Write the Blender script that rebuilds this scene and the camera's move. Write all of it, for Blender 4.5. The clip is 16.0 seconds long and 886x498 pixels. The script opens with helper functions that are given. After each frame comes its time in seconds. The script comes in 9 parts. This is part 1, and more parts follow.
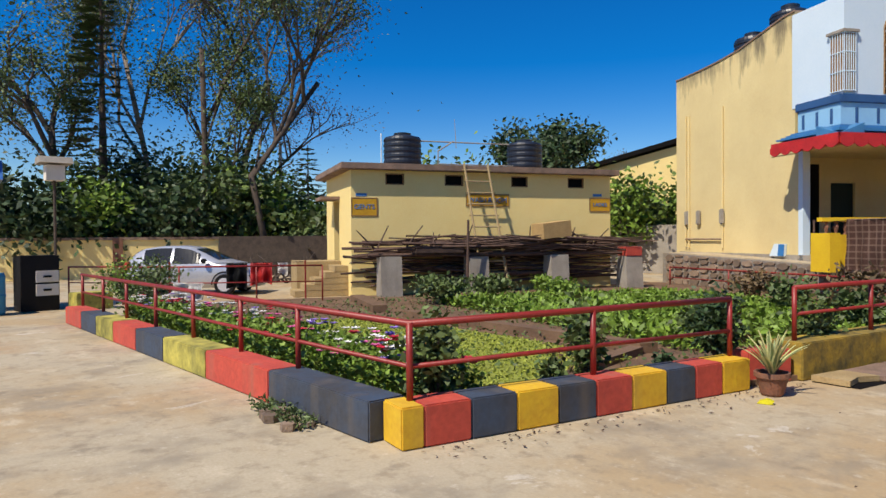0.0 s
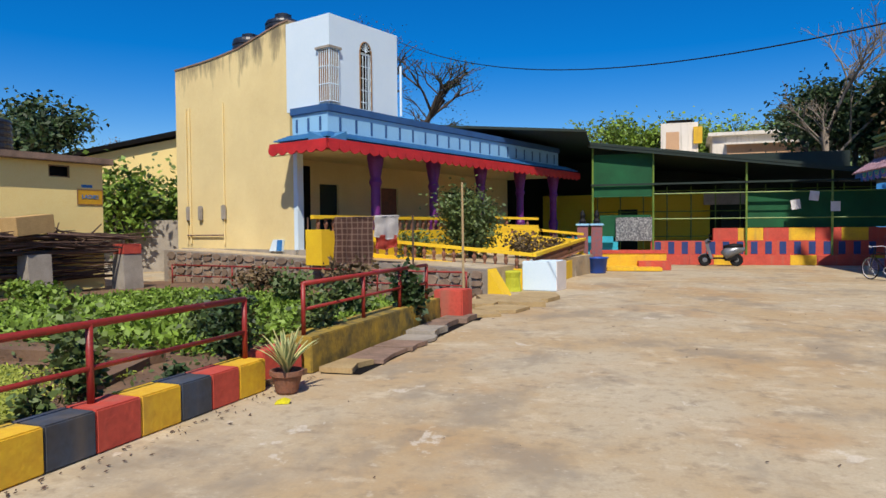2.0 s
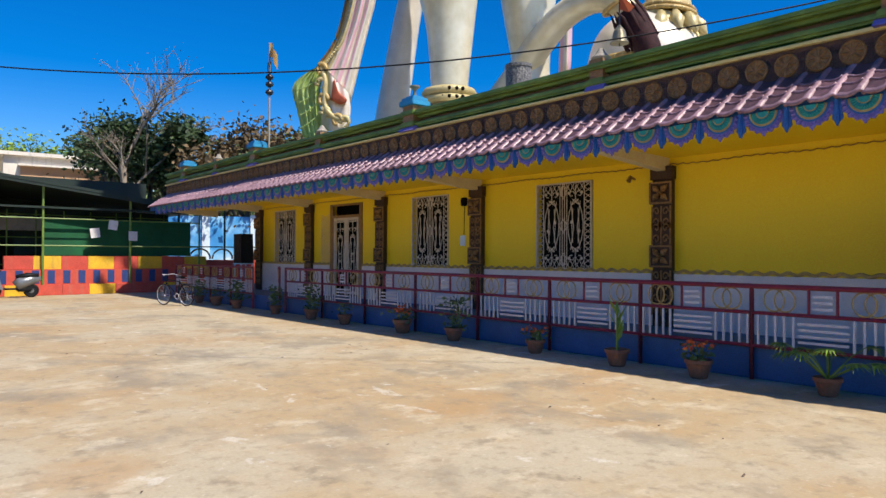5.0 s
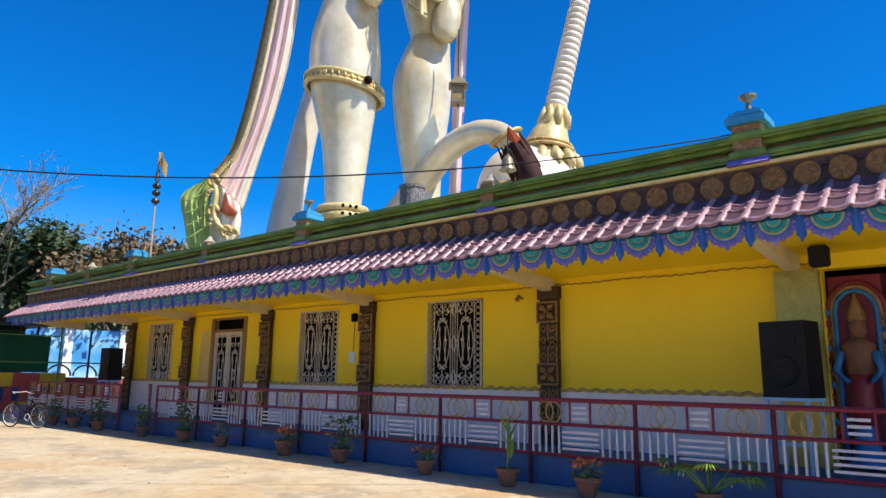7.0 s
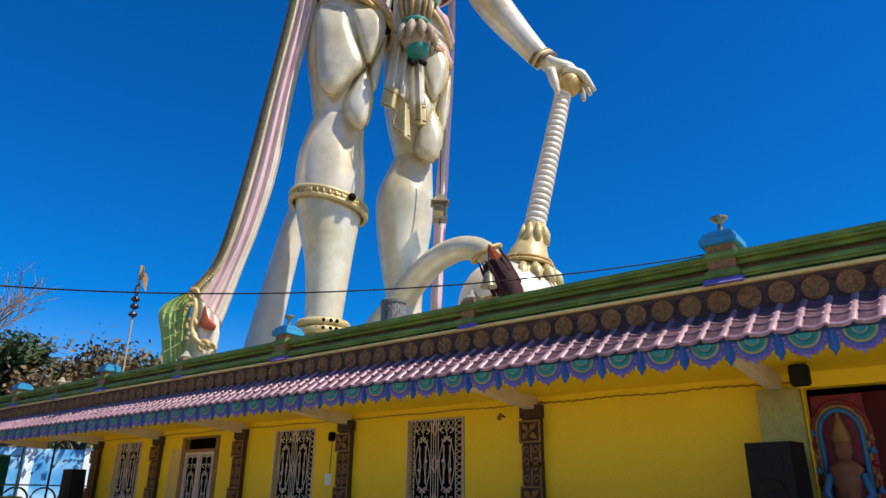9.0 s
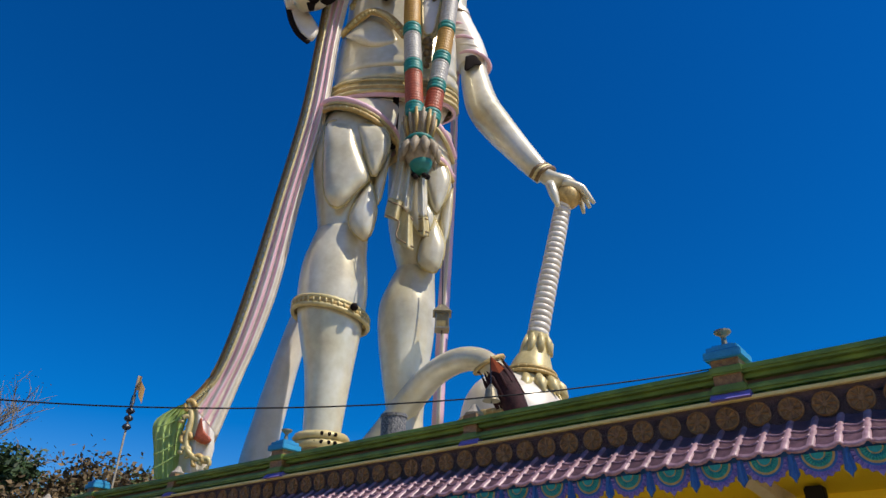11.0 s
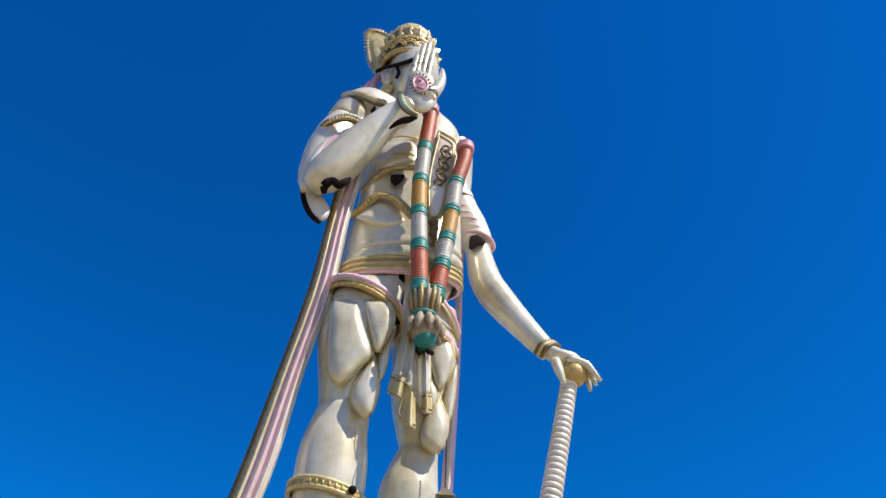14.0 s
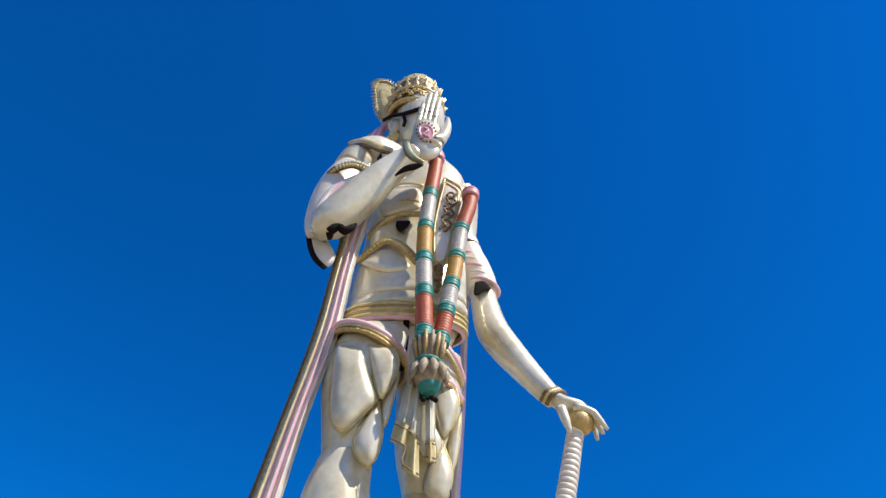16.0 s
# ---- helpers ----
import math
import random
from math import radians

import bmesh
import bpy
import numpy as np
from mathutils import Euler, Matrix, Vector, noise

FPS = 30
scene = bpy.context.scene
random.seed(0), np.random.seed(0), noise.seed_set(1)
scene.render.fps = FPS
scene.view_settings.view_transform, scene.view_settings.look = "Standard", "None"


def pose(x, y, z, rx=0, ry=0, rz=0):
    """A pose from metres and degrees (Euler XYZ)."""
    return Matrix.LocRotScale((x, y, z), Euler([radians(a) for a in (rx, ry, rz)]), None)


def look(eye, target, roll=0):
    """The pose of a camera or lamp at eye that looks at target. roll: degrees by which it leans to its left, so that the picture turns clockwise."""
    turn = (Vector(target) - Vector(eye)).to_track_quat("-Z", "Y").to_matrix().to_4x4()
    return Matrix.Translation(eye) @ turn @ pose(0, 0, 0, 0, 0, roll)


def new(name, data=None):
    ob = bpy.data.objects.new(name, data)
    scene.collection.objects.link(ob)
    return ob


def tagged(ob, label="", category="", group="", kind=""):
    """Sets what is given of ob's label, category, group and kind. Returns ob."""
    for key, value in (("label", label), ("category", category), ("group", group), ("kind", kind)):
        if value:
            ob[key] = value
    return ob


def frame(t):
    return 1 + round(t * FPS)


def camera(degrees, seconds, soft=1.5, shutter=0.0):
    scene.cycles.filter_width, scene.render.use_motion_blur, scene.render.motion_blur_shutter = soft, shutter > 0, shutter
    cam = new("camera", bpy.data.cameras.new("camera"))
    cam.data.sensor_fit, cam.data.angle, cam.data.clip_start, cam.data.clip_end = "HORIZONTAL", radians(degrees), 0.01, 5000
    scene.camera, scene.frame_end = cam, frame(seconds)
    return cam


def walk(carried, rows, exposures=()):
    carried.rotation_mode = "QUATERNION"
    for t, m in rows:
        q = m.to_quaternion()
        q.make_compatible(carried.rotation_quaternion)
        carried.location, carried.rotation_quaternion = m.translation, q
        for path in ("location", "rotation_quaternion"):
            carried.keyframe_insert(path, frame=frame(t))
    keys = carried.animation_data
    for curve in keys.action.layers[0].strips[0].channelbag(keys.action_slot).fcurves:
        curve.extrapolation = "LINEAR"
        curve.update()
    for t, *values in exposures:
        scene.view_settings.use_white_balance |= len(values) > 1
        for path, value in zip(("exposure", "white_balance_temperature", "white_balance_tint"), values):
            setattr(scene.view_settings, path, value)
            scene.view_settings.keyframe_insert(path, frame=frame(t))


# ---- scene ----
cam = camera(66.00, 16.0)


def head(t, x, y, z, az, pitch, roll):
    """A row of the path: the eye, the heading to the right of +y, the tilt and the roll."""
    a, p = radians(az), radians(pitch)
    eye = Vector((x, y, z))
    return (t, look(eye, eye + Vector((math.sin(a) * math.cos(p), math.cos(a) * math.cos(p), math.sin(p))), roll))


EXPOSURES = ((0, 0.12, 6850, 10), (2, 0.1, 6700, 10), (3.5, 0.2, 6600, 10), (5, 0.42, 6600, 10), (7.5, 0.78, 6800, 10), (9, 0.45, 6750, 10), (11.5, 0.04, 6600, 10), (12.5, 0.0, 6600, 10), (14, 0.42, 6600, 10), (16, 0.5, 6600, 10))
PATH = [
    head(0, 0.481, -0.623, 1.621, -51.817, -0.956, -0.443),
    head(0.5, 0.325, -0.43, 1.629, -43.092, -1.145, -0.427),
    head(1, 0.181, -0.334, 1.635, -34.384, -1.229, -0.407),
    head(1.5, 0.061, -0.263, 1.635, -21.816, -1.496, -0.364),
    head(2, 0.04, -0.157, 1.644, -11.446, -1.678, -0.486),
    head(2.5, 0.014, -0.07, 1.651, -1.436, -1.783, -0.45),
    head(3, 0, 0, 1.65, 10.651, -1.826, -0.219),
    head(3.5, -0.014, 0.027, 1.652, 20.476, -1.542, -0.105),
    head(4, -0.023, 0.039, 1.647, 29.578, -1.017, 0.061),
    head(4.5, 0.005, 0.015, 1.646, 37.604, -0.44, 0.179),
    head(5, 0.041, -0.036, 1.67, 42.978, 0.541, 0.241),
    head(7.5, -0.015, 0.058, 1.558, 53.429, 13.082, 0.438),
    head(8, -0.021, 0.042, 1.59, 53.689, 15.274, 0.537),
    head(8.5, -0.047, 0.031, 1.604, 53.849, 17.708, 0.586),
    head(9, -0.044, 0.025, 1.613, 53.868, 20.239, 0.669),
    head(11.5, -0.079, -0.01, 1.688, 53.398, 31.675, 1.072),
    head(12, -0.11, -0.011, 1.698, 53.328, 34.243, 1.164),
    head(12.5, -0.153, -0.028, 1.693, 53.182, 36.771, 1.339),
    head(13, -0.132, -0.034, 1.703, 52.969, 39.215, 1.532),
    head(13.5, -0.1, -0.057, 1.697, 52.638, 41.678, 1.785),
    head(14, -0.054, -0.088, 1.684, 52.338, 43.869, 2.116),
    head(14.5, -0.015, -0.107, 1.653, 52.01, 45.586, 2.305),
    head(15, -0.035, -0.115, 1.638, 51.785, 46.713, 2.541),
    head(15.5, -0.04, -0.131, 1.621, 51.513, 47.378, 2.788),
    head(16, -0.008, -0.172, 1.621, 51.222, 47.761, 3.03),
]
walk(cam, PATH, EXPOSURES)

# ---- world and sun ----
SUN_AZ, SUN_EL = 172.5, 53.0
world = bpy.data.worlds.new("sky")
scene.world = world
world.use_nodes = True
wn = world.node_tree
wn.nodes.clear()
sky = wn.nodes.new("ShaderNodeTexSky")
sky.sky_type = "NISHITA"
sky.sun_disc = False
sky.sun_elevation, sky.sun_rotation = radians(SUN_EL), radians(SUN_AZ)
sky.altitude, sky.air_density, sky.dust_density, sky.ozone_density = 900, 1.0, 0.6, 3.0
hs = wn.nodes.new("ShaderNodeHueSaturation")
hs.inputs["Hue"].default_value, hs.inputs["Saturation"].default_value = 0.512, 1.55
bg = wn.nodes.new("ShaderNodeBackground")
bg.inputs["Strength"].default_value = 0.118
wo = wn.nodes.new("ShaderNodeOutputWorld")
wn.links.new(sky.outputs[0], hs.inputs["Color"])
wn.links.new(hs.outputs[0], bg.inputs[0])
wn.links.new(bg.outputs[0], wo.inputs[0])

sun_data = bpy.data.lights.new("sun", "SUN")
sun_data.energy, sun_data.angle, sun_data.color = 4.7, radians(0.53), (1.0, 0.93, 0.82)
sun = new("sun", sun_data)
sa, se = radians(SUN_AZ), radians(SUN_EL)
sun.matrix_world = look((0, 0, 60), Vector((0, 0, 60)) - Vector((math.sin(sa) * math.cos(se), math.cos(sa) * math.cos(se), math.sin(se))))


# ---- materials ----
def material(name, base, other=None, scale=3.0, rough=0.8, bump=0.15, fine=40.0, metal=0.0, mix=0.5, streak=None, vary=0.0, island=0.0, spec=0.5, detail=6.0):
    """A painted or rough surface: two colours mixed by a large noise, a fine grain, relief, and stains that run down if streak is a colour."""
    m = bpy.data.materials.new(name)
    m.use_nodes = True
    nt = m.node_tree
    b = nt.nodes["Principled BSDF"]
    b.inputs["Roughness"].default_value, b.inputs["Metallic"].default_value = rough, metal
    b.inputs["Specular IOR Level"].default_value = spec
    other = other or tuple(c * 0.72 for c in base)
    geo = nt.nodes.new("ShaderNodeNewGeometry")
    big = nt.nodes.new("ShaderNodeTexNoise")
    big.inputs["Scale"].default_value, big.inputs["Detail"].default_value, big.inputs["Roughness"].default_value = scale, detail, 0.62
    nt.links.new(geo.outputs["Position"], big.inputs["Vector"])
    ramp = nt.nodes.new("ShaderNodeValToRGB")
    ramp.color_ramp.elements[0].position, ramp.color_ramp.elements[1].position = 0.5 - 0.22 * (1.2 - mix) , 0.5 + 0.22 * (1.8 - mix)
    ramp.color_ramp.elements[0].color, ramp.color_ramp.elements[1].color = (*other, 1), (*base, 1)
    nt.links.new(big.outputs["Fac"], ramp.inputs["Fac"])
    small = nt.nodes.new("ShaderNodeTexNoise")
    small.inputs["Scale"].default_value, small.inputs["Detail"].default_value = fine, 4.0
    nt.links.new(geo.outputs["Position"], small.inputs["Vector"])
    last = ramp.outputs["Color"]
    grain = nt.nodes.new("ShaderNodeMix")
    grain.data_type, grain.blend_type = "RGBA", "OVERLAY"
    grain.inputs["Factor"].default_value = 0.28
    nt.links.new(last, grain.inputs["A"])
    nt.links.new(small.outputs["Fac"], grain.inputs["B"])
    last = grain.outputs["Result"]
    if streak:
        mp = nt.nodes.new("ShaderNodeMapping")
        mp.inputs["Scale"].default_value = (2.2, 2.2, 0.16)
        nt.links.new(geo.outputs["Position"], mp.inputs["Vector"])
        sn = nt.nodes.new("ShaderNodeTexNoise")
        sn.inputs["Scale"].default_value, sn.inputs["Detail"].default_value = 1.6, 7.0
        nt.links.new(mp.outputs["Vector"], sn.inputs["Vector"])
        sr = nt.nodes.new("ShaderNodeValToRGB")
        sr.color_ramp.elements[0].position, sr.color_ramp.elements[1].position = 0.54, 0.92
        nt.links.new(sn.outputs["Fac"], sr.inputs["Fac"])
        sm = nt.nodes.new("ShaderNodeMix")
        sm.data_type = "RGBA"
        nt.links.new(sr.outputs["Color"], sm.inputs["Factor"])
        nt.links.new(last, sm.inputs["A"])
        sm.inputs["B"].default_value = (*streak, 1)
        last = sm.outputs["Result"]
    if vary or island:
        info = nt.nodes.new("ShaderNodeObjectInfo")
        src = geo.outputs["Random Per Island"] if island else info.outputs["Random"]
        mr = nt.nodes.new("ShaderNodeMapRange")
        amount = island or vary
        mr.inputs["To Min"].default_value, mr.inputs["To Max"].default_value = 1 - amount, 1 + amount
        nt.links.new(src, mr.inputs["Value"])
        hv = nt.nodes.new("ShaderNodeHueSaturation")
        nt.links.new(mr.outputs["Result"], hv.inputs["Value"])
        nt.links.new(last, hv.inputs["Color"])
        last = hv.outputs["Color"]
    nt.links.new(last, b.inputs["Base Color"])
    if bump:
        bp = nt.nodes.new("ShaderNodeBump")
        bp.inputs["Strength"].default_value, bp.inputs["Distance"].default_value = bump, 0.02
        nt.links.new(small.outputs["Fac"], bp.inputs["Height"])
        nt.links.new(bp.outputs["Normal"], b.inputs["Normal"])
    return m


M = {}
def yard_material():
    """Worn sandy concrete: tan dust, grey-cream patches, orange earth, pale scuffs and dark stains."""
    m = bpy.data.materials.new("sandy_concrete")
    m.use_nodes = True
    nt = m.node_tree
    b = nt.nodes["Principled BSDF"]
    b.inputs["Roughness"].default_value = 0.88
    geo = nt.nodes.new("ShaderNodeNewGeometry")

    def noise_mask(scale, lo, hi, detail=8.0, distort=0.0, stretch=None, off=0.0):
        src = geo.outputs["Position"]
        mp = nt.nodes.new("ShaderNodeMapping")
        mp.inputs["Location"].default_value = (off, off * 1.7, 0)
        mp.inputs["Scale"].default_value = stretch or (1, 1, 1)
        nt.links.new(src, mp.inputs["Vector"])
        n = nt.nodes.new("ShaderNodeTexNoise")
        n.inputs["Scale"].default_value, n.inputs["Detail"].default_value, n.inputs["Roughness"].default_value, n.inputs["Distortion"].default_value = scale, detail, 0.65, distort
        nt.links.new(mp.outputs["Vector"], n.inputs["Vector"])
        r = nt.nodes.new("ShaderNodeMapRange")
        r.interpolation_type = "SMOOTHSTEP"
        r.inputs["From Min"].default_value, r.inputs["From Max"].default_value = lo, hi
        nt.links.new(n.outputs["Fac"], r.inputs["Value"])
        return r.outputs["Result"], n

    def over(last, colour, mask, amount):
        k = nt.nodes.new("ShaderNodeMath")
        k.operation = "MULTIPLY"
        nt.links.new(mask, k.inputs[0])
        k.inputs[1].default_value = amount
        mx = nt.nodes.new("ShaderNodeMix")
        mx.data_type = "RGBA"
        nt.links.new(k.outputs[0], mx.inputs["Factor"])
        if isinstance(last, tuple):
            mx.inputs["A"].default_value = (*last, 1)
        else:
            nt.links.new(last, mx.inputs["A"])
        mx.inputs["B"].default_value = (*colour, 1)
        return mx.outputs["Result"]

    c = over((0.43, 0.31, 0.165), (0.47, 0.405, 0.285), noise_mask(0.22, 0.40, 0.58)[0], 0.95)
    c = over(c, (0.40, 0.215, 0.07), noise_mask(0.35, 0.50, 0.68, off=13)[0], 0.5)
    c = over(c, (0.22, 0.19, 0.145), noise_mask(0.8, 0.49, 0.66, off=31, distort=0.2, stretch=(1, 0.7, 1))[0], 0.7)
    c = over(c, (0.62, 0.54, 0.39), noise_mask(1.3, 0.54, 0.68, detail=10.0, off=7, distort=0.1, stretch=(1, 1.3, 1))[0], 0.6)
    c = over(c, (0.17, 0.135, 0.095), noise_mask(2.6, 0.55, 0.70, off=3)[0], 0.65)
    c = over(c, (0.66, 0.61, 0.51), noise_mask(2.0, 0.62, 0.66, detail=12.0, off=41, distort=0.4, stretch=(1, 0.6, 1))[0], 0.6)
    fine, fn = noise_mask(38.0, 0.3, 0.7, detail=5.0)
    c = over(c, (0.26, 0.20, 0.125), noise_mask(6.5, 0.50, 0.68, off=19)[0], 0.5)
    c = over(c, (0.70, 0.63, 0.50), noise_mask(9.0, 0.58, 0.70, off=23)[0], 0.35)
    c = over(c, (0.33, 0.255, 0.16), fine, 0.36)
    nt.links.new(c, b.inputs["Base Color"])
    mid, mn = noise_mask(7.0, 0.35, 0.65, off=2)
    bp = nt.nodes.new("ShaderNodeBump")
    bp.inputs["Strength"].default_value, bp.inputs["Distance"].default_value = 0.35, 0.012
    nt.links.new(mn.outputs["Fac"], bp.inputs["Height"])
    bp2 = nt.nodes.new("ShaderNodeBump")
    bp2.inputs["Strength"].default_value, bp2.inputs["Distance"].default_value = 0.3, 0.004
    nt.links.new(fn.outputs["Fac"], bp2.inputs["Height"])
    nt.links.new(bp.outputs["Normal"], bp2.inputs["Normal"])
    nt.links.new(bp2.outputs["Normal"], b.inputs["Normal"])
    return m


M["ground"] = yard_material()
M["earth"] = material("earth", (0.22, 0.13, 0.07), (0.12, 0.07, 0.04), scale=2, fine=20, bump=0.6)
M["lawn"] = material("lawn", (0.34, 0.37, 0.05), (0.22, 0.25, 0.035), scale=1.4, fine=60, bump=0.8)
M["wash"] = material("pale_yellow_paint", (0.88, 0.71, 0.30), (0.82, 0.63, 0.25), scale=0.9, bump=0.1, mix=0.2)
M["tall"] = material("weathered_cream_paint", (0.80, 0.66, 0.33), (0.66, 0.52, 0.25), scale=0.5, bump=0.14, mix=0.35)
def add_mould(m, z0, z1, colour):
    """Black mould that runs down from the top of a wall, between heights z0 and z1, in ragged streaks."""
    nt = m.node_tree
    b = nt.nodes["Principled BSDF"]
    was = b.inputs["Base Color"].links[0].from_socket
    geo = nt.nodes.new("ShaderNodeNewGeometry")
    mp = nt.nodes.new("ShaderNodeMapping")
    mp.inputs["Scale"].default_value = (1.0, 1.0, 0.22)
    nt.links.new(geo.outputs["Position"], mp.inputs["Vector"])
    n = nt.nodes.new("ShaderNodeTexNoise")
    n.inputs["Scale"].default_value, n.inputs["Detail"].default_value, n.inputs["Roughness"].default_value = 2.2, 9.0, 0.65
    nt.links.new(mp.outputs["Vector"], n.inputs["Vector"])
    sep = nt.nodes.new("ShaderNodeSeparateXYZ")
    nt.links.new(geo.outputs["Position"], sep.inputs[0])
    hz = nt.nodes.new("ShaderNodeMapRange")
    hz.inputs["From Min"].default_value, hz.inputs["From Max"].default_value = z0, z1
    hz.inputs["To Min"].default_value, hz.inputs["To Max"].default_value = -0.22, 0.14
    nt.links.new(sep.outputs["Z"], hz.inputs["Value"])
    add = nt.nodes.new("ShaderNodeMath")
    nt.links.new(n.outputs["Fac"], add.inputs[0])
    nt.links.new(hz.outputs["Result"], add.inputs[1])
    k = nt.nodes.new("ShaderNodeMapRange")
    k.inputs["From Min"].default_value, k.inputs["From Max"].default_value, k.inputs["To Max"].default_value = 0.5, 0.68, 0.8
    nt.links.new(add.outputs[0], k.inputs["Value"])
    mx = nt.nodes.new("ShaderNodeMix")
    mx.data_type = "RGBA"
    nt.links.new(k.outputs["Result"], mx.inputs["Factor"])
    nt.links.new(was, mx.inputs["A"])
    mx.inputs["B"].default_value = (*colour, 1)
    nt.links.new(mx.outputs["Result"], b.inputs["Base Color"])


add_mould(M["tall"], 5.6, 7.6, (0.10, 0.085, 0.06))
M["ochre"] = material("ochre_yellow_paint", (0.90, 0.67, 0.015), (0.84, 0.60, 0.012), scale=0.7, bump=0.06, rough=0.55, mix=0.2)
M["yellow"] = material("bright_yellow_paint", (0.85, 0.58, 0.02), (0.72, 0.45, 0.02), scale=1.5, bump=0.1, rough=0.6)
M["lilac"] = material("lilac_paint", (0.82, 0.77, 0.73), (0.70, 0.65, 0.62), scale=1.4, rough=0.6)
M["white"] = material("pale_blue_white_paint", (0.66, 0.78, 0.86), (0.60, 0.73, 0.82), scale=0.8, rough=0.7, mix=0.2)
M["sky_blue"] = material("light_blue_paint", (0.30, 0.56, 0.76), (0.25, 0.48, 0.68), scale=1.0, rough=0.6)
M["navy"] = material("blue_paint", (0.035, 0.12, 0.30), (0.025, 0.08, 0.2), scale=1.6, rough=0.6)
M["tile_blue"] = material("blue_tile_paint", (0.06, 0.24, 0.48), (0.04, 0.17, 0.36), scale=2, rough=0.5)
M["red"] = material("red_paint", (0.62, 0.03, 0.03), (0.42, 0.02, 0.02), scale=2.5, rough=0.5)
M["kerb_red"] = material("worn_red_paint", (0.60, 0.085, 0.05), (0.44, 0.06, 0.04), scale=2.5, rough=0.75, bump=0.25, fine=18, streak=(0.30, 0.15, 0.10))
M["kerb_blue"] = material("worn_dark_blue_paint", (0.045, 0.075, 0.13), (0.05, 0.05, 0.055), scale=2.5, rough=0.75, bump=0.25, fine=18, streak=(0.16, 0.13, 0.10))
M["kerb_yellow"] = material("worn_yellow_paint", (0.80, 0.50, 0.02), (0.62, 0.36, 0.025), scale=2.5, rough=0.75, bump=0.25, fine=18, streak=(0.30, 0.21, 0.08))
M["kerb_moss"] = material("mossy_ochre_paint", (0.56, 0.36, 0.03), (0.12, 0.095, 0.03), scale=3.5, rough=0.9, bump=0.4, fine=18, streak=(0.10, 0.09, 0.04))
M["kerb_lime"] = material("mossy_yellow_paint", (0.70, 0.60, 0.12), (0.16, 0.15, 0.035), scale=3, rough=0.85, bump=0.3, fine=18, streak=(0.16, 0.16, 0.06))
M["rail_red"] = material("dark_red_rail_paint", (0.33, 0.025, 0.018), (0.22, 0.02, 0.015), scale=6, rough=0.45)
M["maroon"] = material("maroon_rail_paint", (0.24, 0.012, 0.035), (0.17, 0.01, 0.025), scale=6, rough=0.45)
M["silver"] = material("silver_paint", (0.62, 0.62, 0.66), (0.5, 0.5, 0.55), scale=5, rough=0.4, metal=0.2)
M["green"] = material("green_paint", (0.23, 0.34, 0.06), (0.08, 0.15, 0.025), scale=2, rough=0.5)
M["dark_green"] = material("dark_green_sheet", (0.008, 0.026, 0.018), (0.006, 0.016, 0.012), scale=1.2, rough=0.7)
M["green_net"] = material("green_shade_net", (0.008, 0.11, 0.04), (0.005, 0.06, 0.022), scale=0.8, rough=0.9)
M["brown_band"] = material("dark_brown_relief_paint", (0.13, 0.075, 0.065), (0.05, 0.028, 0.03), scale=14, rough=0.6, bump=0.6)
M["bronze"] = material("bronze_relief_paint", (0.42, 0.24, 0.085), (0.18, 0.09, 0.03), scale=18, rough=0.45, bump=0.6)
M["carved_dark"] = material("dark_carved_ground", (0.075, 0.035, 0.018), (0.035, 0.016, 0.009), scale=14, rough=0.6, bump=0.6)
M["pink_tile"] = material("pink_lilac_tile", (0.50, 0.32, 0.36), (0.25, 0.14, 0.165), scale=9, rough=0.4, vary=0.15)
# darker plum that paints the shade in the tile channels
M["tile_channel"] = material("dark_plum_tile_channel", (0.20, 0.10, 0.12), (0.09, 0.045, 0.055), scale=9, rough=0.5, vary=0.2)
M["fringe_blue"] = material("blue_relief_paint", (0.035, 0.16, 0.46), (0.025, 0.11, 0.34), scale=10, rough=0.5)
M["violet"] = material("violet_relief_paint", (0.24, 0.20, 0.55), (0.18, 0.14, 0.42), scale=10, rough=0.5)
M["teal"] = material("teal_relief_paint", (0.02, 0.36, 0.32), (0.015, 0.25, 0.24), scale=10, rough=0.5)
M["gold"] = material("antique_gold_paint", (0.60, 0.42, 0.15), (0.36, 0.24, 0.08), scale=5, rough=0.45, metal=0.1, bump=0.6, fine=16)
# near-black: paints the shade of unlit rooms, also used for plain black parts
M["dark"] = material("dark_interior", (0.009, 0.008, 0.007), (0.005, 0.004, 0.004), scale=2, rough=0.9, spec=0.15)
M["black"] = material("black_plastic", (0.009, 0.009, 0.010), (0.006, 0.006, 0.007), scale=8, rough=0.6, spec=0.25)
M["tank"] = material("black_tank_plastic", (0.018, 0.025, 0.04), (0.012, 0.016, 0.026), scale=4, rough=0.4)
M["concrete"] = material("grey_concrete", (0.40, 0.36, 0.30), (0.26, 0.23, 0.19), scale=2, rough=0.9, bump=0.4, streak=(0.14, 0.12, 0.10))
M["stone"] = material("rubble_stone", (0.31, 0.22, 0.15), (0.17, 0.12, 0.085), scale=4, rough=0.9, bump=0.6, vary=0.3)
M["mortar"] = material("mortar", (0.30, 0.26, 0.21), (0.2, 0.17, 0.14), scale=5, rough=0.95, bump=0.5)
M["cornice"] = material("cream_yellow_paint", (0.80, 0.70, 0.30), (0.66, 0.55, 0.2), scale=3, rough=0.6)
M["sandstone"] = material("yellowish_stone", (0.46, 0.34, 0.17), (0.32, 0.23, 0.11), scale=2.5, rough=0.9, bump=0.4)
M["recess"] = material("tan_brown_paint", (0.27, 0.16, 0.09), (0.15, 0.09, 0.05), scale=3, rough=0.7)
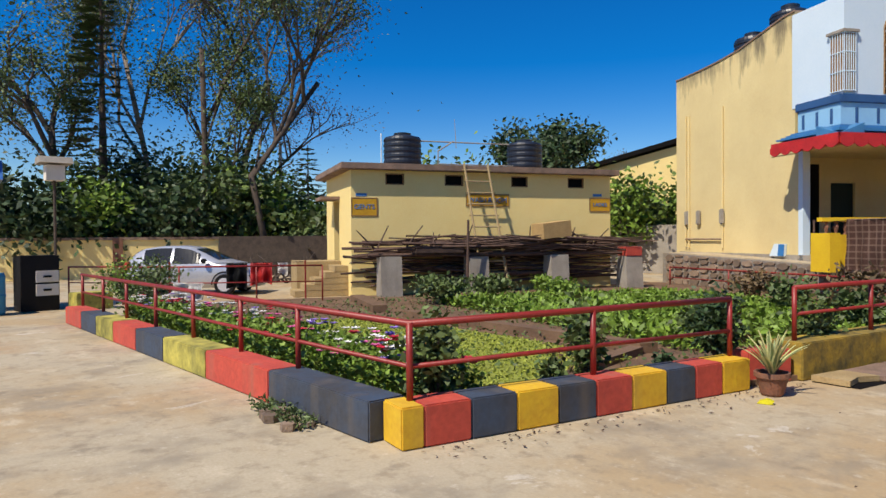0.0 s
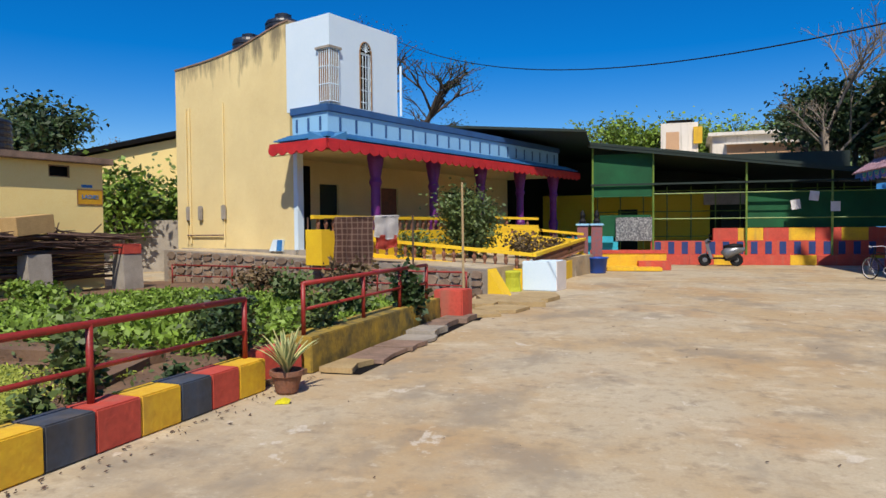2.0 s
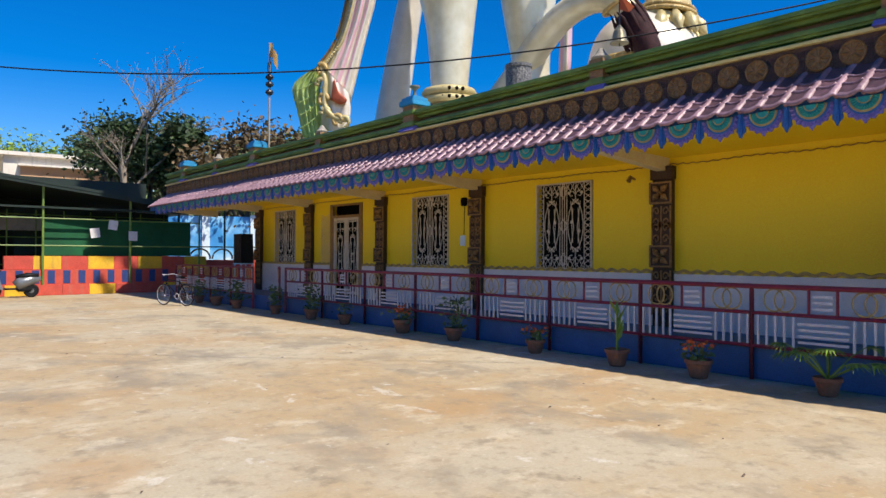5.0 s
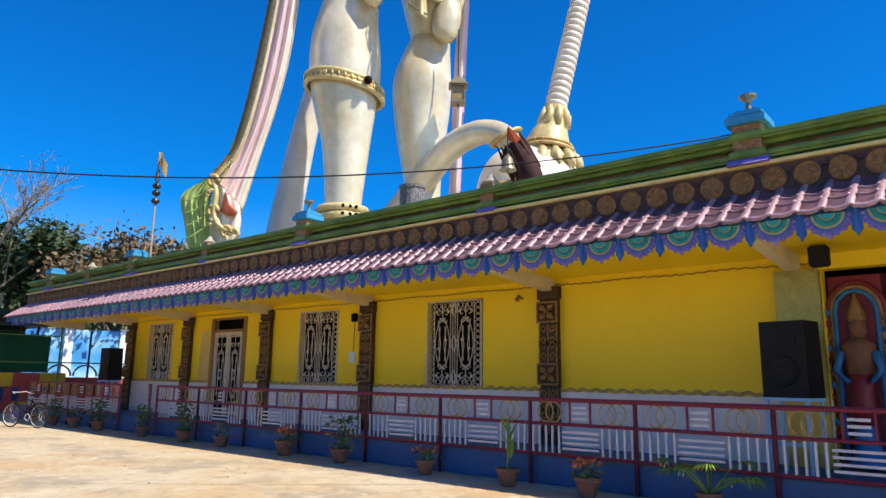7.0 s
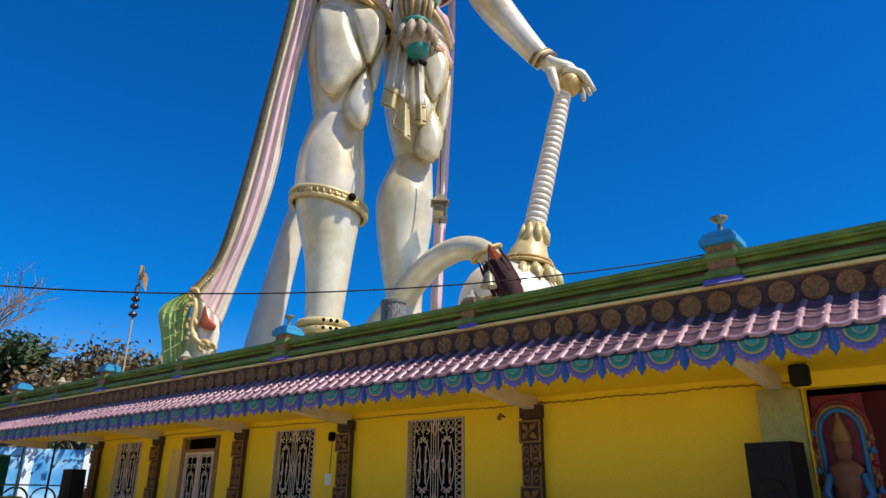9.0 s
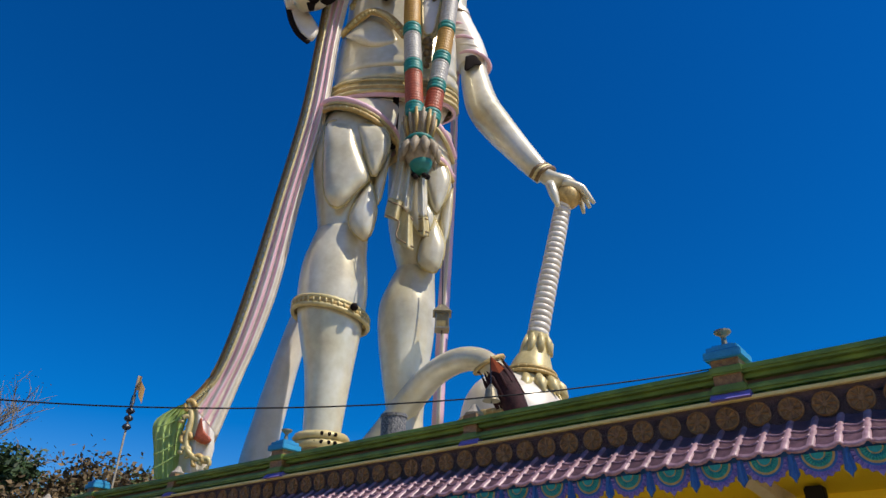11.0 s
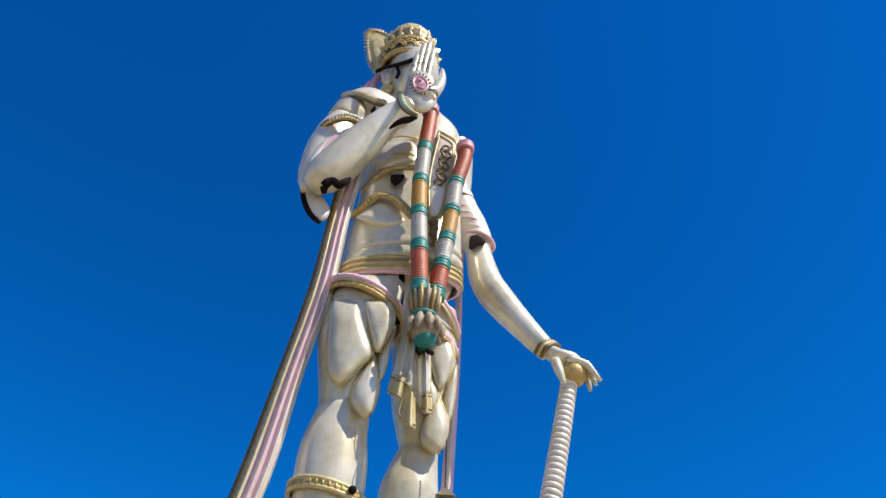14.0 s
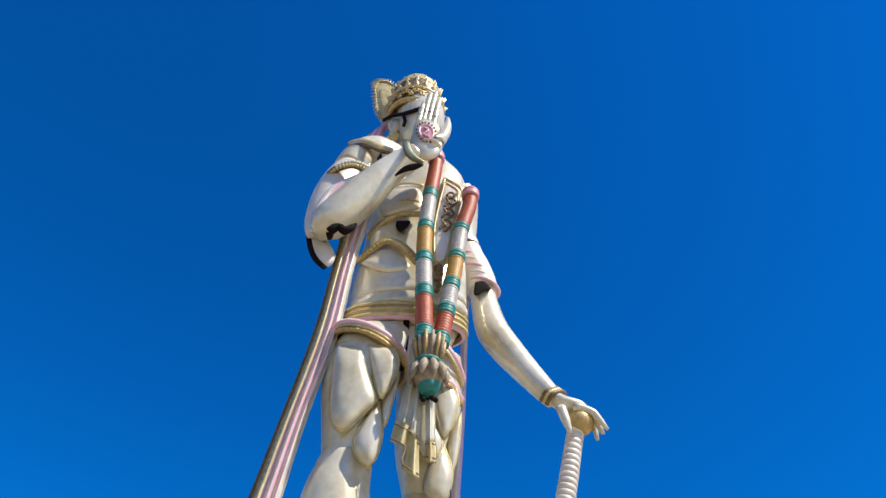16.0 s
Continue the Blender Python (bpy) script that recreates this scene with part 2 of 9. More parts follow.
M["roof_edge"] = material("stained_roof_slab", (0.34, 0.22, 0.16), (0.16, 0.11, 0.08), scale=2.5, rough=0.9, bump=0.4)
M["stick"] = material("dry_branches", (0.15, 0.09, 0.065), (0.07, 0.04, 0.03), scale=5, rough=0.9, bump=0.5, vary=0.4)
M["bark"] = material("bark", (0.11, 0.08, 0.06), (0.06, 0.045, 0.035), scale=4, rough=0.95, bump=0.8, fine=18)
M["pale_bark"] = material("pale_bark", (0.30, 0.25, 0.20), (0.17, 0.14, 0.11), scale=4, rough=0.9, bump=0.6, fine=18)
M["leaf"] = material("leaf", (0.11, 0.15, 0.04), (0.065, 0.105, 0.025), scale=1.2, rough=0.6, bump=0, island=0.45)
M["leaf_dark"] = material("dark_leaf", (0.04, 0.075, 0.018), (0.022, 0.048, 0.012), scale=1.2, rough=0.6, bump=0, island=0.45)
M["leaf_bright"] = material("bright_leaf", (0.19, 0.29, 0.03), (0.12, 0.20, 0.02), scale=1.2, rough=0.6, bump=0, island=0.45)
M["leaf_brown"] = material("dry_leaf", (0.16, 0.10, 0.04), (0.10, 0.07, 0.03), scale=1.2, rough=0.7, bump=0, island=0.45)
M["terracotta"] = material("terracotta", (0.28, 0.11, 0.06), (0.16, 0.08, 0.05), scale=7, rough=0.85, bump=0.3)


# ---- mesh helpers ----
def thing(name, m, label, category, group="", kind=""):
    ob = new(name)
    ob.matrix_basis = m
    return tagged(ob, label, category, group, kind)


def part(name, bm, mat, parent=None, label="", smooth=False, m=None):
    """One bmesh as one mesh object under a thing or a part. mat: a material or a list of them."""
    me = bpy.data.meshes.new(name)
    bm.to_mesh(me)
    bm.free()
    for one in mat if isinstance(mat, (list, tuple)) else [mat]:
        me.materials.append(one)
    if smooth:
        me.polygons.foreach_set("use_smooth", [True] * len(me.polygons))
    ob = new(name, me)
    if parent:
        ob.parent = parent
    if m is not None:
        ob.matrix_basis = m
    if label:
        ob["label"] = label
    return ob


def shared(name, me, parent, m, label=""):
    ob = new(name, me)
    ob.parent, ob.matrix_basis = parent, m
    if label:
        ob["label"] = label
    return ob


def mesh_of(name, bm, mat, smooth=False):
    me = bpy.data.meshes.new(name)
    bm.to_mesh(me)
    bm.free()
    for one in mat if isinstance(mat, (list, tuple)) else [mat]:
        me.materials.append(one)
    if smooth:
        me.polygons.foreach_set("use_smooth", [True] * len(me.polygons))
    return me


def B(*boxes, bevel=0.0, bm=None):
    """A bmesh of boxes, each x0, x1, y0, y1, z0, z1."""
    bm = bm or bmesh.new()
    for x0, x1, y0, y1, z0, z1 in boxes:
        vs = [bm.verts.new((x, y, z)) for z in (z0, z1) for x, y in ((x0, y0), (x1, y0), (x1, y1), (x0, y1))]
        for f in ((3, 2, 1, 0), (4, 5, 6, 7), (0, 1, 5, 4), (1, 2, 6, 5), (2, 3, 7, 6), (3, 0, 4, 7)):
            bm.faces.new([vs[i] for i in f])
    if bevel:
        bmesh.ops.bevel(bm, geom=bm.edges[:], offset=bevel, segments=2, affect="EDGES", clamp_overlap=True)
    return bm


def ring_frame(d, hint=None):
    d = Vector(d).normalized()
    h = Vector(hint) if hint else (Vector((0, 0, 1)) if abs(d.z) < 0.9 else Vector((1, 0, 0)))
    u = d.cross(h).normalized()
    return u, u.cross(d).normalized()


def tube(pts, radii, seg=8, bm=None, flat=1.0, caps=True, mi=0, hint=None):
    """A tapered tube along points; flat squeezes its section along the second axis."""
    bm = bm or bmesh.new()
    pts = [Vector(p) for p in pts]
    if not isinstance(radii, (list, tuple)):
        radii = [radii] * len(pts)
    rows = []
    for i, p in enumerate(pts):
        d = pts[min(i + 1, len(pts) - 1)] - pts[max(i - 1, 0)]
        u, v = ring_frame(d, hint)
        rows.append([bm.verts.new(p + radii[i] * (math.cos(a) * u + flat * math.sin(a) * v)) for a in (2 * math.pi * k / seg for k in range(seg))])
    for a, b in zip(rows, rows[1:]):
        for k in range(seg):
            bm.faces.new((a[k], a[(k + 1) % seg], b[(k + 1) % seg], b[k])).material_index = mi
    if caps:
        bm.faces.new(rows[0][::-1]).material_index = mi
        bm.faces.new(rows[-1]).material_index = mi
    return bm


def lathe(profile, seg=20, at=(0, 0, 0), bm=None, mi=0):
    """A turned body: profile of (radius, z) from below up."""
    bm = bm or bmesh.new()
    rows = [[bm.verts.new((at[0] + r * math.cos(a), at[1] + r * math.sin(a), at[2] + z)) for a in (2 * math.pi * k / seg for k in range(seg))] for r, z in profile]
    for a, b in zip(rows, rows[1:]):
        for k in range(seg):
            bm.faces.new((a[k], a[(k + 1) % seg], b[(k + 1) % seg], b[k])).material_index = mi
    bm.faces.new(rows[0][::-1]).material_index = mi
    bm.faces.new(rows[-1]).material_index = mi
    return bm


def prism(outline, y0, y1, bm=None, mi=0, axis="y"):
    """An outline in x, z swept from y0 to y1 (axis y), or in y, z swept along x, or in x, y swept along z."""
    bm = bm or bmesh.new()
    put = {"y": lambda a, b, c: (a, c, b), "x": lambda a, b, c: (c, a, b), "z": lambda a, b, c: (a, b, c)}[axis]
    lo = [bm.verts.new(put(a, b, y0)) for a, b in outline]
    hi = [bm.verts.new(put(a, b, y1)) for a, b in outline]
    n = len(outline)
    for k in range(n):
        bm.faces.new((lo[k], lo[(k + 1) % n], hi[(k + 1) % n], hi[k])).material_index = mi
    bm.faces.new(lo[::-1]).material_index = mi
    bm.faces.new(hi).material_index = mi
    bmesh.ops.recalc_face_normals(bm, faces=bm.faces[:])
    return bm


def wall_with_holes(x0, x1, y0, y1, z0, z1, holes):
    """A wall slab from x0 to x1 thick along y, with openings (ya, yb, za, zb) going through."""
    bm = bmesh.new()
    y = y0
    for ya, yb, za, zb in sorted(holes):
        if ya > y:
            B((x0, x1, y, ya, z0, z1), bm=bm)
        if za > z0:
            B((x0, x1, ya, yb, z0, za), bm=bm)
        if zb < z1:
            B((x0, x1, ya, yb, zb, z1), bm=bm)
        y = yb
    if y < y1:
        B((x0, x1, y, y1, z0, z1), bm=bm)
    bmesh.ops.remove_doubles(bm, verts=bm.verts[:], dist=0.0005)
    return bm


def leaves(points, size, rng, aspect=0.5, droop=0.3, bm=None):
    """Small pointed leaves, one at each point, turned at random."""
    bm = bm or bmesh.new()
    for p in points:
        s = size * rng.uniform(0.6, 1.3)
        d = Vector((rng.gauss(0, 1), rng.gauss(0, 1), rng.gauss(-droop, 0.6))).normalized()
        u, v = ring_frame(d)
        a = rng.uniform(0, 6.28)
        w = (math.cos(a) * u + math.sin(a) * v) * s * aspect * 0.5
        p = Vector(p)
        q = [bm.verts.new(p), bm.verts.new(p + d * s * 0.5 + w), bm.verts.new(p + d * s), bm.verts.new(p + d * s * 0.5 - w)]
        bm.faces.new(q)
    return bm

# ---- ground ----
bm = bmesh.new()
rows = []
N = 60
for i in range(N + 1):
    r = 0.0 if i == 0 else 1.0 * 1.16 ** i
    rows.append([bm.verts.new((r * math.cos(2 * math.pi * k / 48), 8 + r * math.sin(2 * math.pi * k / 48), -0.004)) for k in range(48)] if i else [bm.verts.new((0, 8, -0.004))])
    if r > 3000:
        break
for a, b in zip(rows, rows[1:]):
    for k in range(48):
        if len(a) == 1:
            bm.faces.new((a[0], b[k], b[(k + 1) % 48]))
        else:
            bm.faces.new((a[k], b[k], b[(k + 1) % 48], a[(k + 1) % 48]))
tagged(part("ground", bm, M["ground"]), "sandy grey-brown concrete yard with worn pale patches", "ground", kind="structure")

# garden ground inside the kerb
bm = prism([(-3.95, 2.6), (-3.3, 6.2), (-3.0, 7.3), (-2.45, 12.2), (-2.5, 16.4), (-13.2, 19.4), (-15.4, 8.9), (-16.5, 5.6), (-14.4, 2.2)], -0.02, 0.06, axis="z")
tagged(part("garden_soil", bm, M["earth"]), "brown garden soil inside the painted kerb", "soil", kind="structure")
bm = prism([(-4.9, 3.2), (-4.6, 4.9), (-6.4, 6.6), (-10.5, 6.6), (-11.5, 3.2)], 0.03, 0.10, axis="z")
tagged(part("lawn", bm, M["lawn"]), "clipped yellow-green lawn in the garden", "lawn", kind="structure")


# ---- temple ----
TEMPLE = pose(9.33, 0, 0, rz=-2.5)
WX = 1.68       # front wall
NORTH, SOUTH = 22.6, -9.0
WINDOWS = [(7.85, 9.35), (12.18, 13.64), (19.9, 21.4)]
DOOR = (15.95, 17.75)
temple = thing("temple", TEMPLE, "yellow temple hall with a pink tiled eave and green parapet", "temple")
holes = [(a, b, 1.39, 3.18) for a, b in WINDOWS] + [(DOOR[0], DOOR[1], 0.42, 3.2), (-2.6, 1.75, 0.42, 3.2)]
part("wall", wall_with_holes(WX, WX + 0.25, SOUTH, NORTH, 0.42, 4.2, holes), M["ochre"], temple)
part("wall", B((WX, WX + 12.0, NORTH - 0.001, NORTH + 0.24, 0.42, 4.2)), M["ochre"], temple)
part("wall", B((WX + 12.0, WX + 12.25, SOUTH, NORTH, 0.42, 4.2)), M["ochre"], temple)
part("wall", B((WX, WX + 12, SOUTH - 0.25, SOUTH, 0.42, 4.2)), M["ochre"], temple)
# unseen near-black sheet that keeps the hall's inside dark
part("back_partition", B((WX + 2.6, WX + 2.75, SOUTH, NORTH, 0.42, 4.1)), M["dark"], temple, "near-black sheet for the unlit inside")
for a, b in ((SOUTH, -2.6), (1.75, DOOR[0]), (DOOR[1], NORTH + 0.24)):
    part("dado", B((WX - 0.03, WX, a, b, 0.42, 1.36)), M["lilac"], temple, "lilac-grey painted dado")
part("plinth", B((0.06, WX + 12.2, SOUTH, 28.0, 0, 0.42), bevel=0.01), M["navy"], temple, "dark blue painted plinth")
part("roof_slab", B((0.2, WX + 12.3, SOUTH - 0.3, 28.05, 4.05, 4.4)), M["concrete"], temple)
# soffit and eave: slopes up from the fringe to the parapet
part("eave_soffit", prism([(-0.38, 3.47), (WX, 3.42), (WX, 3.5), (-0.38, 3.55)], SOUTH, 28.05), M["ochre"], temple)
part("eave_deck", prism([(-0.40, 3.56), (0.22, 4.02), (0.5, 4.02), (0.5, 3.56)], SOUTH, 28.08), M["brown_band"], temple)
part("medallion_band", B((0.20, 0.5, SOUTH, 28.1, 4.02, 4.45)), M["brown_band"], temple, "dark brown relief band")
part("cornice", B((0.12, 0.5, SOUTH, 28.1, 4.45, 4.50), bevel=0.01), M["cornice"], temple, "pale yellow cornice strip")
for z0, z1, x0 in ((4.50, 4.55, 0.26), (4.55, 4.66, 0.13), (4.76, 4.82, 0.22), (4.82, 4.93, 0.09)):
    part("moulding", B((x0, 0.62, SOUTH, 28.1, z0, z1), bevel=0.035 if z1 - z0 > 0.09 else 0.01), M["green"], temple, "weathered green moulding")
part("parapet_core", B((0.34, 0.60, SOUTH, 28.1, 4.5, 4.90)), M["recess"], temple, "tan-brown painted recess")
# scalloped fringe: blue pendants with half-round violet, gold and teal flowers
def fringe_flower():
    bm = bmesh.new()
    for k, (r, mi, x) in enumerate(((0.255, 0, -0.02), (0.205, 3, -0.03), (0.18, 1, -0.04), (0.155, 2, -0.05), (0.085, 1, -0.056), (0.07, 2, -0.06))):
        c = bm.verts.new((x, 0, 0.0))
        n = 18
        arc = []
        for i in range(n + 1):
            a = math.pi + math.pi * i / n
            rr = r * (1 + (0.10 * abs(math.sin(i * math.pi / 2)) if k == 0 else 0)) * (1.12 if (k == 0 and i == n // 2) else 1)
            arc.append((rr * math.cos(a), rr * math.sin(a)))
        v0 = [bm.verts.new((x, y, z)) for y, z in arc]
        v1 = [bm.verts.new((0.0, y, z)) for y, z in arc]
        for i in range(n):
            bm.faces.new((c, v0[i + 1], v0[i])).material_index = mi
            bm.faces.new((v0[i], v0[i + 1], v1[i + 1], v1[i])).material_index = mi
    for k in range(13):
        a = math.pi + math.pi * (k + 0.5) / 13
        tube([(-0.055, 0.085 * math.cos(a), 0.085 * math.sin(a)), (-0.062, 0.12 * math.cos(a), 0.12 * math.sin(a)), (-0.055, 0.15 * math.cos(a), 0.15 * math.sin(a))], [0.006, 0.014, 0.004], seg=4, bm=bm, mi=2)
        tube([(-0.028, 0.215 * math.cos(a), 0.215 * math.sin(a)), (-0.03, 0.25 * math.cos(a), 0.25 * math.sin(a))], [0.012, 0.022], seg=4, bm=bm, mi=0)
    return mesh_of("flower_scallop", bm, [M["violet"], M["gold"], M["teal"], M["fringe_blue"]])


def fringe_drop():
    bm = bmesh.new()
    for w, x, z0, z1 in ((0.06, -0.03, -0.31, 0.02), (0.03, -0.06, -0.33, -0.02), (0.012, -0.075, -0.26, -0.06)):
        prism([(-w * 0.55, z1), (w * 0.55, z1), (w, z0 + 0.07), (0, z0), (-w, z0 + 0.07)], x, 0.0, bm=bm, axis="x")
    return mesh_of("pendant", bm, M["fringe_blue"])


part("fringe_board", B((-0.43, -0.38, SOUTH, 28.08, 3.40, 3.60)), M["fringe_blue"], temple, "blue painted fringe board")
fl, dr = fringe_flower(), fringe_drop()
step = 0.585
for i in range(int((28.0 - 0.2) / step)):
    y = 0.63 + (i - 1) * step
    shared("flower_scallop", fl, temple, pose(-0.43, y, 3.53))
    shared("pendant", dr, temple, pose(-0.43, y + step / 2, 3.56))


# pink eave tiles, each a shallow channel with a rolled side and a drop at the mouth
def eave_tile():
    """One eave tile: a channel with its shade in the colour, a rolled pink ridge, two cross folds and a curled mouth.
    """
    bm = bmesh.new()
    prof = [(-0.15, 0.0), (-0.142, 0.028), (-0.115, 0.042), (-0.085, 0.034), (-0.06, 0.008), (0.0, -0.012), (0.07, -0.006), (0.12, 0.012), (0.15, 0.0)]
    out = []
    for x, z in ((-0.47, 3.55), (-0.44, 3.60), (-0.1, 3.85), (0.2, 4.06)):
        out.append([bm.verts.new((x - (0.06 * math.cos(y / 0.15 * 1.5) if x < -0.4 else 0), y, z + 0.02 + dz)) for y, dz in prof])
    for r_, (a, b) in enumerate(zip(out, out[1:])):
        for k in range(len(prof) - 1):
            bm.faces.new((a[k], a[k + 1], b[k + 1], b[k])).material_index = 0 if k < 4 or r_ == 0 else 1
    tube([(v.co.x - 0.004, v.co.y, v.co.z) for v in out[0]], 0.026, seg=6, bm=bm)
    mid = [(0.5 * (p.co.x + q.co.x), p.co.y, 0.5 * (p.co.z + q.co.z) + 0.012) for p, q in zip(out[1], out[2])]
    tube(mid[3:], 0.018, seg=5, bm=bm)
    tube([(v.co.x, v.co.y, v.co.z + 0.01) for v in out[2][3:]], 0.018, seg=5, bm=bm)
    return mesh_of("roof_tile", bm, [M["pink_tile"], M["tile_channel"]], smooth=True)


tl = eave_tile()
for i in range(96):
    shared("roof_tile", tl, temple, pose(0, 0.2 + i * 0.2925, 0))


# round medallions on the brown band
def medallion():
    bm = bmesh.new()
    def disc(r, x, spokes=0):
        n = 20
        c = bm.verts.new((x, 0, 0))
        a = [bm.verts.new((x, r * math.cos(2 * math.pi * k / n), r * math.sin(2 * math.pi * k / n))) for k in range(n)]
        b = [bm.verts.new((0, r * math.cos(2 * math.pi * k / n), r * math.sin(2 * math.pi * k / n))) for k in range(n)]
        for k in range(n):
            bm.faces.new((c, a[(k + 1) % n], a[k]))
            bm.faces.new((a[k], a[(k + 1) % n], b[(k + 1) % n], b[k]))
    disc(0.16, -0.012)
    for k in range(8):
        a = math.pi * k / 4
        tube([(-0.02, 0.04 * math.cos(a), 0.04 * math.sin(a)), (-0.02, 0.13 * math.cos(a), 0.13 * math.sin(a))], [0.012, 0.022], seg=4, bm=bm)
    tube([(-0.02, 0.145 * math.cos(2 * math.pi * k / 16), 0.145 * math.sin(2 * math.pi * k / 16)) for k in range(17)], 0.016, seg=4, bm=bm)
    disc(0.035, -0.035)
    return mesh_of("medallion", bm, M["bronze"])


md = medallion()
for i in range(69):
    shared("medallion", md, temple, pose(0.20, 0.3 + i * 0.405, 4.25))

# parapet posts with caps and finials
def parapet_post(y, big, finial):
    p = thing("parapet_post", TEMPLE @ pose(0.3, y, 4.47), "painted parapet post with a blue cap" if big else "small green stepped parapet post", "post", group="posts of the parapet")
    w = 0.19 if big else 0.14
    part("base", prism([(-w * 1.5, 0), (w * 1.5, 0), (w, 0.1), (-w, 0.1)], -w * 1.4, w * 1.4), M["violet"], p, "pale violet lotus foot")
    part("shaft", B((-w, w, -w, w, 0.1, 0.58 if big else 0.54)), M["bronze"], p)
    for z in (0.1, 0.36):
        part("collar", B((-w * 1.25, w * 1.25, -w * 1.25, w * 1.25, z, z + 0.11), bevel=0.02), M["green"], p)
    if big:
        part("cap", B((-0.26, 0.26, -0.26, 0.26, 0.58, 0.70), (-0.22, 0.22, -0.22, 0.22, 0.70, 0.77), (-0.16, 0.16, -0.16, 0.16, 0.77, 0.81), bevel=0.015), M["sky_cap"], p, "bright blue cap")
    else:
        part("cap", lathe([(0.15, 0.54), (0.17, 0.58), (0.1, 0.64), (0.04, 0.74)], seg=12), M["concrete"], p)
    if finial:
        part("finial", lathe([(0.045, 0.81), (0.035, 0.95), (0.05, 0.98), (0.12, 1.03), (0.12, 1.06), (0.03, 1.07)], seg=14), M["dull_brass"], p, "dull metal cup on a stem")
    return p


M["sky_cap"] = material("turquoise_blue_paint", (0.03, 0.30, 0.55), (0.02, 0.22, 0.42), scale=4, rough=0.5)
M["dull_brass"] = material("dull_brass", (0.34, 0.30, 0.20), (0.22, 0.19, 0.12), scale=12, rough=0.4, metal=0.6)
for y, big, fin in ((2.2, True, True), (6.65, False, False), (11.8, True, True), (15.9, False, False), (19.9, True, False), (23.0, False, False), (26.0, True, False)):
    parapet_post(y, big, fin)

# ---- the giant statue behind the temple ----
STATUE_D = 21.5
sn, cs = math.sin(radians(52)), math.cos(radians(52))
STATUE = pose(sn * STATUE_D, cs * STATUE_D, 0, rz=-52)
st = bmesh.new()


def S(s, z, y=0.0):
    """A place on the statue: across, up, and away, as it shows from the yard."""
    s, z, y = float(s), float(z), float(y)
    k = (STATUE_D + y) / STATUE_D
    return Vector((s * k, y, 1.65 + (z - 1.65) * k))


def sm(pts, n=4):
    """A smooth run through points given as tuples of numbers."""
    out = []
    p = [Vector(q) if len(q) < 5 else q for q in pts]
    for i in range(len(pts) - 1):
        a, b, c, d = (np.array(pts[max(i - 1, 0)], float), np.array(pts[i], float), np.array(pts[i + 1], float), np.array(pts[min(i + 2, len(pts) - 1)], float))
        for k in range(n):
            t = k / n
            out.append(0.5 * ((2 * b) + (c - a) * t + (2 * a - 5 * b + 4 * c - d) * t * t + (3 * b - a - 3 * c + d) * t ** 3))
    out.append(np.array(pts[-1], float))
    return out


def limb(rows, mi=0, seg=24, flat=1.0, n=5, hint=None):
    """A rounded limb through rows of (across, up, away, radius)."""
    q = sm(rows, n)
    tube([S(*r[:3]) for r in q], [float(r[3] * (STATUE_D + r[2]) / STATUE_D) for r in q], seg=seg, bm=st, flat=flat, mi=mi, hint=hint)


def ball(s, z, y, r, mi=0, sz=1.0, sx=1.0, sy=1.0, seg=16):
    c = S(s, z, y)
    prof = [(max(0.01, r * math.cos(a)), r * sz * math.sin(a)) for a in (math.pi * (k / (seg // 2 + 2) - 0.5) for k in range(seg // 2 + 3))]
    rows = [[st.verts.new((c.x + sx * q * math.cos(t), c.y + sy * q * math.sin(t), c.z + h)) for t in (2 * math.pi * i / seg for i in range(seg))] for q, h in prof]
    for a, b in zip(rows, rows[1:]):
        for i in range(seg):
            st.faces.new((a[i], a[(i + 1) % seg], b[(i + 1) % seg], b[i])).material_index = mi
    st.faces.new(rows[0][::-1]).material_index = mi
    st.faces.new(rows[-1]).material_index = mi


def loop_band(s, z, y, r, h, mi, tilt=0.0, sq=1.0, lean=0.0, seg=28, beads=0):
    """A band round a limb: a closed ring of section h, tilted across and leaning away."""
    pts = []
    c = S(s, z, y)
    for k in range(seg + 1):
        a = 2 * math.pi * k / seg
        pts.append((c.x + r * math.cos(a), c.y + r * sq * math.sin(a), c.z + tilt * math.cos(a) + lean * math.sin(a)))
    tube(pts, h * (0.78 if mi == G else 1.0), seg=6, bm=st, caps=False, mi=mi)
    if mi == G and r > 0.5:
        n = int(r * 26)
        for k in range(n):
            a = 2 * math.pi * k / n
            o = Vector((c.x + (r + h * 0.55) * math.cos(a), c.y + (r + h * 0.55) * sq * math.sin(a), c.z + tilt * math.cos(a) + lean * math.sin(a)))
            tube([o - Vector((0, 0, h * 0.5)), o, o + Vector((0, 0, h * 0.5))], [h * 0.14, h * 0.3, h * 0.14], seg=5, bm=st, mi=PL)


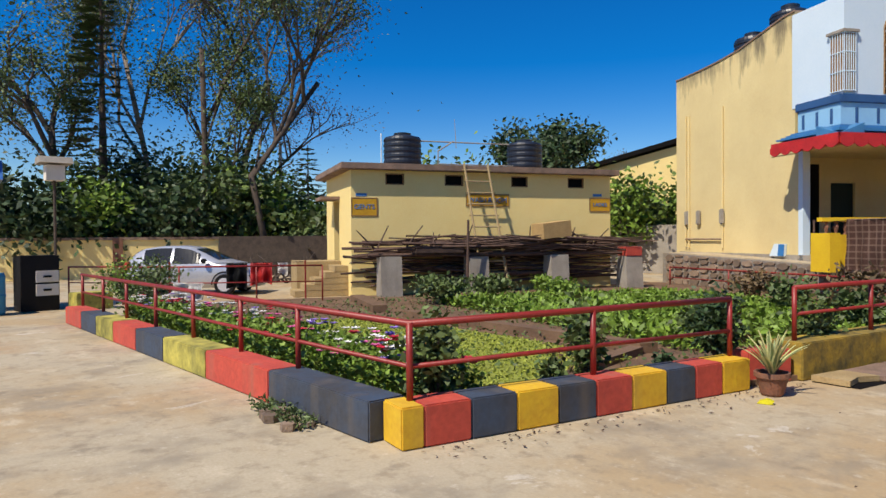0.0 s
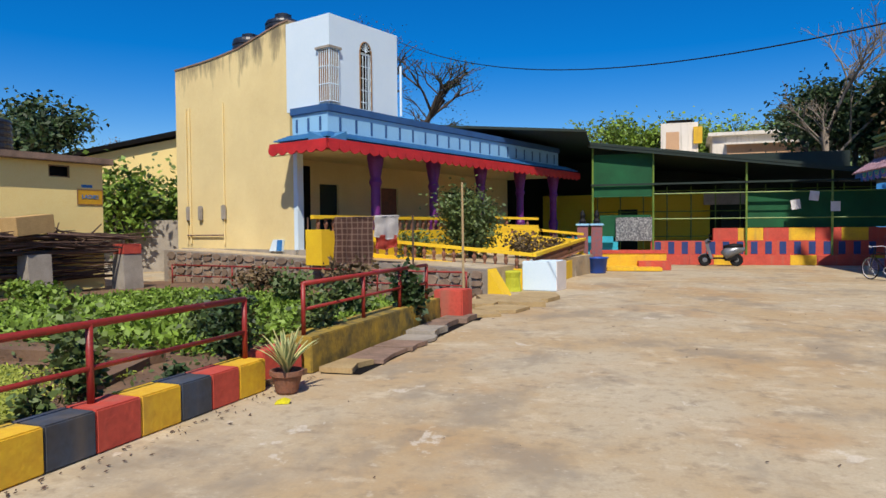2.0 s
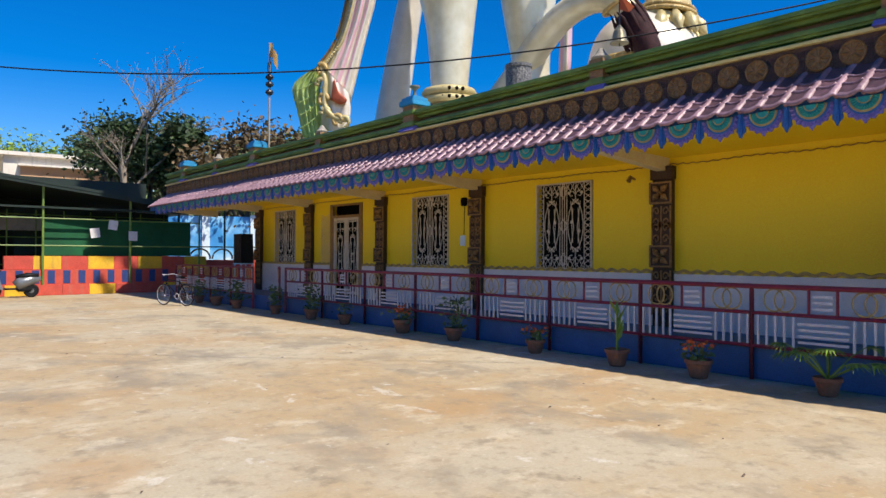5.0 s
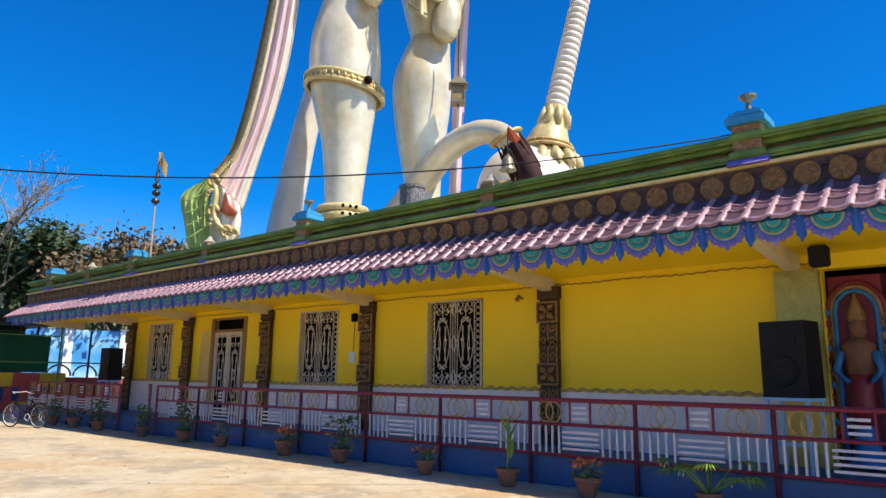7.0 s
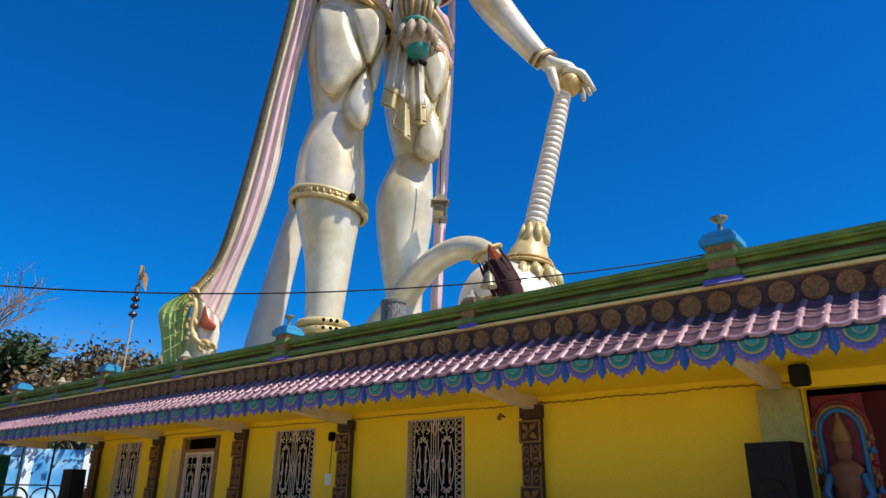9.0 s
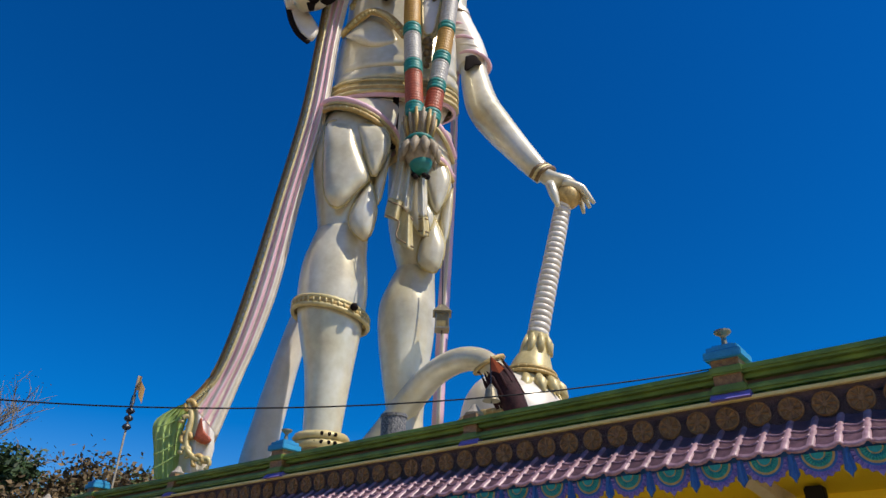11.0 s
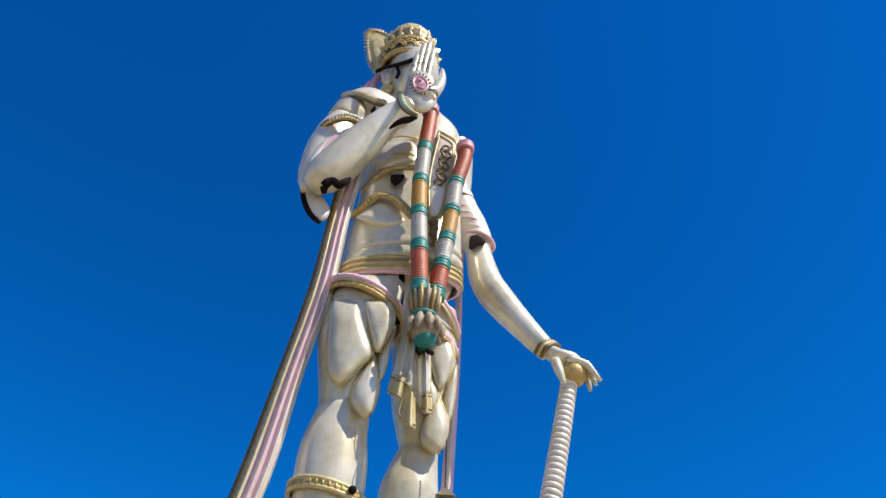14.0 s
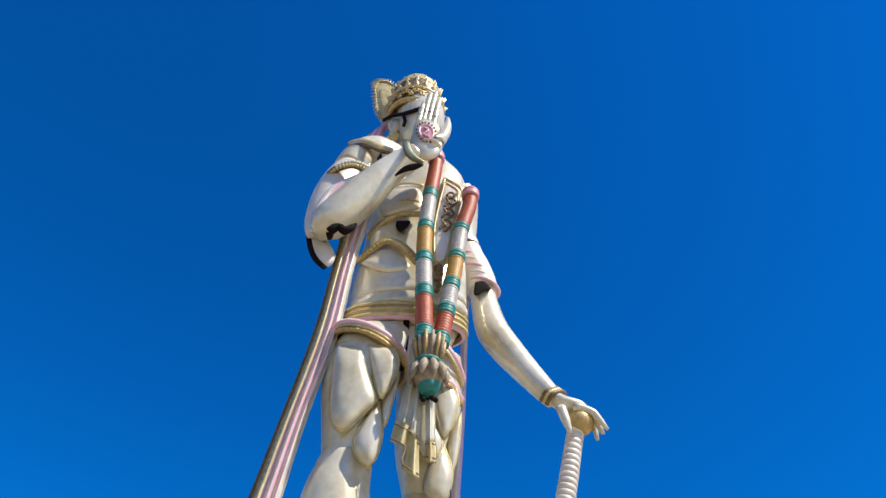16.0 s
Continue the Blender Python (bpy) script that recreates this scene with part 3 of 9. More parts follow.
def ribbon(left, right, y, thick, mi, folds=0, amp=0.12, edge=None):
    """A hanging cloth between a left and a right edge of (across, up), with folds across and a gold border."""
    a, b = sm(left, 5), sm(right, 5)
    m = 21
    front, back = [], []
    for p, q in zip(a, b):
        fr, bk = [], []
        for k in range(m):
            t = k / (m - 1)
            s, z = p * (1 - t) + q * t
            yy = y + amp * math.sin(t * folds * 2 * math.pi) - 0.25 * math.sin(math.pi * t)
            fr.append(st.verts.new(S(s, z, yy)))
            bk.append(st.verts.new(S(s, z, yy + thick)))
        front.append(fr)
        back.append(bk)
    n = len(front)
    for i in range(n - 1):
        for k in range(m - 1):
            im = mi[(k * len(mi)) // (m - 1)]
            st.faces.new((front[i][k], front[i][k + 1], front[i + 1][k + 1], front[i + 1][k])).material_index = im
            st.faces.new((back[i][k + 1], back[i][k], back[i + 1][k], back[i + 1][k + 1])).material_index = im
        for k in (0, m - 1):
            st.faces.new((front[i][k], front[i + 1][k], back[i + 1][k], back[i][k])).material_index = mi[0 if k == 0 else -1]
    for i in (0, n - 1):
        for k in range(m - 1):
            st.faces.new((front[i][k], front[i][k + 1], back[i][k + 1], back[i][k])).material_index = mi[0]


W, G, PK, OR, TE, DK, YE, LG, PL, GR, BR, RO, CR, BRUSH, SV = range(15)   # pearl, gold, pink, orange, teal, dark, yellow, silver white, pale gold, green, brown gilt, rose, cream, hair, silver yarn


def pad(outline, y, bulge, mi, n=4, rim=None, rim_r=0.06):
    """A cushioned panel inside a smooth closed outline of (across, up), swelling towards the yard; rim: a moulding round it."""
    q = sm(list(outline) + [outline[0]], n)[:-1]
    c = sum(q) / len(q)
    rings = []
    for k, d in ((1.0, 0.35), (1.0, 0.0), (0.93, -0.5 * bulge), (0.75, -0.82 * bulge), (0.45, -0.97 * bulge)):
        rings.append([st.verts.new(S(*(c + (p - c) * k), y + d)) for p in q])
    mid = st.verts.new(S(*c, y - bulge))
    m = len(q)
    for a, b in zip(rings, rings[1:]):
        for k in range(m):
            st.faces.new((a[k], a[(k + 1) % m], b[(k + 1) % m], b[k])).material_index = mi
    for k in range(m):
        st.faces.new((rings[-1][k], rings[-1][(k + 1) % m], mid)).material_index = mi
    if rim is not None:
        tube([S(*p, y - 0.02) for p in q + [q[0]]], rim_r, seg=6, bm=st, mi=rim, caps=False)


def wrap(pts, h, mi, thick=0.35, n=5, seg=10):
    """A flat band over the body along (across, up, away), h half wide."""
    q = sm(pts, n)
    tube([S(*p) for p in q], h, seg=seg, bm=st, flat=thick, mi=mi, hint=(0, 1, 0))


def studs(pts, r, mi, n=8):
    for p in sm(pts, n):
        ball(float(p[0]), float(p[1]), float(p[2]), r, mi, seg=8)


def sleeve(rings, mi, seg=36):
    """Cloth or metal round a limb: rings of (across, up, away, radius, tilt, lean, squeeze)."""
    rows = []
    for s, z, y, r, tilt, lean, sq in rings:
        c = S(s, z, y)
        rows.append([st.verts.new((c.x + r * math.cos(a), c.y + r * sq * math.sin(a), c.z + tilt * math.cos(a) + lean * math.sin(a))) for a in (2 * math.pi * k / seg for k in range(seg))])
    for a, b in zip(rows, rows[1:]):
        for k in range(seg):
            st.faces.new((a[k], a[(k + 1) % seg], b[(k + 1) % seg], b[k])).material_index = mi


# legs: the calves end in a ledge under the knees
limb([(-3.1, 5.2, -1.0, 0.8), (-3.15, 6.4, -1.0, 0.6), (-3.17, 7.1, -1.0, 0.60), (-3.15, 8.2, -1.0, 0.69), (-3.16, 9.2, -1.0, 0.81), (-3.22, 10.2, -1.0, 1.0), (-3.27, 11.2, -0.95, 1.16), (-3.29, 12.0, -0.9, 1.2), (-3.30, 12.8, -0.9, 1.15), (-3.24, 13.5, -0.9, 1.03), (-3.16, 14.08, -0.9, 0.95), (-3.16, 14.2, -0.9, 0.86)], W, seg=32)
limb([(-3.16, 13.9, -0.85, 0.84), (-3.19, 14.65, -0.85, 0.92), (-3.15, 16.0, -0.9, 1.2), (-3.12, 17.1, -0.9, 1.4), (-3.0, 18.2, -0.9, 1.44), (-2.9, 18.9, -0.8, 1.4)], W, seg=32)
limb([(-0.55, 5.2, 0.8, 0.7), (-0.55, 7.0, 0.8, 0.56), (-0.6, 7.8, 0.8, 0.6), (-0.67, 9.2, 0.8, 0.79), (-0.68, 10.2, 0.8, 0.93), (-0.68, 11.2, 0.8, 0.98), (-0.58, 11.9, 0.8, 0.87), (-0.48, 12.45, 0.75, 0.75), (-0.42, 12.72, 0.75, 0.68), (-0.42, 12.82, 0.75, 0.6)], W, seg=32)
limb([(-0.42, 12.6, 0.8, 0.6), (-0.42, 13.3, 0.75, 0.78), (-0.44, 14.4, 0.7, 1.02), (-0.42, 15.4, 0.7, 1.16), (-0.4, 16.6, 0.65, 1.22), (-0.42, 17.8, 0.6, 1.26), (-0.45, 18.8, 0.4, 1.25)], W, seg=32)
# muscle plates with gilt grooves between them
pad([(-3.22, 19.5), (-4.2, 19.4), (-4.22, 17.9), (-3.98, 15.95), (-3.4, 15.4), (-2.75, 16.2), (-2.36, 16.86), (-2.82, 18.2)], -2.05, 0.42, W, rim=PL, rim_r=0.05)
pad([(-3.08, 19.55), (-2.0, 19.3), (-1.66, 18.5), (-1.92, 17.4), (-2.24, 16.9), (-2.68, 18.2)], -2.12, 0.32, W, rim=PL, rim_r=0.05)
pad([(-2.28, 16.6), (-1.98, 15.3), (-2.26, 14.05), (-2.8, 14.4), (-2.98, 15.05), (-2.68, 15.95)], -1.85, 0.42, W, rim=PL, rim_r=0.045)
pad([(-1.62, 18.0), (-2.1, 16.7), (-1.98, 15.6), (-1.8, 16.3)], -1.75, 0.22, W, rim=PL, rim_r=0.04)
pad([(-0.3, 17.4), (-0.12, 16.2), (0.26, 15.25), (0.72, 16.5), (0.66, 17.3), (0.2, 18.2)], -0.4, 0.3, W, rim=PL, rim_r=0.05)
pad([(-0.5, 17.2), (-0.2, 16.0), (0.18, 15.1), (-0.2, 14.3), (-0.7, 15.0), (-0.75, 16.4)], -0.42, 0.25, W, rim=PL, rim_r=0.05)
pad([(0.22, 15.0), (0.58, 13.9), (0.3, 12.82), (-0.36, 13.15), (-0.28, 14.1)], -0.15, 0.36, W, rim=PL, rim_r=0.045)
pad([(0.84, 16.4), (0.44, 15.2), (0.55, 13.9), (0.78, 15.0)], -0.05, 0.18, W, rim=PL, rim_r=0.04)
# feet and anklets
for s, y in ((-3.15, -1.5), (-0.5, 0.3)):
    limb([(s, 6.3, y + 0.8, 0.62), (s, 6.1, y, 0.62), (s - 0.1, 5.9, y - 0.9, 0.5), (s - 0.1, 5.85, y - 1.4, 0.2)], W, flat=0.6)
for s, z, y, r in ((-3.17, 6.55, -1.0, 0.72), (-0.55, 6.6, 0.8, 0.68)):
    for dz in (0, 0.26):
        loop_band(s, z + dz, y, r, 0.13, PL)
        studs([(s - 0.5 * r, z + dz + 0.2, y - r), (s, z + dz + 0.22, y - 1.12 * r), (s + 0.6 * r, z + dz + 0.18, y - 0.95 * r)], 0.06, DK, n=2)
# anklet high on the calf, with a dark jewel
sleeve([(-3.28, 10.86, -0.95, 1.16, -0.22, 0, 1.0), (-3.28, 10.86, -0.95, 1.25, -0.22, 0, 1.0), (-3.28, 11.12, -0.95, 1.27, -0.22, 0, 1.0), (-3.28, 11.12, -0.95, 1.16, -0.22, 0, 1.0)], G)
for dz in (-0.14, 0.14):
    loop_band(-3.28, 10.99 + dz, -0.95, 1.23, 0.08, PL, tilt=-0.22)
for k in range(40):
    a = 2 * math.pi * k / 40
    c = S(-3.28, 10.99, -0.95) + Vector((1.27 * math.cos(a), 1.27 * math.sin(a), -0.22 * math.cos(a)))
    tube([c - Vector((0, 0, 0.08)), c + Vector((0, 0, 0.08))], 0.035, seg=5, bm=st, mi=PL)
ball(-2.5, 11.38, -2.05, 0.13, DK)
# hips and torso
limb([(-1.7, 19.8, -0.2, 2.1), (-1.65, 20.8, -0.2, 2.42), (-1.6, 22.0, -0.2, 2.55), (-1.55, 23.4, -0.2, 2.5), (-1.5, 25.0, -0.2, 2.38), (-1.5, 26.6, -0.1, 2.4), (-1.45, 28.2, 0.0, 2.5), (-1.4, 29.4, 0.0, 2.4), (-1.25, 30.5, 0.0, 2.05), (-1.4, 31.6, 0.0, 1.5), (-1.8, 33.2, 0.0, 0.9)], W, flat=0.62, seg=40, hint=(0, 1, 0))
# stepped folds of the belly
for z, r, h, tilt in ((20.95, 2.53, 0.62, 0.12), (21.6, 2.47, 0.6, 0.12), (22.3, 2.4, 0.62, 0.1)):
    sleeve([(-1.55, z, -0.2, r - 0.06, tilt, 0.5, 0.64), (-1.55, z, -0.2, r + 0.02, tilt, 0.5, 0.64), (-1.55, z + h * 0.5, -0.2, r + 0.05, tilt, 0.5, 0.64), (-1.55, z + h, -0.2, r - 0.05, tilt, 0.5, 0.64)], W)
# chest and ribs
pad([(-3.6, 29.0), (-2.9, 30.2), (-1.5, 30.2), (-1.2, 28.4), (-2.0, 28.1), (-3.2, 27.6)], -1.35, 0.35, W)
pad([(-3.6, 26.6), (-2.8, 27.4), (-1.5, 27.6), (-1.2, 25.2), (-2.0, 25.5), (-2.9, 25.9), (-3.6, 25.4)], -1.4, 0.3, W)
pad([(-3.9, 24.2), (-3.0, 25.3), (-2.0, 24.9), (-1.4, 24.0), (-2.6, 23.6)], -1.5, 0.35, W)
# chest bands with beads and the heart-shaped pendant
for pts, h in (([(-3.75, 26.0, -1.2), (-3.3, 26.95, -1.55), (-2.75, 27.58, -1.75), (-2.1, 27.9, -1.85), (-1.35, 27.95, -1.9)], 0.2), ([(-4.05, 24.3, -1.0), (-3.65, 25.0, -1.5), (-2.95, 25.8, -1.85), (-2.35, 25.72, -2.0), (-1.9, 25.3, -2.05), (-1.25, 24.4, -2.05)], 0.22)):
    wrap(pts, h, G)
    studs([(a, b, c - 0.08) for a, b, c in pts], 0.09, PL, n=5)
wrap([(-3.3, 29.3, -1.3), (-2.75, 30.25, -1.6), (-2.1, 30.5, -1.65), (-1.35, 30.35, -1.6)], 0.08, PL)
wrap([(-3.0, 28.7, -1.6), (-2.2, 29.1, -1.75), (-1.4, 28.9, -1.75)], 0.07, PL)
pad([(-2.5, 27.35), (-1.85, 27.4), (-1.95, 26.9), (-2.25, 26.55), (-2.5, 26.9)], -2.0, 0.1, DK)
# breast plate with a pale rim and a gilt scroll on it
plate = [(-0.25, 31.0), (0.55, 30.3), (0.62, 29.5), (0.38, 27.6), (0.1, 25.0), (-0.2, 24.2), (-0.6, 24.5), (-0.72, 27.0), (-0.5, 29.3)]
pad(plate, -1.75, 0.16, LG, rim=PL, rim_r=0.09)
pad([(a * 0.82 - 0.02, 27.7 + (b - 27.7) * 0.9) for a, b in plate], -1.88, 0.06, LG, rim=PL, rim_r=0.05)
for k in range(7):
    z = 26.9 + 0.44 * k
    sd = 1 if k % 2 else -1
    curl = [(-0.12 + 0.045 * k + sd * 0.24 * (1 - a / 8) * math.cos(a), z + 0.34 * (1 - a / 8) * math.sin(a), -2.02, 0.065 - 0.004 * a) for a in (0.7 * j for j in range(9))]
    limb(curl, BR, seg=6, n=2)
    limb([(-0.12 + 0.045 * k, z - 0.2, -2.0, 0.05), (-0.1 + 0.045 * k - sd * 0.2, z + 0.15, -2.02, 0.07), (-0.05 + 0.045 * k - sd * 0.32, z + 0.42, -2.0, 0.02)], BR, seg=6, n=2)
for k in range(5):
    ball(-0.32 + 0.07 * (k % 2), 24.1 - 0.35 * k, -1.9, 0.2 - 0.02 * k, BR)
# belt: a broad gilt band with pale edges, pink below
for z0, z1, dr, mi in ((20.0, 20.2, 0.05, PK), (20.2, 20.75, 0.12, G), (20.14, 20.26, 0.17, PL), (20.7, 20.82, 0.17, PL), (20.44, 20.5, 0.16, PL)):
    sleeve([(-1.6, z0, -0.2, 2.4, 0.0, 0.62, 0.7), (-1.62, z0, -0.2, 2.5 + dr, 0.0, 0.62, 0.7), (-1.62, z1, -0.2, 2.5 + dr, 0.0, 0.62, 0.7), (-1.62, z1, -0.2, 2.4, 0.0, 0.62, 0.7)], mi)
# shorts with slanting hems
sleeve([(-2.9, 18.7, -0.9, 1.50, -0.6, 0.05, 1.05), (-2.85, 19.2, -0.8, 1.56, -0.4, 0.15, 1.0), (-2.5, 19.75, -0.55, 1.66, -0.1, 0.35, 0.9), (-2.2, 20.2, -0.3, 1.6, 0.0, 0.4, 0.7)], W)
for dz, dr, mi, h in ((0.0, 0.0, G, 0.13), (0.2, 0.03, PL, 0.07), (0.36, 0.04, PK, 0.12)):
    loop_band(-2.9, 18.72 + dz, -0.9, 1.52 + dr, h, mi, tilt=-0.6, lean=0.05, sq=1.05)
for pts, mi, h in (([(-0.1, 19.7, -0.9), (0.2, 19.5, -0.8), (0.64, 18.75, -0.4), (0.9, 17.8, 0.3)], PK, 0.14), ([(-0.1, 19.5, -0.9), (0.2, 19.28, -0.82), (0.6, 18.5, -0.45), (0.88, 17.6, 0.3)], PL, 0.09), ([(-0.2, 18.15, -0.95), (0.1, 17.95, -0.85), (0.5, 17.65, -0.55), (0.87, 16.9, 0.2)], PK, 0.13), ([(-0.2, 17.98, -0.95), (0.1, 17.78, -0.87), (0.5, 17.46, -0.58), (0.87, 16.72, 0.2)], G, 0.1)):
    wrap(pts, h, mi, thick=0.6)
# shade between the shorts and the cloth, put in as a dark strip
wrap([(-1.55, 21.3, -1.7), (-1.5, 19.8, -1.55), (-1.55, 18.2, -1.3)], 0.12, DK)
# hanging cloth with wavy gilt hems
ribbon([(-1.28, 19.6), (-1.3, 18.0), (-1.45, 16.6), (-1.56, 15.85)], [(-0.5, 19.6), (-0.5, 18.0), (-0.6, 16.6), (-0.66, 15.2)], -2.0, 0.2, [W], folds=2.5, amp=0.13)
ribbon([(-1.56, 15.95), (-1.64, 15.5), (-1.68, 15.05)], [(-0.95, 15.75), (-1.02, 15.3), (-1.08, 14.85)], -2.1, 0.25, [PL], folds=1, amp=0.1)
ribbon([(-1.1, 15.6), (-1.15, 14.9), (-1.22, 14.0)], [(-0.64, 15.1), (-0.6, 14.4), (-0.54, 13.62)], -2.2, 0.25, [PL], folds=1, amp=0.14)
for pts in ([(-1.58, 15.78, -2.32), (-1.3, 15.66, -2.4), (-1.0, 15.5, -2.35), (-0.82, 15.25, -2.45), (-0.62, 14.95, -2.4)], [(-1.66, 15.15, -2.3), (-1.3, 15.0, -2.4), (-1.12, 14.8, -2.35), (-1.2, 14.25, -2.45), (-0.9, 14.0, -2.5), (-0.55, 13.8, -2.4)]):
    wrap(pts, 0.03, BR, thick=0.7)
ribbon([(-0.6, 18.4), (-0.5, 16.6), (-0.42, 15.1)], [(-0.2, 18.4), (-0.12, 16.6), (-0.06, 15.1)], -1.95, 0.25, [W], folds=1.5, amp=0.12)
ribbon([(-0.42, 15.15), (-0.42, 14.7), (-0.4, 14.38)], [(-0.06, 15.15), (0.02, 14.7), (0.0, 14.26)], -2.05, 0.28, [PL], folds=1.5, amp=0.1)
wrap([(-0.42, 15.0, -2.28), (-0.24, 15.05, -2.3), (-0.05, 15.0, -2.28)], 0.03, BR, thick=0.7)
wrap([(-0.42, 14.5, -2.28), (-0.2, 14.5, -2.3), (0.0, 14.42, -2.28)], 0.03, BR, thick=0.7)
# raised arm: shoulder, draped upper arm, forearm
limb([(-3.2, 32.2, -0.6, 1.1), (-4.2, 32.7, -1.2, 1.2), (-4.95, 32.5, -1.5, 0.98), (-5.4, 31.4, -1.6, 0.9)], W, seg=28)
limb([(-5.3, 31.2, -1.6, 0.9), (-5.62, 30.3, -1.7, 1.0), (-5.9, 28.8, -1.9, 1.05), (-6.2, 27.0, -2.1, 0.8), (-6.2, 26.0, -2.2, 0.5)], LG, seg=28)
for k, (a, b) in enumerate(((0.0, 0.0), (0.35, 0.15), (0.7, 0.3))):
    wrap([(-4.5 - a * 0.5, 30.9 - a, -2.75), (-5.2 - a, 30.6 - a, -2.85), (-5.9 - a * 0.8, 29.6 - a * 2, -2.8), (-6.3 - 0.2 * a, 28.2 - a * 2, -2.75), (-6.45, 26.9 - a, -2.6)], 0.16, (LG, PK, LG)[k], thick=0.6)
limb([(-6.3, 26.2, -2.7, 0.5), (-6.0, 26.7, -2.8, 0.82), (-5.55, 27.37, -2.9, 0.98), (-4.58, 29.0, -3.0, 1.02), (-3.4, 31.2, -3.2, 0.84), (-2.5, 32.4, -3.3, 0.76), (-1.9, 33.1, -3.4, 0.7)], W, seg=32)
# armband: gilt, with teal and pale stones
for pts, h, mi in (([(-6.55, 30.6, -2.0), (-6.2, 31.35, -2.5), (-5.6, 31.85, -2.75), (-5.0, 31.85, -2.8), (-4.4, 31.45, -2.7)], 0.24, BR), ([(-6.45, 31.0, -2.0), (-6.1, 31.7, -2.55), (-5.5, 32.15, -2.75), (-4.95, 32.12, -2.8), (-4.4, 31.75, -2.7)], 0.12, TE)):
    wrap([(a, b, c - 0.25) for a, b, c in pts], h, mi, thick=0.6)
    studs([(a, b, c - 0.4) for a, b, c in pts], 0.09, PL if mi == BR else LG, n=4)
# necklace strap over the shoulder
wrap([(-5.7, 33.95, -1.9), (-5.1, 34.25, -2.3), (-4.5, 34.05, -2.5), (-3.9, 33.65, -2.5), (-3.3, 33.45, -2.3)], 0.22, PL, thick=0.6)
wrap([(-5.75, 33.65, -1.95), (-5.1, 33.9, -2.35), (-4.5, 33.72, -2.55), (-3.9, 33.35, -2.55), (-3.35, 33.15, -2.35)], 0.12, BR, thick=0.7)
# drape hanging below the elbow, the shade inside it painted dark
pad([(-6.55, 25.9), (-6.2, 24.8), (-5.4, 23.85), (-5.1, 24.6), (-5.6, 25.6), (-6.0, 26.2)], -1.9, 0.2, LG)
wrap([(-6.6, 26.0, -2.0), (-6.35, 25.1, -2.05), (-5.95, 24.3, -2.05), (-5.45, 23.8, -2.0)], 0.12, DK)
limb([(-5.55, 25.8, -3.5, 0.12), (-5.6, 26.4, -3.65, 0.24), (-5.25, 26.75, -3.7, 0.18), (-4.95, 26.45, -3.7, 0.22), (-4.6, 26.75, -3.65, 0.16), (-4.45, 27.0, -3.6, 0.06)], DK, seg=10, n=3)
limb([(-2.9, 31.1, -3.85, 0.05), (-2.4, 31.75, -4.0, 0.16), (-1.9, 32.0, -4.0, 0.18), (-1.5, 32.2, -3.9, 0.08)], DK, seg=10, n=3)
pad([(-4.05, 32.6), (-3.85, 33.15), (-3.75, 32.5), (-3.9, 32.2)], -2.6, 0.08, DK)
# bracelet and palm
for k, mi in enumerate((BR, TE, PL)):
    wrap([(-2.62 + 0.08 * k, 34.35 + 0.05 * k, -3.5), (-2.5 + 0.09 * k, 33.5 + 0.05 * k, -4.05), (-2.15 + 0.1 * k, 32.8 + 0.05 * k, -4.2), (-1.55 + 0.05 * k, 32.42, -4.1)], 0.1, mi, thick=0.9)
pad([(-2.3, 33.6), (-2.3, 35.0), (-2.16, 36.5), (-1.85, 37.3), (-1.1, 37.0), (-0.72, 36.2), (-0.35, 35.2), (-0.45, 34.0), (-0.75, 33.0), (-1.5, 32.6)], -3.45, 0.45, W)
for s0, z0, s1, z1 in ((-2.0, 36.8, -1.72, 39.0), (-1.73, 36.9, -1.4, 40.0), (-1.42, 36.8, -1.08, 40.2), (-1.12, 36.4, -0.82, 39.4)):
    limb([(s0, z0 - 0.5, -3.6, 0.2), (0.5 * (s0 + s1), 0.5 * (z0 + z1), -3.65, 0.2), (s1 - 0.03, z1 - 0.25, -3.6, 0.17), (s1, z1, -3.55, 0.06)], W, seg=12, n=4)
    for t in (0.3, 0.62):
        wrap([(s0 + (s1 - s0) * t - 0.16, z0 + (z1 - z0) * t, -3.8), (s0 + (s1 - s0) * t + 0.16, z0 + (z1 - z0) * t - 0.06, -3.8)], 0.03, BR, n=2)
limb([(-0.95, 34.0, -3.7, 0.4), (-0.45, 35.2, -3.75, 0.34), (-0.25, 36.2, -3.7, 0.24), (-0.26, 37.1, -3.65, 0.1)], W, seg=12, n=4)
disc = [(-1.46 + 0.58 * math.cos(a), 35.5 + 1.05 * math.sin(a) - 0.25 * math.cos(a)) for a in (math.pi * k / 6 for k in range(12))]
pad(disc, -3.88, 0.04, LG)
pad([(-1.46 + (a + 1.46) * 0.72, 35.5 + (b - 35.5) * 0.72) for a, b in disc], -3.93, 0.04, RO, rim=PK, rim_r=0.05)
limb([(-1.65, 36.0, -4.0, 0.05), (-1.35, 35.7, -4.02, 0.06), (-1.6, 35.3, -4.02, 0.06), (-1.25, 35.0, -4.0, 0.05)], PK, seg=6)
for k in range(18):
    a = 2 * math.pi * k / 18
    ball(-1.46 + 0.56 * math.cos(a), 35.5 + 1.0 * math.sin(a) - 0.25 * math.cos(a), -3.93, 0.055, BR, seg=8)
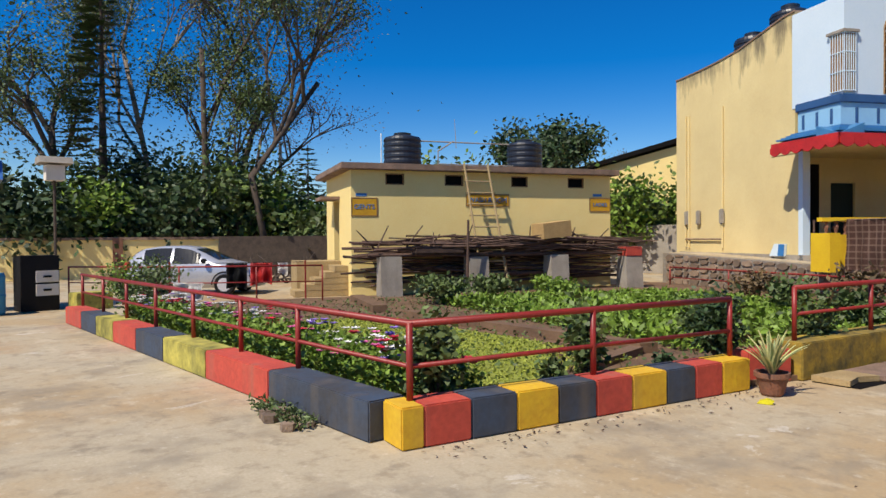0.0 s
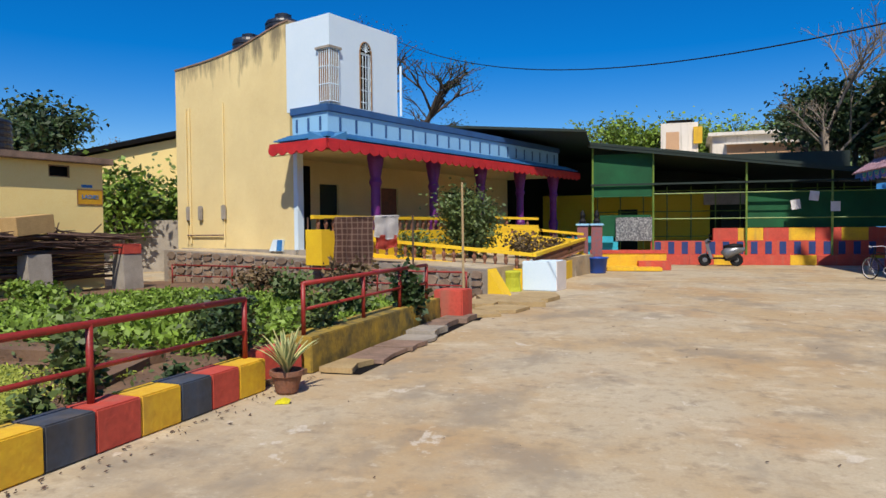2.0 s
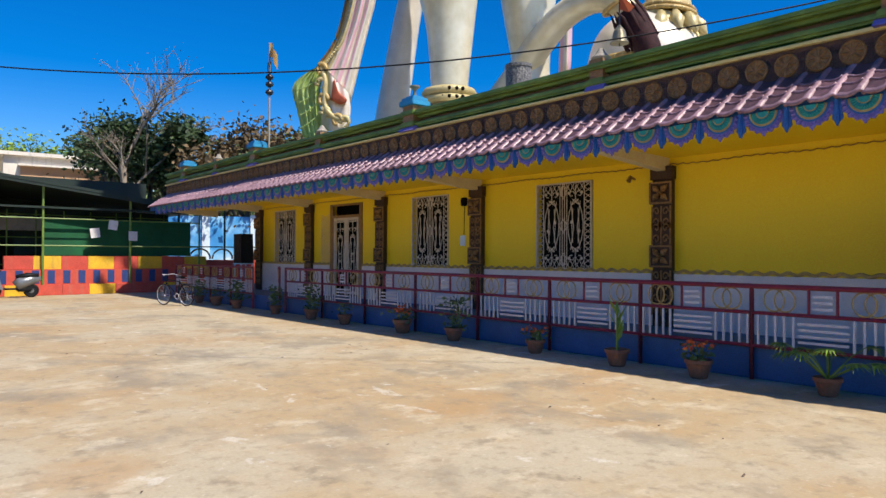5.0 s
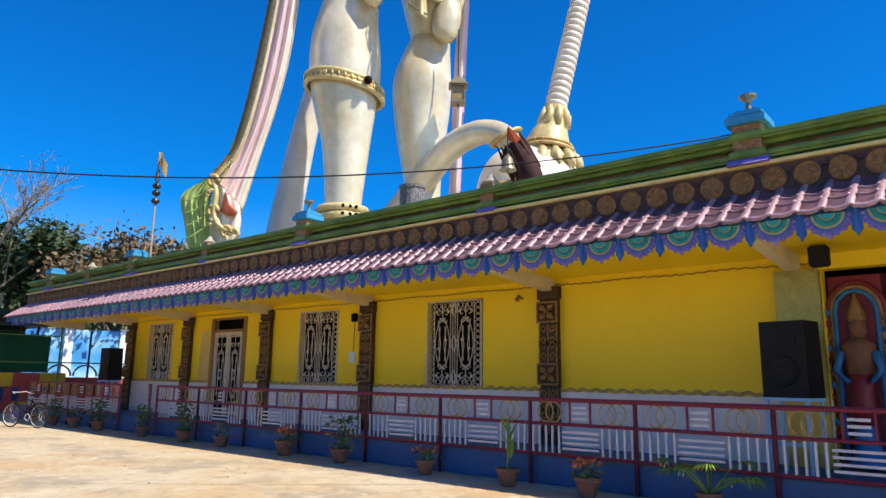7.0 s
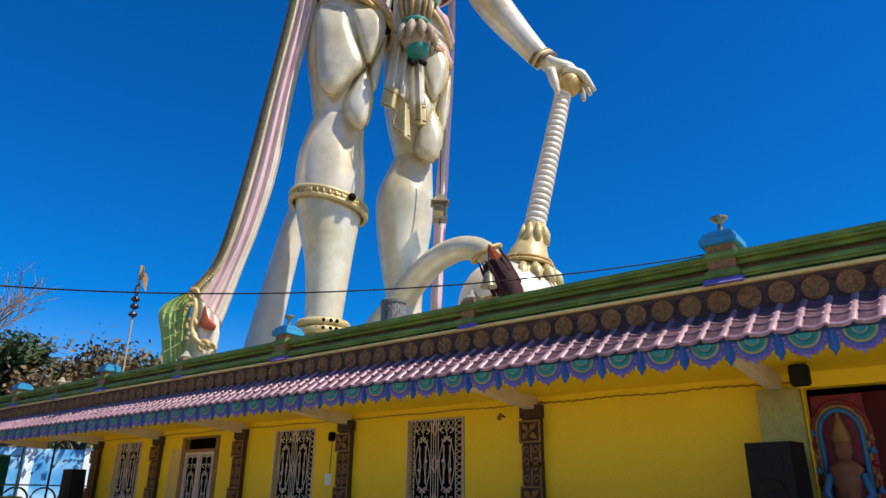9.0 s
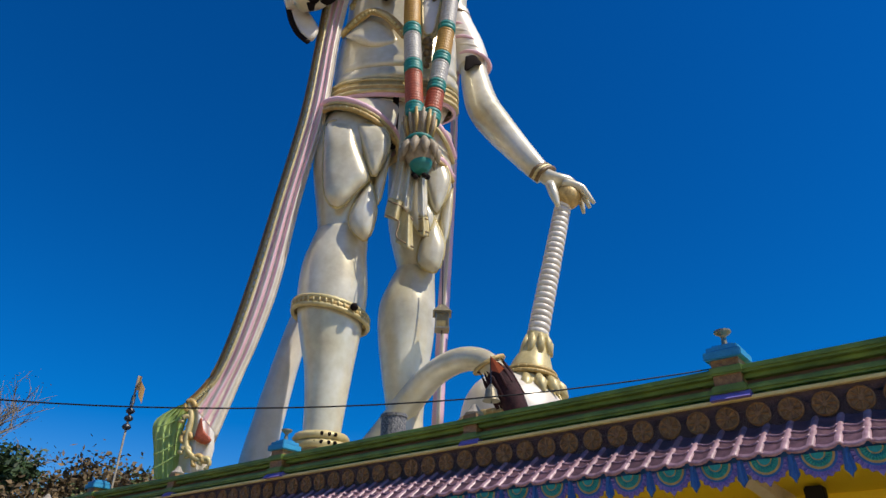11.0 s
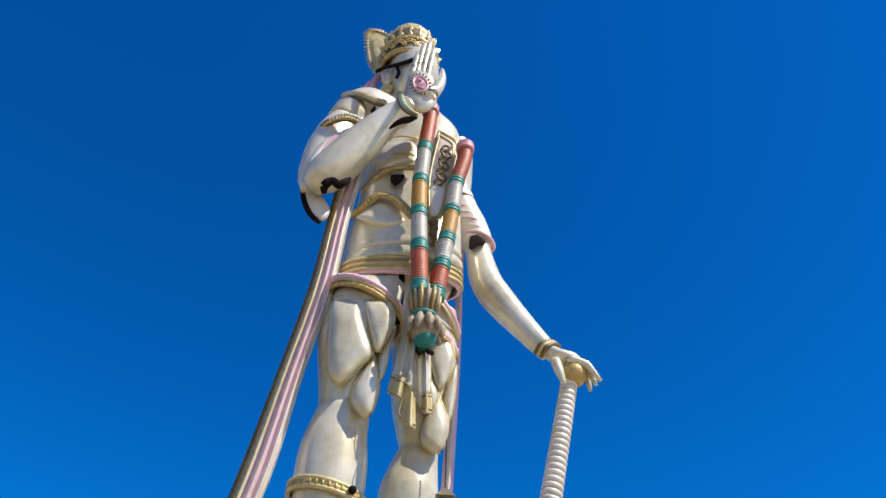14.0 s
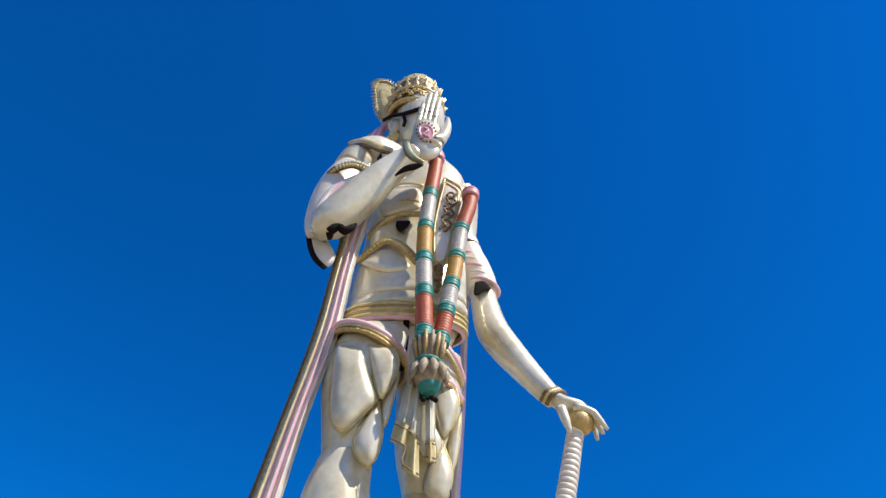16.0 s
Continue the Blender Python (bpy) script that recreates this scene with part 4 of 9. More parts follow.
# neck and a plain oval head with ear, ear drop and hair
limb([(-2.0, 31.8, -0.1, 1.0), (-2.2, 34.0, -0.4, 0.95)], W)
limb([(-2.1, 33.5, -0.7, 0.5), (-2.0, 34.6, -0.85, 1.05), (-1.85, 36.0, -0.9, 1.35), (-1.95, 37.4, -0.8, 1.4), (-2.1, 38.6, -0.7, 1.1)], W, seg=28)
pad([(-3.75, 36.6), (-3.45, 36.95), (-3.08, 36.7), (-3.05, 35.9), (-3.3, 35.3), (-3.6, 35.7)], -1.2, 0.2, W, rim=LG, rim_r=0.1)
pad([(-3.5, 36.4), (-3.3, 36.5), (-3.22, 36.0), (-3.4, 35.8)], -1.42, 0.02, LG)
for k in range(6):
    ball(-3.45 + 0.14 * (k % 3) - 0.1 * (k // 3), 34.9 - 0.3 * (k // 3), -1.2, 0.19, PL)
wrap([(-4.05, 36.6, -1.2), (-3.6, 37.05, -1.6), (-3.0, 37.35, -2.0), (-2.4, 37.75, -2.2), (-1.8, 38.2, -2.3)], 0.16, DK, thick=0.6)
wrap([(-2.98, 37.3, -1.95), (-2.8, 36.6, -1.9), (-2.86, 36.0, -1.85)], 0.1, DK, thick=0.8)
for k in range(5):
    limb([(-3.6 - 0.04 * k, 36.6 - 0.12 * k, -0.6, 0.16), (-4.0 - 0.1 * k, 35.6 - 0.1 * k, -0.5, 0.17), (-4.05 - 0.2 * k, 34.3 + 0.02 * k, -0.7, 0.17)], PK if k % 2 else RO, seg=8, n=3)
# crown: a dark gilt wall with scroll arches, a dome of pale points above
limb([(-2.25, 36.6, -0.6, 1.5), (-2.25, 37.6, -0.6, 1.6), (-2.25, 38.6, -0.6, 1.6), (-2.25, 39.2, -0.6, 1.5)], BR, seg=32)
limb([(-2.25, 38.8, -0.6, 1.58), (-2.25, 39.6, -0.5, 1.4), (-2.2, 40.4, -0.4, 1.0), (-2.15, 41.1, -0.3, 0.3)], PL, seg=28)
for z, r, h, mi in ((37.9, 1.52, 0.12, G), (38.1, 1.56, 0.1, PL), (39.3, 1.62, 0.12, PL)):
    loop_band(-2.25, z - 1.6, -0.6, r, h, mi)
for ring, (z, r, n, ln) in enumerate(((37.95, 1.5, 20, 0.36), (38.55, 1.42, 18, 0.34), (39.15, 1.24, 15, 0.32), (39.7, 0.95, 12, 0.3), (40.1, 0.6, 9, 0.28))):
    for k in range(n):
        a = 2 * math.pi * (k + 0.5 * ring) / n
        c = S(-2.23, z, -0.5)
        d = Vector((math.cos(a), math.sin(a), 0))
        tube([c + d * (r * 0.86), c + d * (r + 0.08), c + d * (r + ln) + Vector((0, 0, 0.28))], [0.3, 0.22, 0.02], seg=4, bm=st, mi=PL)
for k in range(6):
    a0 = -2.75 + 0.42 * k
    for rr in (0.42, 0.27):
        arc = [S(-2.25, 36.75, -0.6) + Vector((1.63 * math.cos(a0 + rr * 0.6 * math.cos(t)), 1.63 * math.sin(a0 + rr * 0.6 * math.cos(t)), 1.5 * rr * math.sin(t))) for t in (math.pi * j / 8 for j in range(9))]
        tube(arc, 0.06, seg=5, bm=st, mi=PL if rr > 0.3 else G)
for k in range(16):
    a = -math.pi + 0.05 + 0.2 * k
    c = S(-2.25, 37.35, -0.6) + Vector((1.61 * math.cos(a), 1.61 * math.sin(a), 0.25 * (k % 2)))
    tube([c - Vector((0, 0, 0.1)), c, c + Vector((0, 0, 0.1))], [0.04, 0.13, 0.04], seg=6, bm=st, mi=G)
# notched halo behind the crown
halo = [(-5.0, 40.6), (-4.75, 41.1), (-4.2, 41.0), (-3.5, 40.2), (-3.5, 38.6), (-4.0, 36.8), (-4.5, 37.6), (-4.82, 39.1)]
pad(halo, 0.1, 0.1, PL, rim=PL, rim_r=0.04)
pad([(-4.2 + (a + 4.2) * 0.6, 39.2 + (b - 39.2) * 0.6) for a, b in halo], -0.03, 0.06, PL)
hq = sm(halo + [halo[0]], 5)
for p, q in zip(hq, hq[1:]):
    m_ = 0.5 * (p + q)
    o = m_ + (m_ - np.array((-4.2, 39.4))) * np.array((0.5, 0.3))
    tube([S(*p, 0.1), S(*m_, 0.05), S(*o, 0.1)], [0.1, 0.1, 0.01], seg=4, bm=st, mi=PL)
# arm on the mace, with a folded sleeve
limb([(0.5, 30.0, 0.2, 0.7), (0.75, 29.0, 0.5, 0.72), (0.75, 27.4, 0.9, 0.7), (0.75, 26.0, 1.1, 0.66), (1.1, 24.8, 1.2, 0.62), (1.5, 23.4, 1.2, 0.56), (1.68, 22.6, 1.1, 0.55), (1.78, 21.8, 1.0, 0.6), (2.07, 20.5, 0.8, 0.68), (2.6, 19.55, 0.6, 0.66), (3.3, 18.55, 0.3, 0.56), (4.0, 17.62, 0.0, 0.46), (4.4, 17.15, 0.0, 0.4)], W, seg=28)
limb([(0.8, 25.8, 1.0, 0.7), (1.0, 24.9, 1.1, 0.74), (1.35, 23.9, 1.1, 0.76), (1.6, 23.1, 1.1, 0.72), (1.7, 22.7, 1.1, 0.66)], LG, seg=28)
for k in range(5):
    loop_band(1.0 + 0.17 * k, 24.55 - 0.42 * k, 1.1, 0.72 + 0.02 * (k % 3), 0.1, PK if k % 2 == 0 else LG, tilt=-0.2)
loop_band(0.78, 25.3, 1.1, 0.78, 0.12, BR, tilt=0.1)
# dark patch that paints the sleeve's shadow
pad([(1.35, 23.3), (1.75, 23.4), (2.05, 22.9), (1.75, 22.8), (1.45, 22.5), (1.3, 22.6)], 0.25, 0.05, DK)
for k, mi in enumerate((BR, PL, BR)):
    limb([(3.88 + 0.09 * k, 17.08 - 0.07 * k, -0.1, 0.1), (4.1 + 0.09 * k, 17.5 - 0.07 * k, -0.45, 0.1), (4.45 + 0.09 * k, 17.7 - 0.07 * k, -0.3, 0.1), (4.62 + 0.09 * k, 17.6 - 0.07 * k, 0.1, 0.1)], mi, seg=8)
limb([(4.3, 17.25, 0.0, 0.38), (4.75, 16.95, -0.1, 0.42), (5.25, 16.85, -0.1, 0.36), (5.5, 16.7, -0.1, 0.26)], W, flat=0.7)
for dy, s1, z1, s2, z2 in ((-0.45, 5.9, 16.5, 6.24, 15.95), (-0.2, 5.8, 16.4, 6.05, 15.75), (0.1, 5.7, 16.3, 5.8, 15.5)):
    limb([(5.1, 16.9, dy, 0.19), (s1 - 0.2, z1 + 0.2, dy, 0.17), (s1, z1, dy, 0.15), (s2, z2, dy, 0.07)], W, seg=10, n=3)
limb([(4.6, 16.8, -0.5, 0.2), (4.72, 16.3, -0.6, 0.18), (4.85, 15.75, -0.6, 0.08)], W, seg=10, n=3)
# mace: ball, coiled shaft, lotus collar, dome
ball(5.25, 16.2, -0.1, 0.5, G)
for k in range(24):
    t0, t1 = k / 24, (k + 1) / 24
    p0, p1 = Vector((5.05 - 1.27 * t0, 15.85 - 5.4 * t0, 0)), Vector((5.05 - 1.27 * t1, 15.85 - 5.4 * t1, 0))
    r = 0.31 + 0.06 * t0
    tube([S(*p0), S(*p0.lerp(p1, 0.1)), S(*p0.lerp(p1, 0.3)), S(*p0.lerp(p1, 0.75)), S(*p1)], [r * 0.86, r * 0.97, r * 1.03, r * 1.02, r * 0.86], seg=20, bm=st, mi=LG)
limb([(3.8, 10.6, 0.0, 0.36), (3.74, 10.2, 0.0, 0.42), (3.66, 9.8, 0.0, 0.52), (3.56, 9.4, 0.0, 0.68), (3.52, 9.2, 0.0, 0.74)], PL, seg=28)
for k in range(9):
    a = 2 * math.pi * k / 9
    c = S(3.76, 10.35, 0)
    tube([c + Vector((0.36 * math.cos(a), 0.36 * math.sin(a), 0.12)), c + Vector((0.42 * math.cos(a), 0.42 * math.sin(a), -0.2)), c + Vector((0.5 * math.cos(a) - 0.08, 0.5 * math.sin(a), -0.6))], [0.05, 0.15, 0.1], seg=7, bm=st, mi=PL)
for dz, r, h in ((0.0, 0.8, 0.09), (-0.14, 0.84, 0.09)):
    loop_band(3.5, 9.12 + dz, 0.0, r, h, G, tilt=-0.1)
limb([(3.48, 9.0, 0.0, 0.8), (3.4, 8.7, 0.05, 0.95), (3.32, 8.4, 0.1, 1.12)], PL, seg=28)
for k in range(14):
    a = 2 * math.pi * k / 14
    c = S(3.4, 8.6, 0.1)
    tube([c + Vector((0.86 * math.cos(a), 0.86 * math.sin(a), 0.22)), c + Vector((1.06 * math.cos(a), 1.06 * math.sin(a), -0.1)), c + Vector((1.28 * math.cos(a), 1.28 * math.sin(a), -0.42))], [0.12, 0.22, 0.04], seg=7, bm=st, mi=PL)
limb([(3.1, 8.9, 0.3, 0.7), (3.0, 8.6, 0.3, 1.2), (2.92, 8.1, 0.3, 1.6), (2.88, 7.3, 0.3, 1.75), (2.88, 6.3, 0.3, 1.6), (2.88, 5.2, 0.3, 1.5)], LG, seg=32)
for dz in (0, 0.22):
    loop_band(2.88, 7.2 + dz, 0.3, 1.78, 0.12, G)
for k in range(12):
    a = 2 * math.pi * k / 12
    c = S(2.95, 8.2, 0.3)
    tube([c + Vector((1.0 * math.cos(a), 1.0 * math.sin(a), 0.5)), c + Vector((1.5 * math.cos(a), 1.5 * math.sin(a), 0.0)), c + Vector((1.72 * math.cos(a), 1.72 * math.sin(a), -0.7))], [0.02, 0.05, 0.03], seg=6, bm=st, mi=PL)
# tail with a dark brush
limb([(-2.6, 5.0, 1.4, 0.5), (-1.95, 6.0, 1.2, 0.48), (-1.15, 7.1, 0.8, 0.46), (-0.4, 8.2, 0.2, 0.45), (0.35, 9.08, -0.6, 0.43), (1.15, 9.55, -1.3, 0.42), (1.8, 9.58, -1.7, 0.40), (2.2, 9.35, -1.9, 0.38), (2.4, 9.1, -1.95, 0.36)], W, seg=24)
limb([(2.35, 9.15, -1.95, 0.39), (2.62, 8.72, -2.0, 0.42), (2.95, 8.0, -2.1, 0.40), (3.15, 7.3, -2.1, 0.3), (3.2, 6.6, -2.1, 0.1)], BRUSH, seg=24)
for k in range(12):
    a = 2 * math.pi * k / 12
    c = S(2.4, 9.08, -1.95)
    tube([c + Vector((0.3 * math.cos(a) - 0.22 + 0.06 * (k % 2), 0.38 * math.sin(a), 0.28 * math.cos(a) + 0.32 - 0.1 * (k % 3))), c + Vector((0.36 * math.cos(a), 0.39 * math.sin(a), 0.25 * math.cos(a) - 0.1)), c + Vector((0.4 * math.cos(a) + 0.35, 0.42 * math.sin(a), 0.2 * math.cos(a) - 0.8))], [0.01, 0.06, 0.06], seg=5, bm=st, mi=BRUSH)
loop_band(2.12, 9.42, -1.88, 0.43, 0.09, G, tilt=0.25)
# strut behind the leg
limb([(-4.0, 11.6, 1.6, 0.42), (-4.5, 9.6, 1.6, 0.42), (-5.0, 6.6, 1.6, 0.5), (-5.2, 5.2, 1.6, 0.5)], LG)
# the long scarf: gilt studded border, white cloth with pink pleats
SL = [(-4.95, 26.9), (-5.06, 23.57), (-5.24, 19.9), (-5.75, 15.57), (-6.17, 12.3), (-6.57, 9.89), (-6.95, 8.65), (-7.5, 7.9)]
SR = [(-3.75, 28.0), (-4.12, 24.1), (-4.27, 19.94), (-4.81, 15.78), (-5.15, 12.23), (-5.56, 10.1), (-5.9, 8.8), (-6.44, 6.6)]
ribbon(SL, SR, -1.6, 0.5, [G, PL, LG, LG, LG, LG, PK, PK, LG, LG, PK, PK, LG, LG, PK, LG, LG, LG, LG, LG], folds=3.5, amp=0.13)
limb([(a - 0.04, b, -1.55, 0.06) for a, b in SL], BR, seg=8)
studs([(a + 0.16, b, -1.78) for a, b in SL], 0.055, PL, n=11)
limb([(a * 0.79 + c * 0.21, b * 0.79 + d * 0.21, -1.86, 0.05) for (a, b), (c, d) in zip(SL, SR)], PL, seg=6)
ribbon([(-7.85, 7.75), (-8.42, 7.25), (-8.25, 6.4), (-8.05, 5.55)], [(-7.3, 8.0), (-7.45, 7.2), (-7.45, 6.4), (-7.3, 5.45)], -1.65, 0.3, [GR], folds=5, amp=0.06)
for k in range(4):
    wrap([(-8.35 + 0.06 * k, 7.1 - 0.42 * k, -1.95), (-7.9, 7.25 - 0.42 * k, -2.0), (-7.5, 7.55 - 0.42 * k, -1.98)], 0.02, GR, n=3)
ribbon([(-7.5, 8.0), (-7.4, 7.4), (-7.45, 6.7), (-7.4, 5.7)], [(-6.5, 7.0), (-6.45, 6.7), (-6.42, 6.4), (-6.5, 5.8)], -1.75, 0.4, [W, LG, LG, LG], folds=2, amp=0.06)
for s, z, k in ((-7.45, 7.75, 1), (-7.4, 7.25, -1), (-7.38, 6.75, 1), (-7.25, 6.3, -1), (-6.9, 6.05, 1), (-6.6, 5.98, -1)):
    limb([(s + 0.2 * k * (1 - a / 7) * math.cos(a), z + 0.27 * (1 - a / 7) * math.sin(a), -2.1, 0.09 - 0.008 * a) for a in (0.7 * j for j in range(8))], G if k > 0 else PL, seg=7, n=2)
limb([(-7.5, 8.0, -2.05, 0.06), (-7.3, 7.4, -2.1, 0.09), (-7.3, 6.6, -2.1, 0.09), (-7.0, 6.2, -2.1, 0.09), (-6.45, 6.05, -2.05, 0.06)], PL, seg=7)
pad([(-7.1, 6.75), (-7.0, 7.45), (-6.85, 7.05), (-6.55, 6.75), (-6.75, 6.6)], -2.15, 0.08, OR)
# narrow cloth behind the other leg
ribbon([(0.85, 25.5), (0.75, 20.5), (0.7, 16.5), (0.42, 12.5), (0.25, 7.0)], [(1.2, 25.5), (1.05, 20.5), (0.98, 16.5), (0.82, 12.5), (0.62, 7.0)], 1.7, 0.4, [PK, LG, PK], folds=1, amp=0.08)
# garland: wound yarn rolls in orange, teal, silver, yellow
for way, cuts in (([(-0.8, 33.2), (-0.79, 31.9), (-0.95, 29.5), (-1.05, 26.75), (-1.0, 24.7), (-0.87, 22.36), (-0.72, 19.8)], [(33.2, RO), (32.6, OR), (29.8, TE), (29.2, SV), (27.2, TE), (26.7, YE), (24.95, TE), (24.4, SV), (22.8, TE), (22.2, OR), (20.45, TE), (19.85, TE)]),
                  ([(1.12, 29.9), (1.06, 28.7), (0.69, 26.86), (0.5, 24.8), (0.24, 22.4), (-0.08, 19.6)], [(29.9, RO), (29.4, OR), (27.1, TE), (26.7, SV), (25.1, TE), (24.7, YE), (23.3, TE), (22.8, SV), (21.7, TE), (21.2, OR), (20.1, TE), (19.6, TE)])):
    line = sm(way, 12)
    zs, ss = [float(p[1]) for p in line][::-1], [float(p[0]) for p in line][::-1]
    for (z0, mi), (z1, _) in zip(cuts, cuts[1:]):
        nn = max(2, int((z0 - z1) * 7))
        for k in range(nn):
            za, zb = z0 + (z1 - z0) * k / nn, z0 + (z1 - z0) * (k + 1) / nn
            zm = 0.5 * (za + zb)
            r = 0.34 if mi in (OR, YE, SV) else 0.36
            if mi == RO:
                r = 0.42
            yy = -2.6 if way[0][0] < 0 else -2.2
            tube([S(float(np.interp(z, zs, ss)), z, yy) for z in (za, zm, zb)], [r * 0.955, r, r * 0.955], seg=16, bm=st, mi=mi, caps=k in (0, nn - 1))
# lotus cup, teal ring, bud and teal tip
limb([(-0.5, 19.75, -2.4, 0.56), (-0.5, 19.4, -2.4, 0.54), (-0.5, 19.0, -2.4, 0.46), (-0.48, 18.7, -2.4, 0.4)], CR, seg=24)
for k in range(14):
    a = 2 * math.pi * k / 14
    c = S(-0.5, 19.5, -2.4)
    tube([c + Vector((0.44 * math.cos(a), 0.44 * math.sin(a), -0.65)), c + Vector((0.53 * math.cos(a), 0.53 * math.sin(a), -0.1)), c + Vector((0.58 * math.cos(a), 0.58 * math.sin(a), 0.32))], [0.04, 0.09, 0.05], seg=6, bm=st, mi=CR if k % 2 else G)
loop_band(-0.48, 18.55, -2.4, 0.46, 0.09, TE)
limb([(-0.48, 18.5, -2.4, 0.42), (-0.47, 18.2, -2.4, 0.6), (-0.44, 17.8, -2.4, 0.58), (-0.4, 17.5, -2.4, 0.42)], CR, seg=24)
for k in range(10):
    a = 2 * math.pi * k / 10
    c = S(-0.46, 18.05, -2.4)
    tube([c + Vector((0.45 * math.cos(a), 0.45 * math.sin(a), 0.36)), c + Vector((0.6 * math.cos(a), 0.6 * math.sin(a), 0.0)), c + Vector((0.66 * math.cos(a), 0.66 * math.sin(a), -0.42))], [0.1, 0.19, 0.03], seg=6, bm=st, mi=CR)
limb([(-0.42, 17.75, -2.4, 0.46), (-0.4, 17.4, -2.4, 0.42), (-0.38, 17.15, -2.4, 0.24)], TE)
for k in range(5):
    ball(-0.4 + 0.28 * math.sin(k * 1.3), 17.0 - 0.08 * (k % 2), -2.4 + 0.28 * math.cos(k * 1.3), 0.1, DK, seg=8)
# base block that carries it, out of sight behind the parapet
B((-6.0, 5.2, -2.2, 3.6, 4.4, 5.35), bm=st)
# the pearl's olive second tone puts some of the body's shading into the paint
SM = [material("pearl_white_paint", (0.86, 0.82, 0.68), (0.54, 0.48, 0.32), scale=0.42, rough=0.28, bump=0.12, fine=3.5, metal=0.22, mix=0.5), M["gold"],
      material("faded_pink_paint", (0.76, 0.50, 0.56), (0.64, 0.40, 0.47), scale=1, rough=0.45),
      material("orange_yarn", (0.46, 0.10, 0.035), (0.28, 0.055, 0.02), scale=6, rough=0.5, bump=0.6, fine=24),
      # the dark brown serves jewels and hair, and painted shade in the folds
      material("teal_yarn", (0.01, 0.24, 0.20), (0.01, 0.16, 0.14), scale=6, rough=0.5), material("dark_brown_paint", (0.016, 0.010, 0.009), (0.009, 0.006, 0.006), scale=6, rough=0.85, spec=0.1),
      material("yellow_yarn", (0.50, 0.28, 0.045), (0.36, 0.19, 0.03), scale=6, rough=0.5, bump=0.6, fine=24), material("silver_white_paint", (0.78, 0.74, 0.66), (0.62, 0.56, 0.47), scale=1.2, rough=0.4, metal=0.15),
      material("pale_gold_paint", (0.68, 0.58, 0.30), (0.44, 0.35, 0.15), scale=3, rough=0.42, metal=0.15, bump=0.2), material("leaf_green_paint", (0.40, 0.50, 0.17), (0.26, 0.38, 0.10), scale=3, rough=0.5),
      material("brown_gilt_relief", (0.27, 0.18, 0.07), (0.10, 0.06, 0.025), scale=7, rough=0.5, metal=0.15, bump=0.6, fine=16), material("rose_paint", (0.60, 0.30, 0.33), (0.48, 0.22, 0.26), scale=4, rough=0.5),
      material("weathered_cream_plaster", (0.42, 0.35, 0.24), (0.22, 0.17, 0.11), scale=4, rough=0.6, bump=0.4), material("purple_brown_hair_paint", (0.06, 0.018, 0.02), (0.022, 0.009, 0.010), scale=9, rough=0.75, bump=0.5, spec=0.2),
      material("silver_yarn", (0.50, 0.48, 0.44), (0.32, 0.30, 0.27), scale=6, rough=0.45, bump=0.6, fine=24)]
statue = part("giant_statue", st, SM, smooth=True, m=STATUE)
tagged(statue, "colossal pearl-white figure with gold bands, garland and mace", "statue")

# ---- painted kerb round the garden ----
kerb = thing("kerb", Matrix.Identity(4), "low garden kerb painted in red, blue and yellow blocks", "kerb", kind="structure")


def run_of_blocks(a, b, cuts, mats, width, height, side):
    """Kerb blocks along a line from a to b, cut at the given distances; side: which way the width goes."""
    a, b = Vector(a), Vector(b)
    u = (b - a).normalized()
    n = Vector((-u.y, u.x)) * side * width
    for (s, e), m in zip(zip(cuts, cuts[1:]), mats):
        p, q = a + u * s, a + u * (e - 0.004)
        bm = prism([(p.x, p.y), (q.x, q.y), (q.x + n.x, q.y + n.y), (p.x + n.x, p.y + n.y)], 0, height, axis="z")
        bmesh.ops.bevel(bm, geom=bm.edges[:], offset=0.012, segments=2, affect="EDGES", clamp_overlap=True)
        part("kerb_block", bm, M[m], kerb)


run_of_blocks((-3.76, 2.3), (-3.14, 6.32), [0, 0.2, 0.63, 1.08, 1.52, 1.95, 2.39, 2.84, 3.24, 3.64, 4.07], ["kerb_yellow", "kerb_red", "kerb_blue", "kerb_yellow", "kerb_blue", "kerb_red", "kerb_yellow", "kerb_blue", "kerb_red", "kerb_yellow"], 0.34, 0.33, 1)
run_of_blocks((-4.10, 2.22), (-14.7, 1.80), [0, 1.75, 3.36, 4.83, 6.02, 7.2, 8.24, 9.27, 10.5], ["kerb_blue", "kerb_red", "kerb_lime", "kerb_blue", "kerb_red", "kerb_lime", "kerb_blue", "kerb_red"], 0.36, 0.33, -1)
run_of_blocks((-2.98, 7.15), (-2.42, 11.7), [0, 4.6], ["kerb_moss"], 0.4, 0.42, 1)
run_of_blocks((-3.25, 6.5), (-3.05, 7.1), [0, 0.6], ["kerb_red"], 0.3, 0.36, 1)
blk = thing("bollard_block", pose(-2.25, 12.05, 0, rz=-12), "square concrete block painted faded red", "block")
part("block", B((-0.28, 0.28, -0.25, 0.25, 0, 0.55), bevel=0.02), M["kerb_red"], blk)


# ---- garden rail ----
def pipe_rail(name, pts, z_top, z_mid, foot, posts, label, r=0.03):
    ob = thing(name, Matrix.Identity(4), label, "railing")
    for z, rr in ((z_top, r), (z_mid, r * 0.7)):
        part("rail", tube([(x, y, z) for x, y in pts], rr, seg=8), M["rail_red"], ob, smooth=True)
    for x, y in posts:
        part("post", tube([(x, y, foot), (x, y, z_top + 0.01)], r * 0.95, seg=8), M["rail_red"], ob, smooth=True)
    return ob


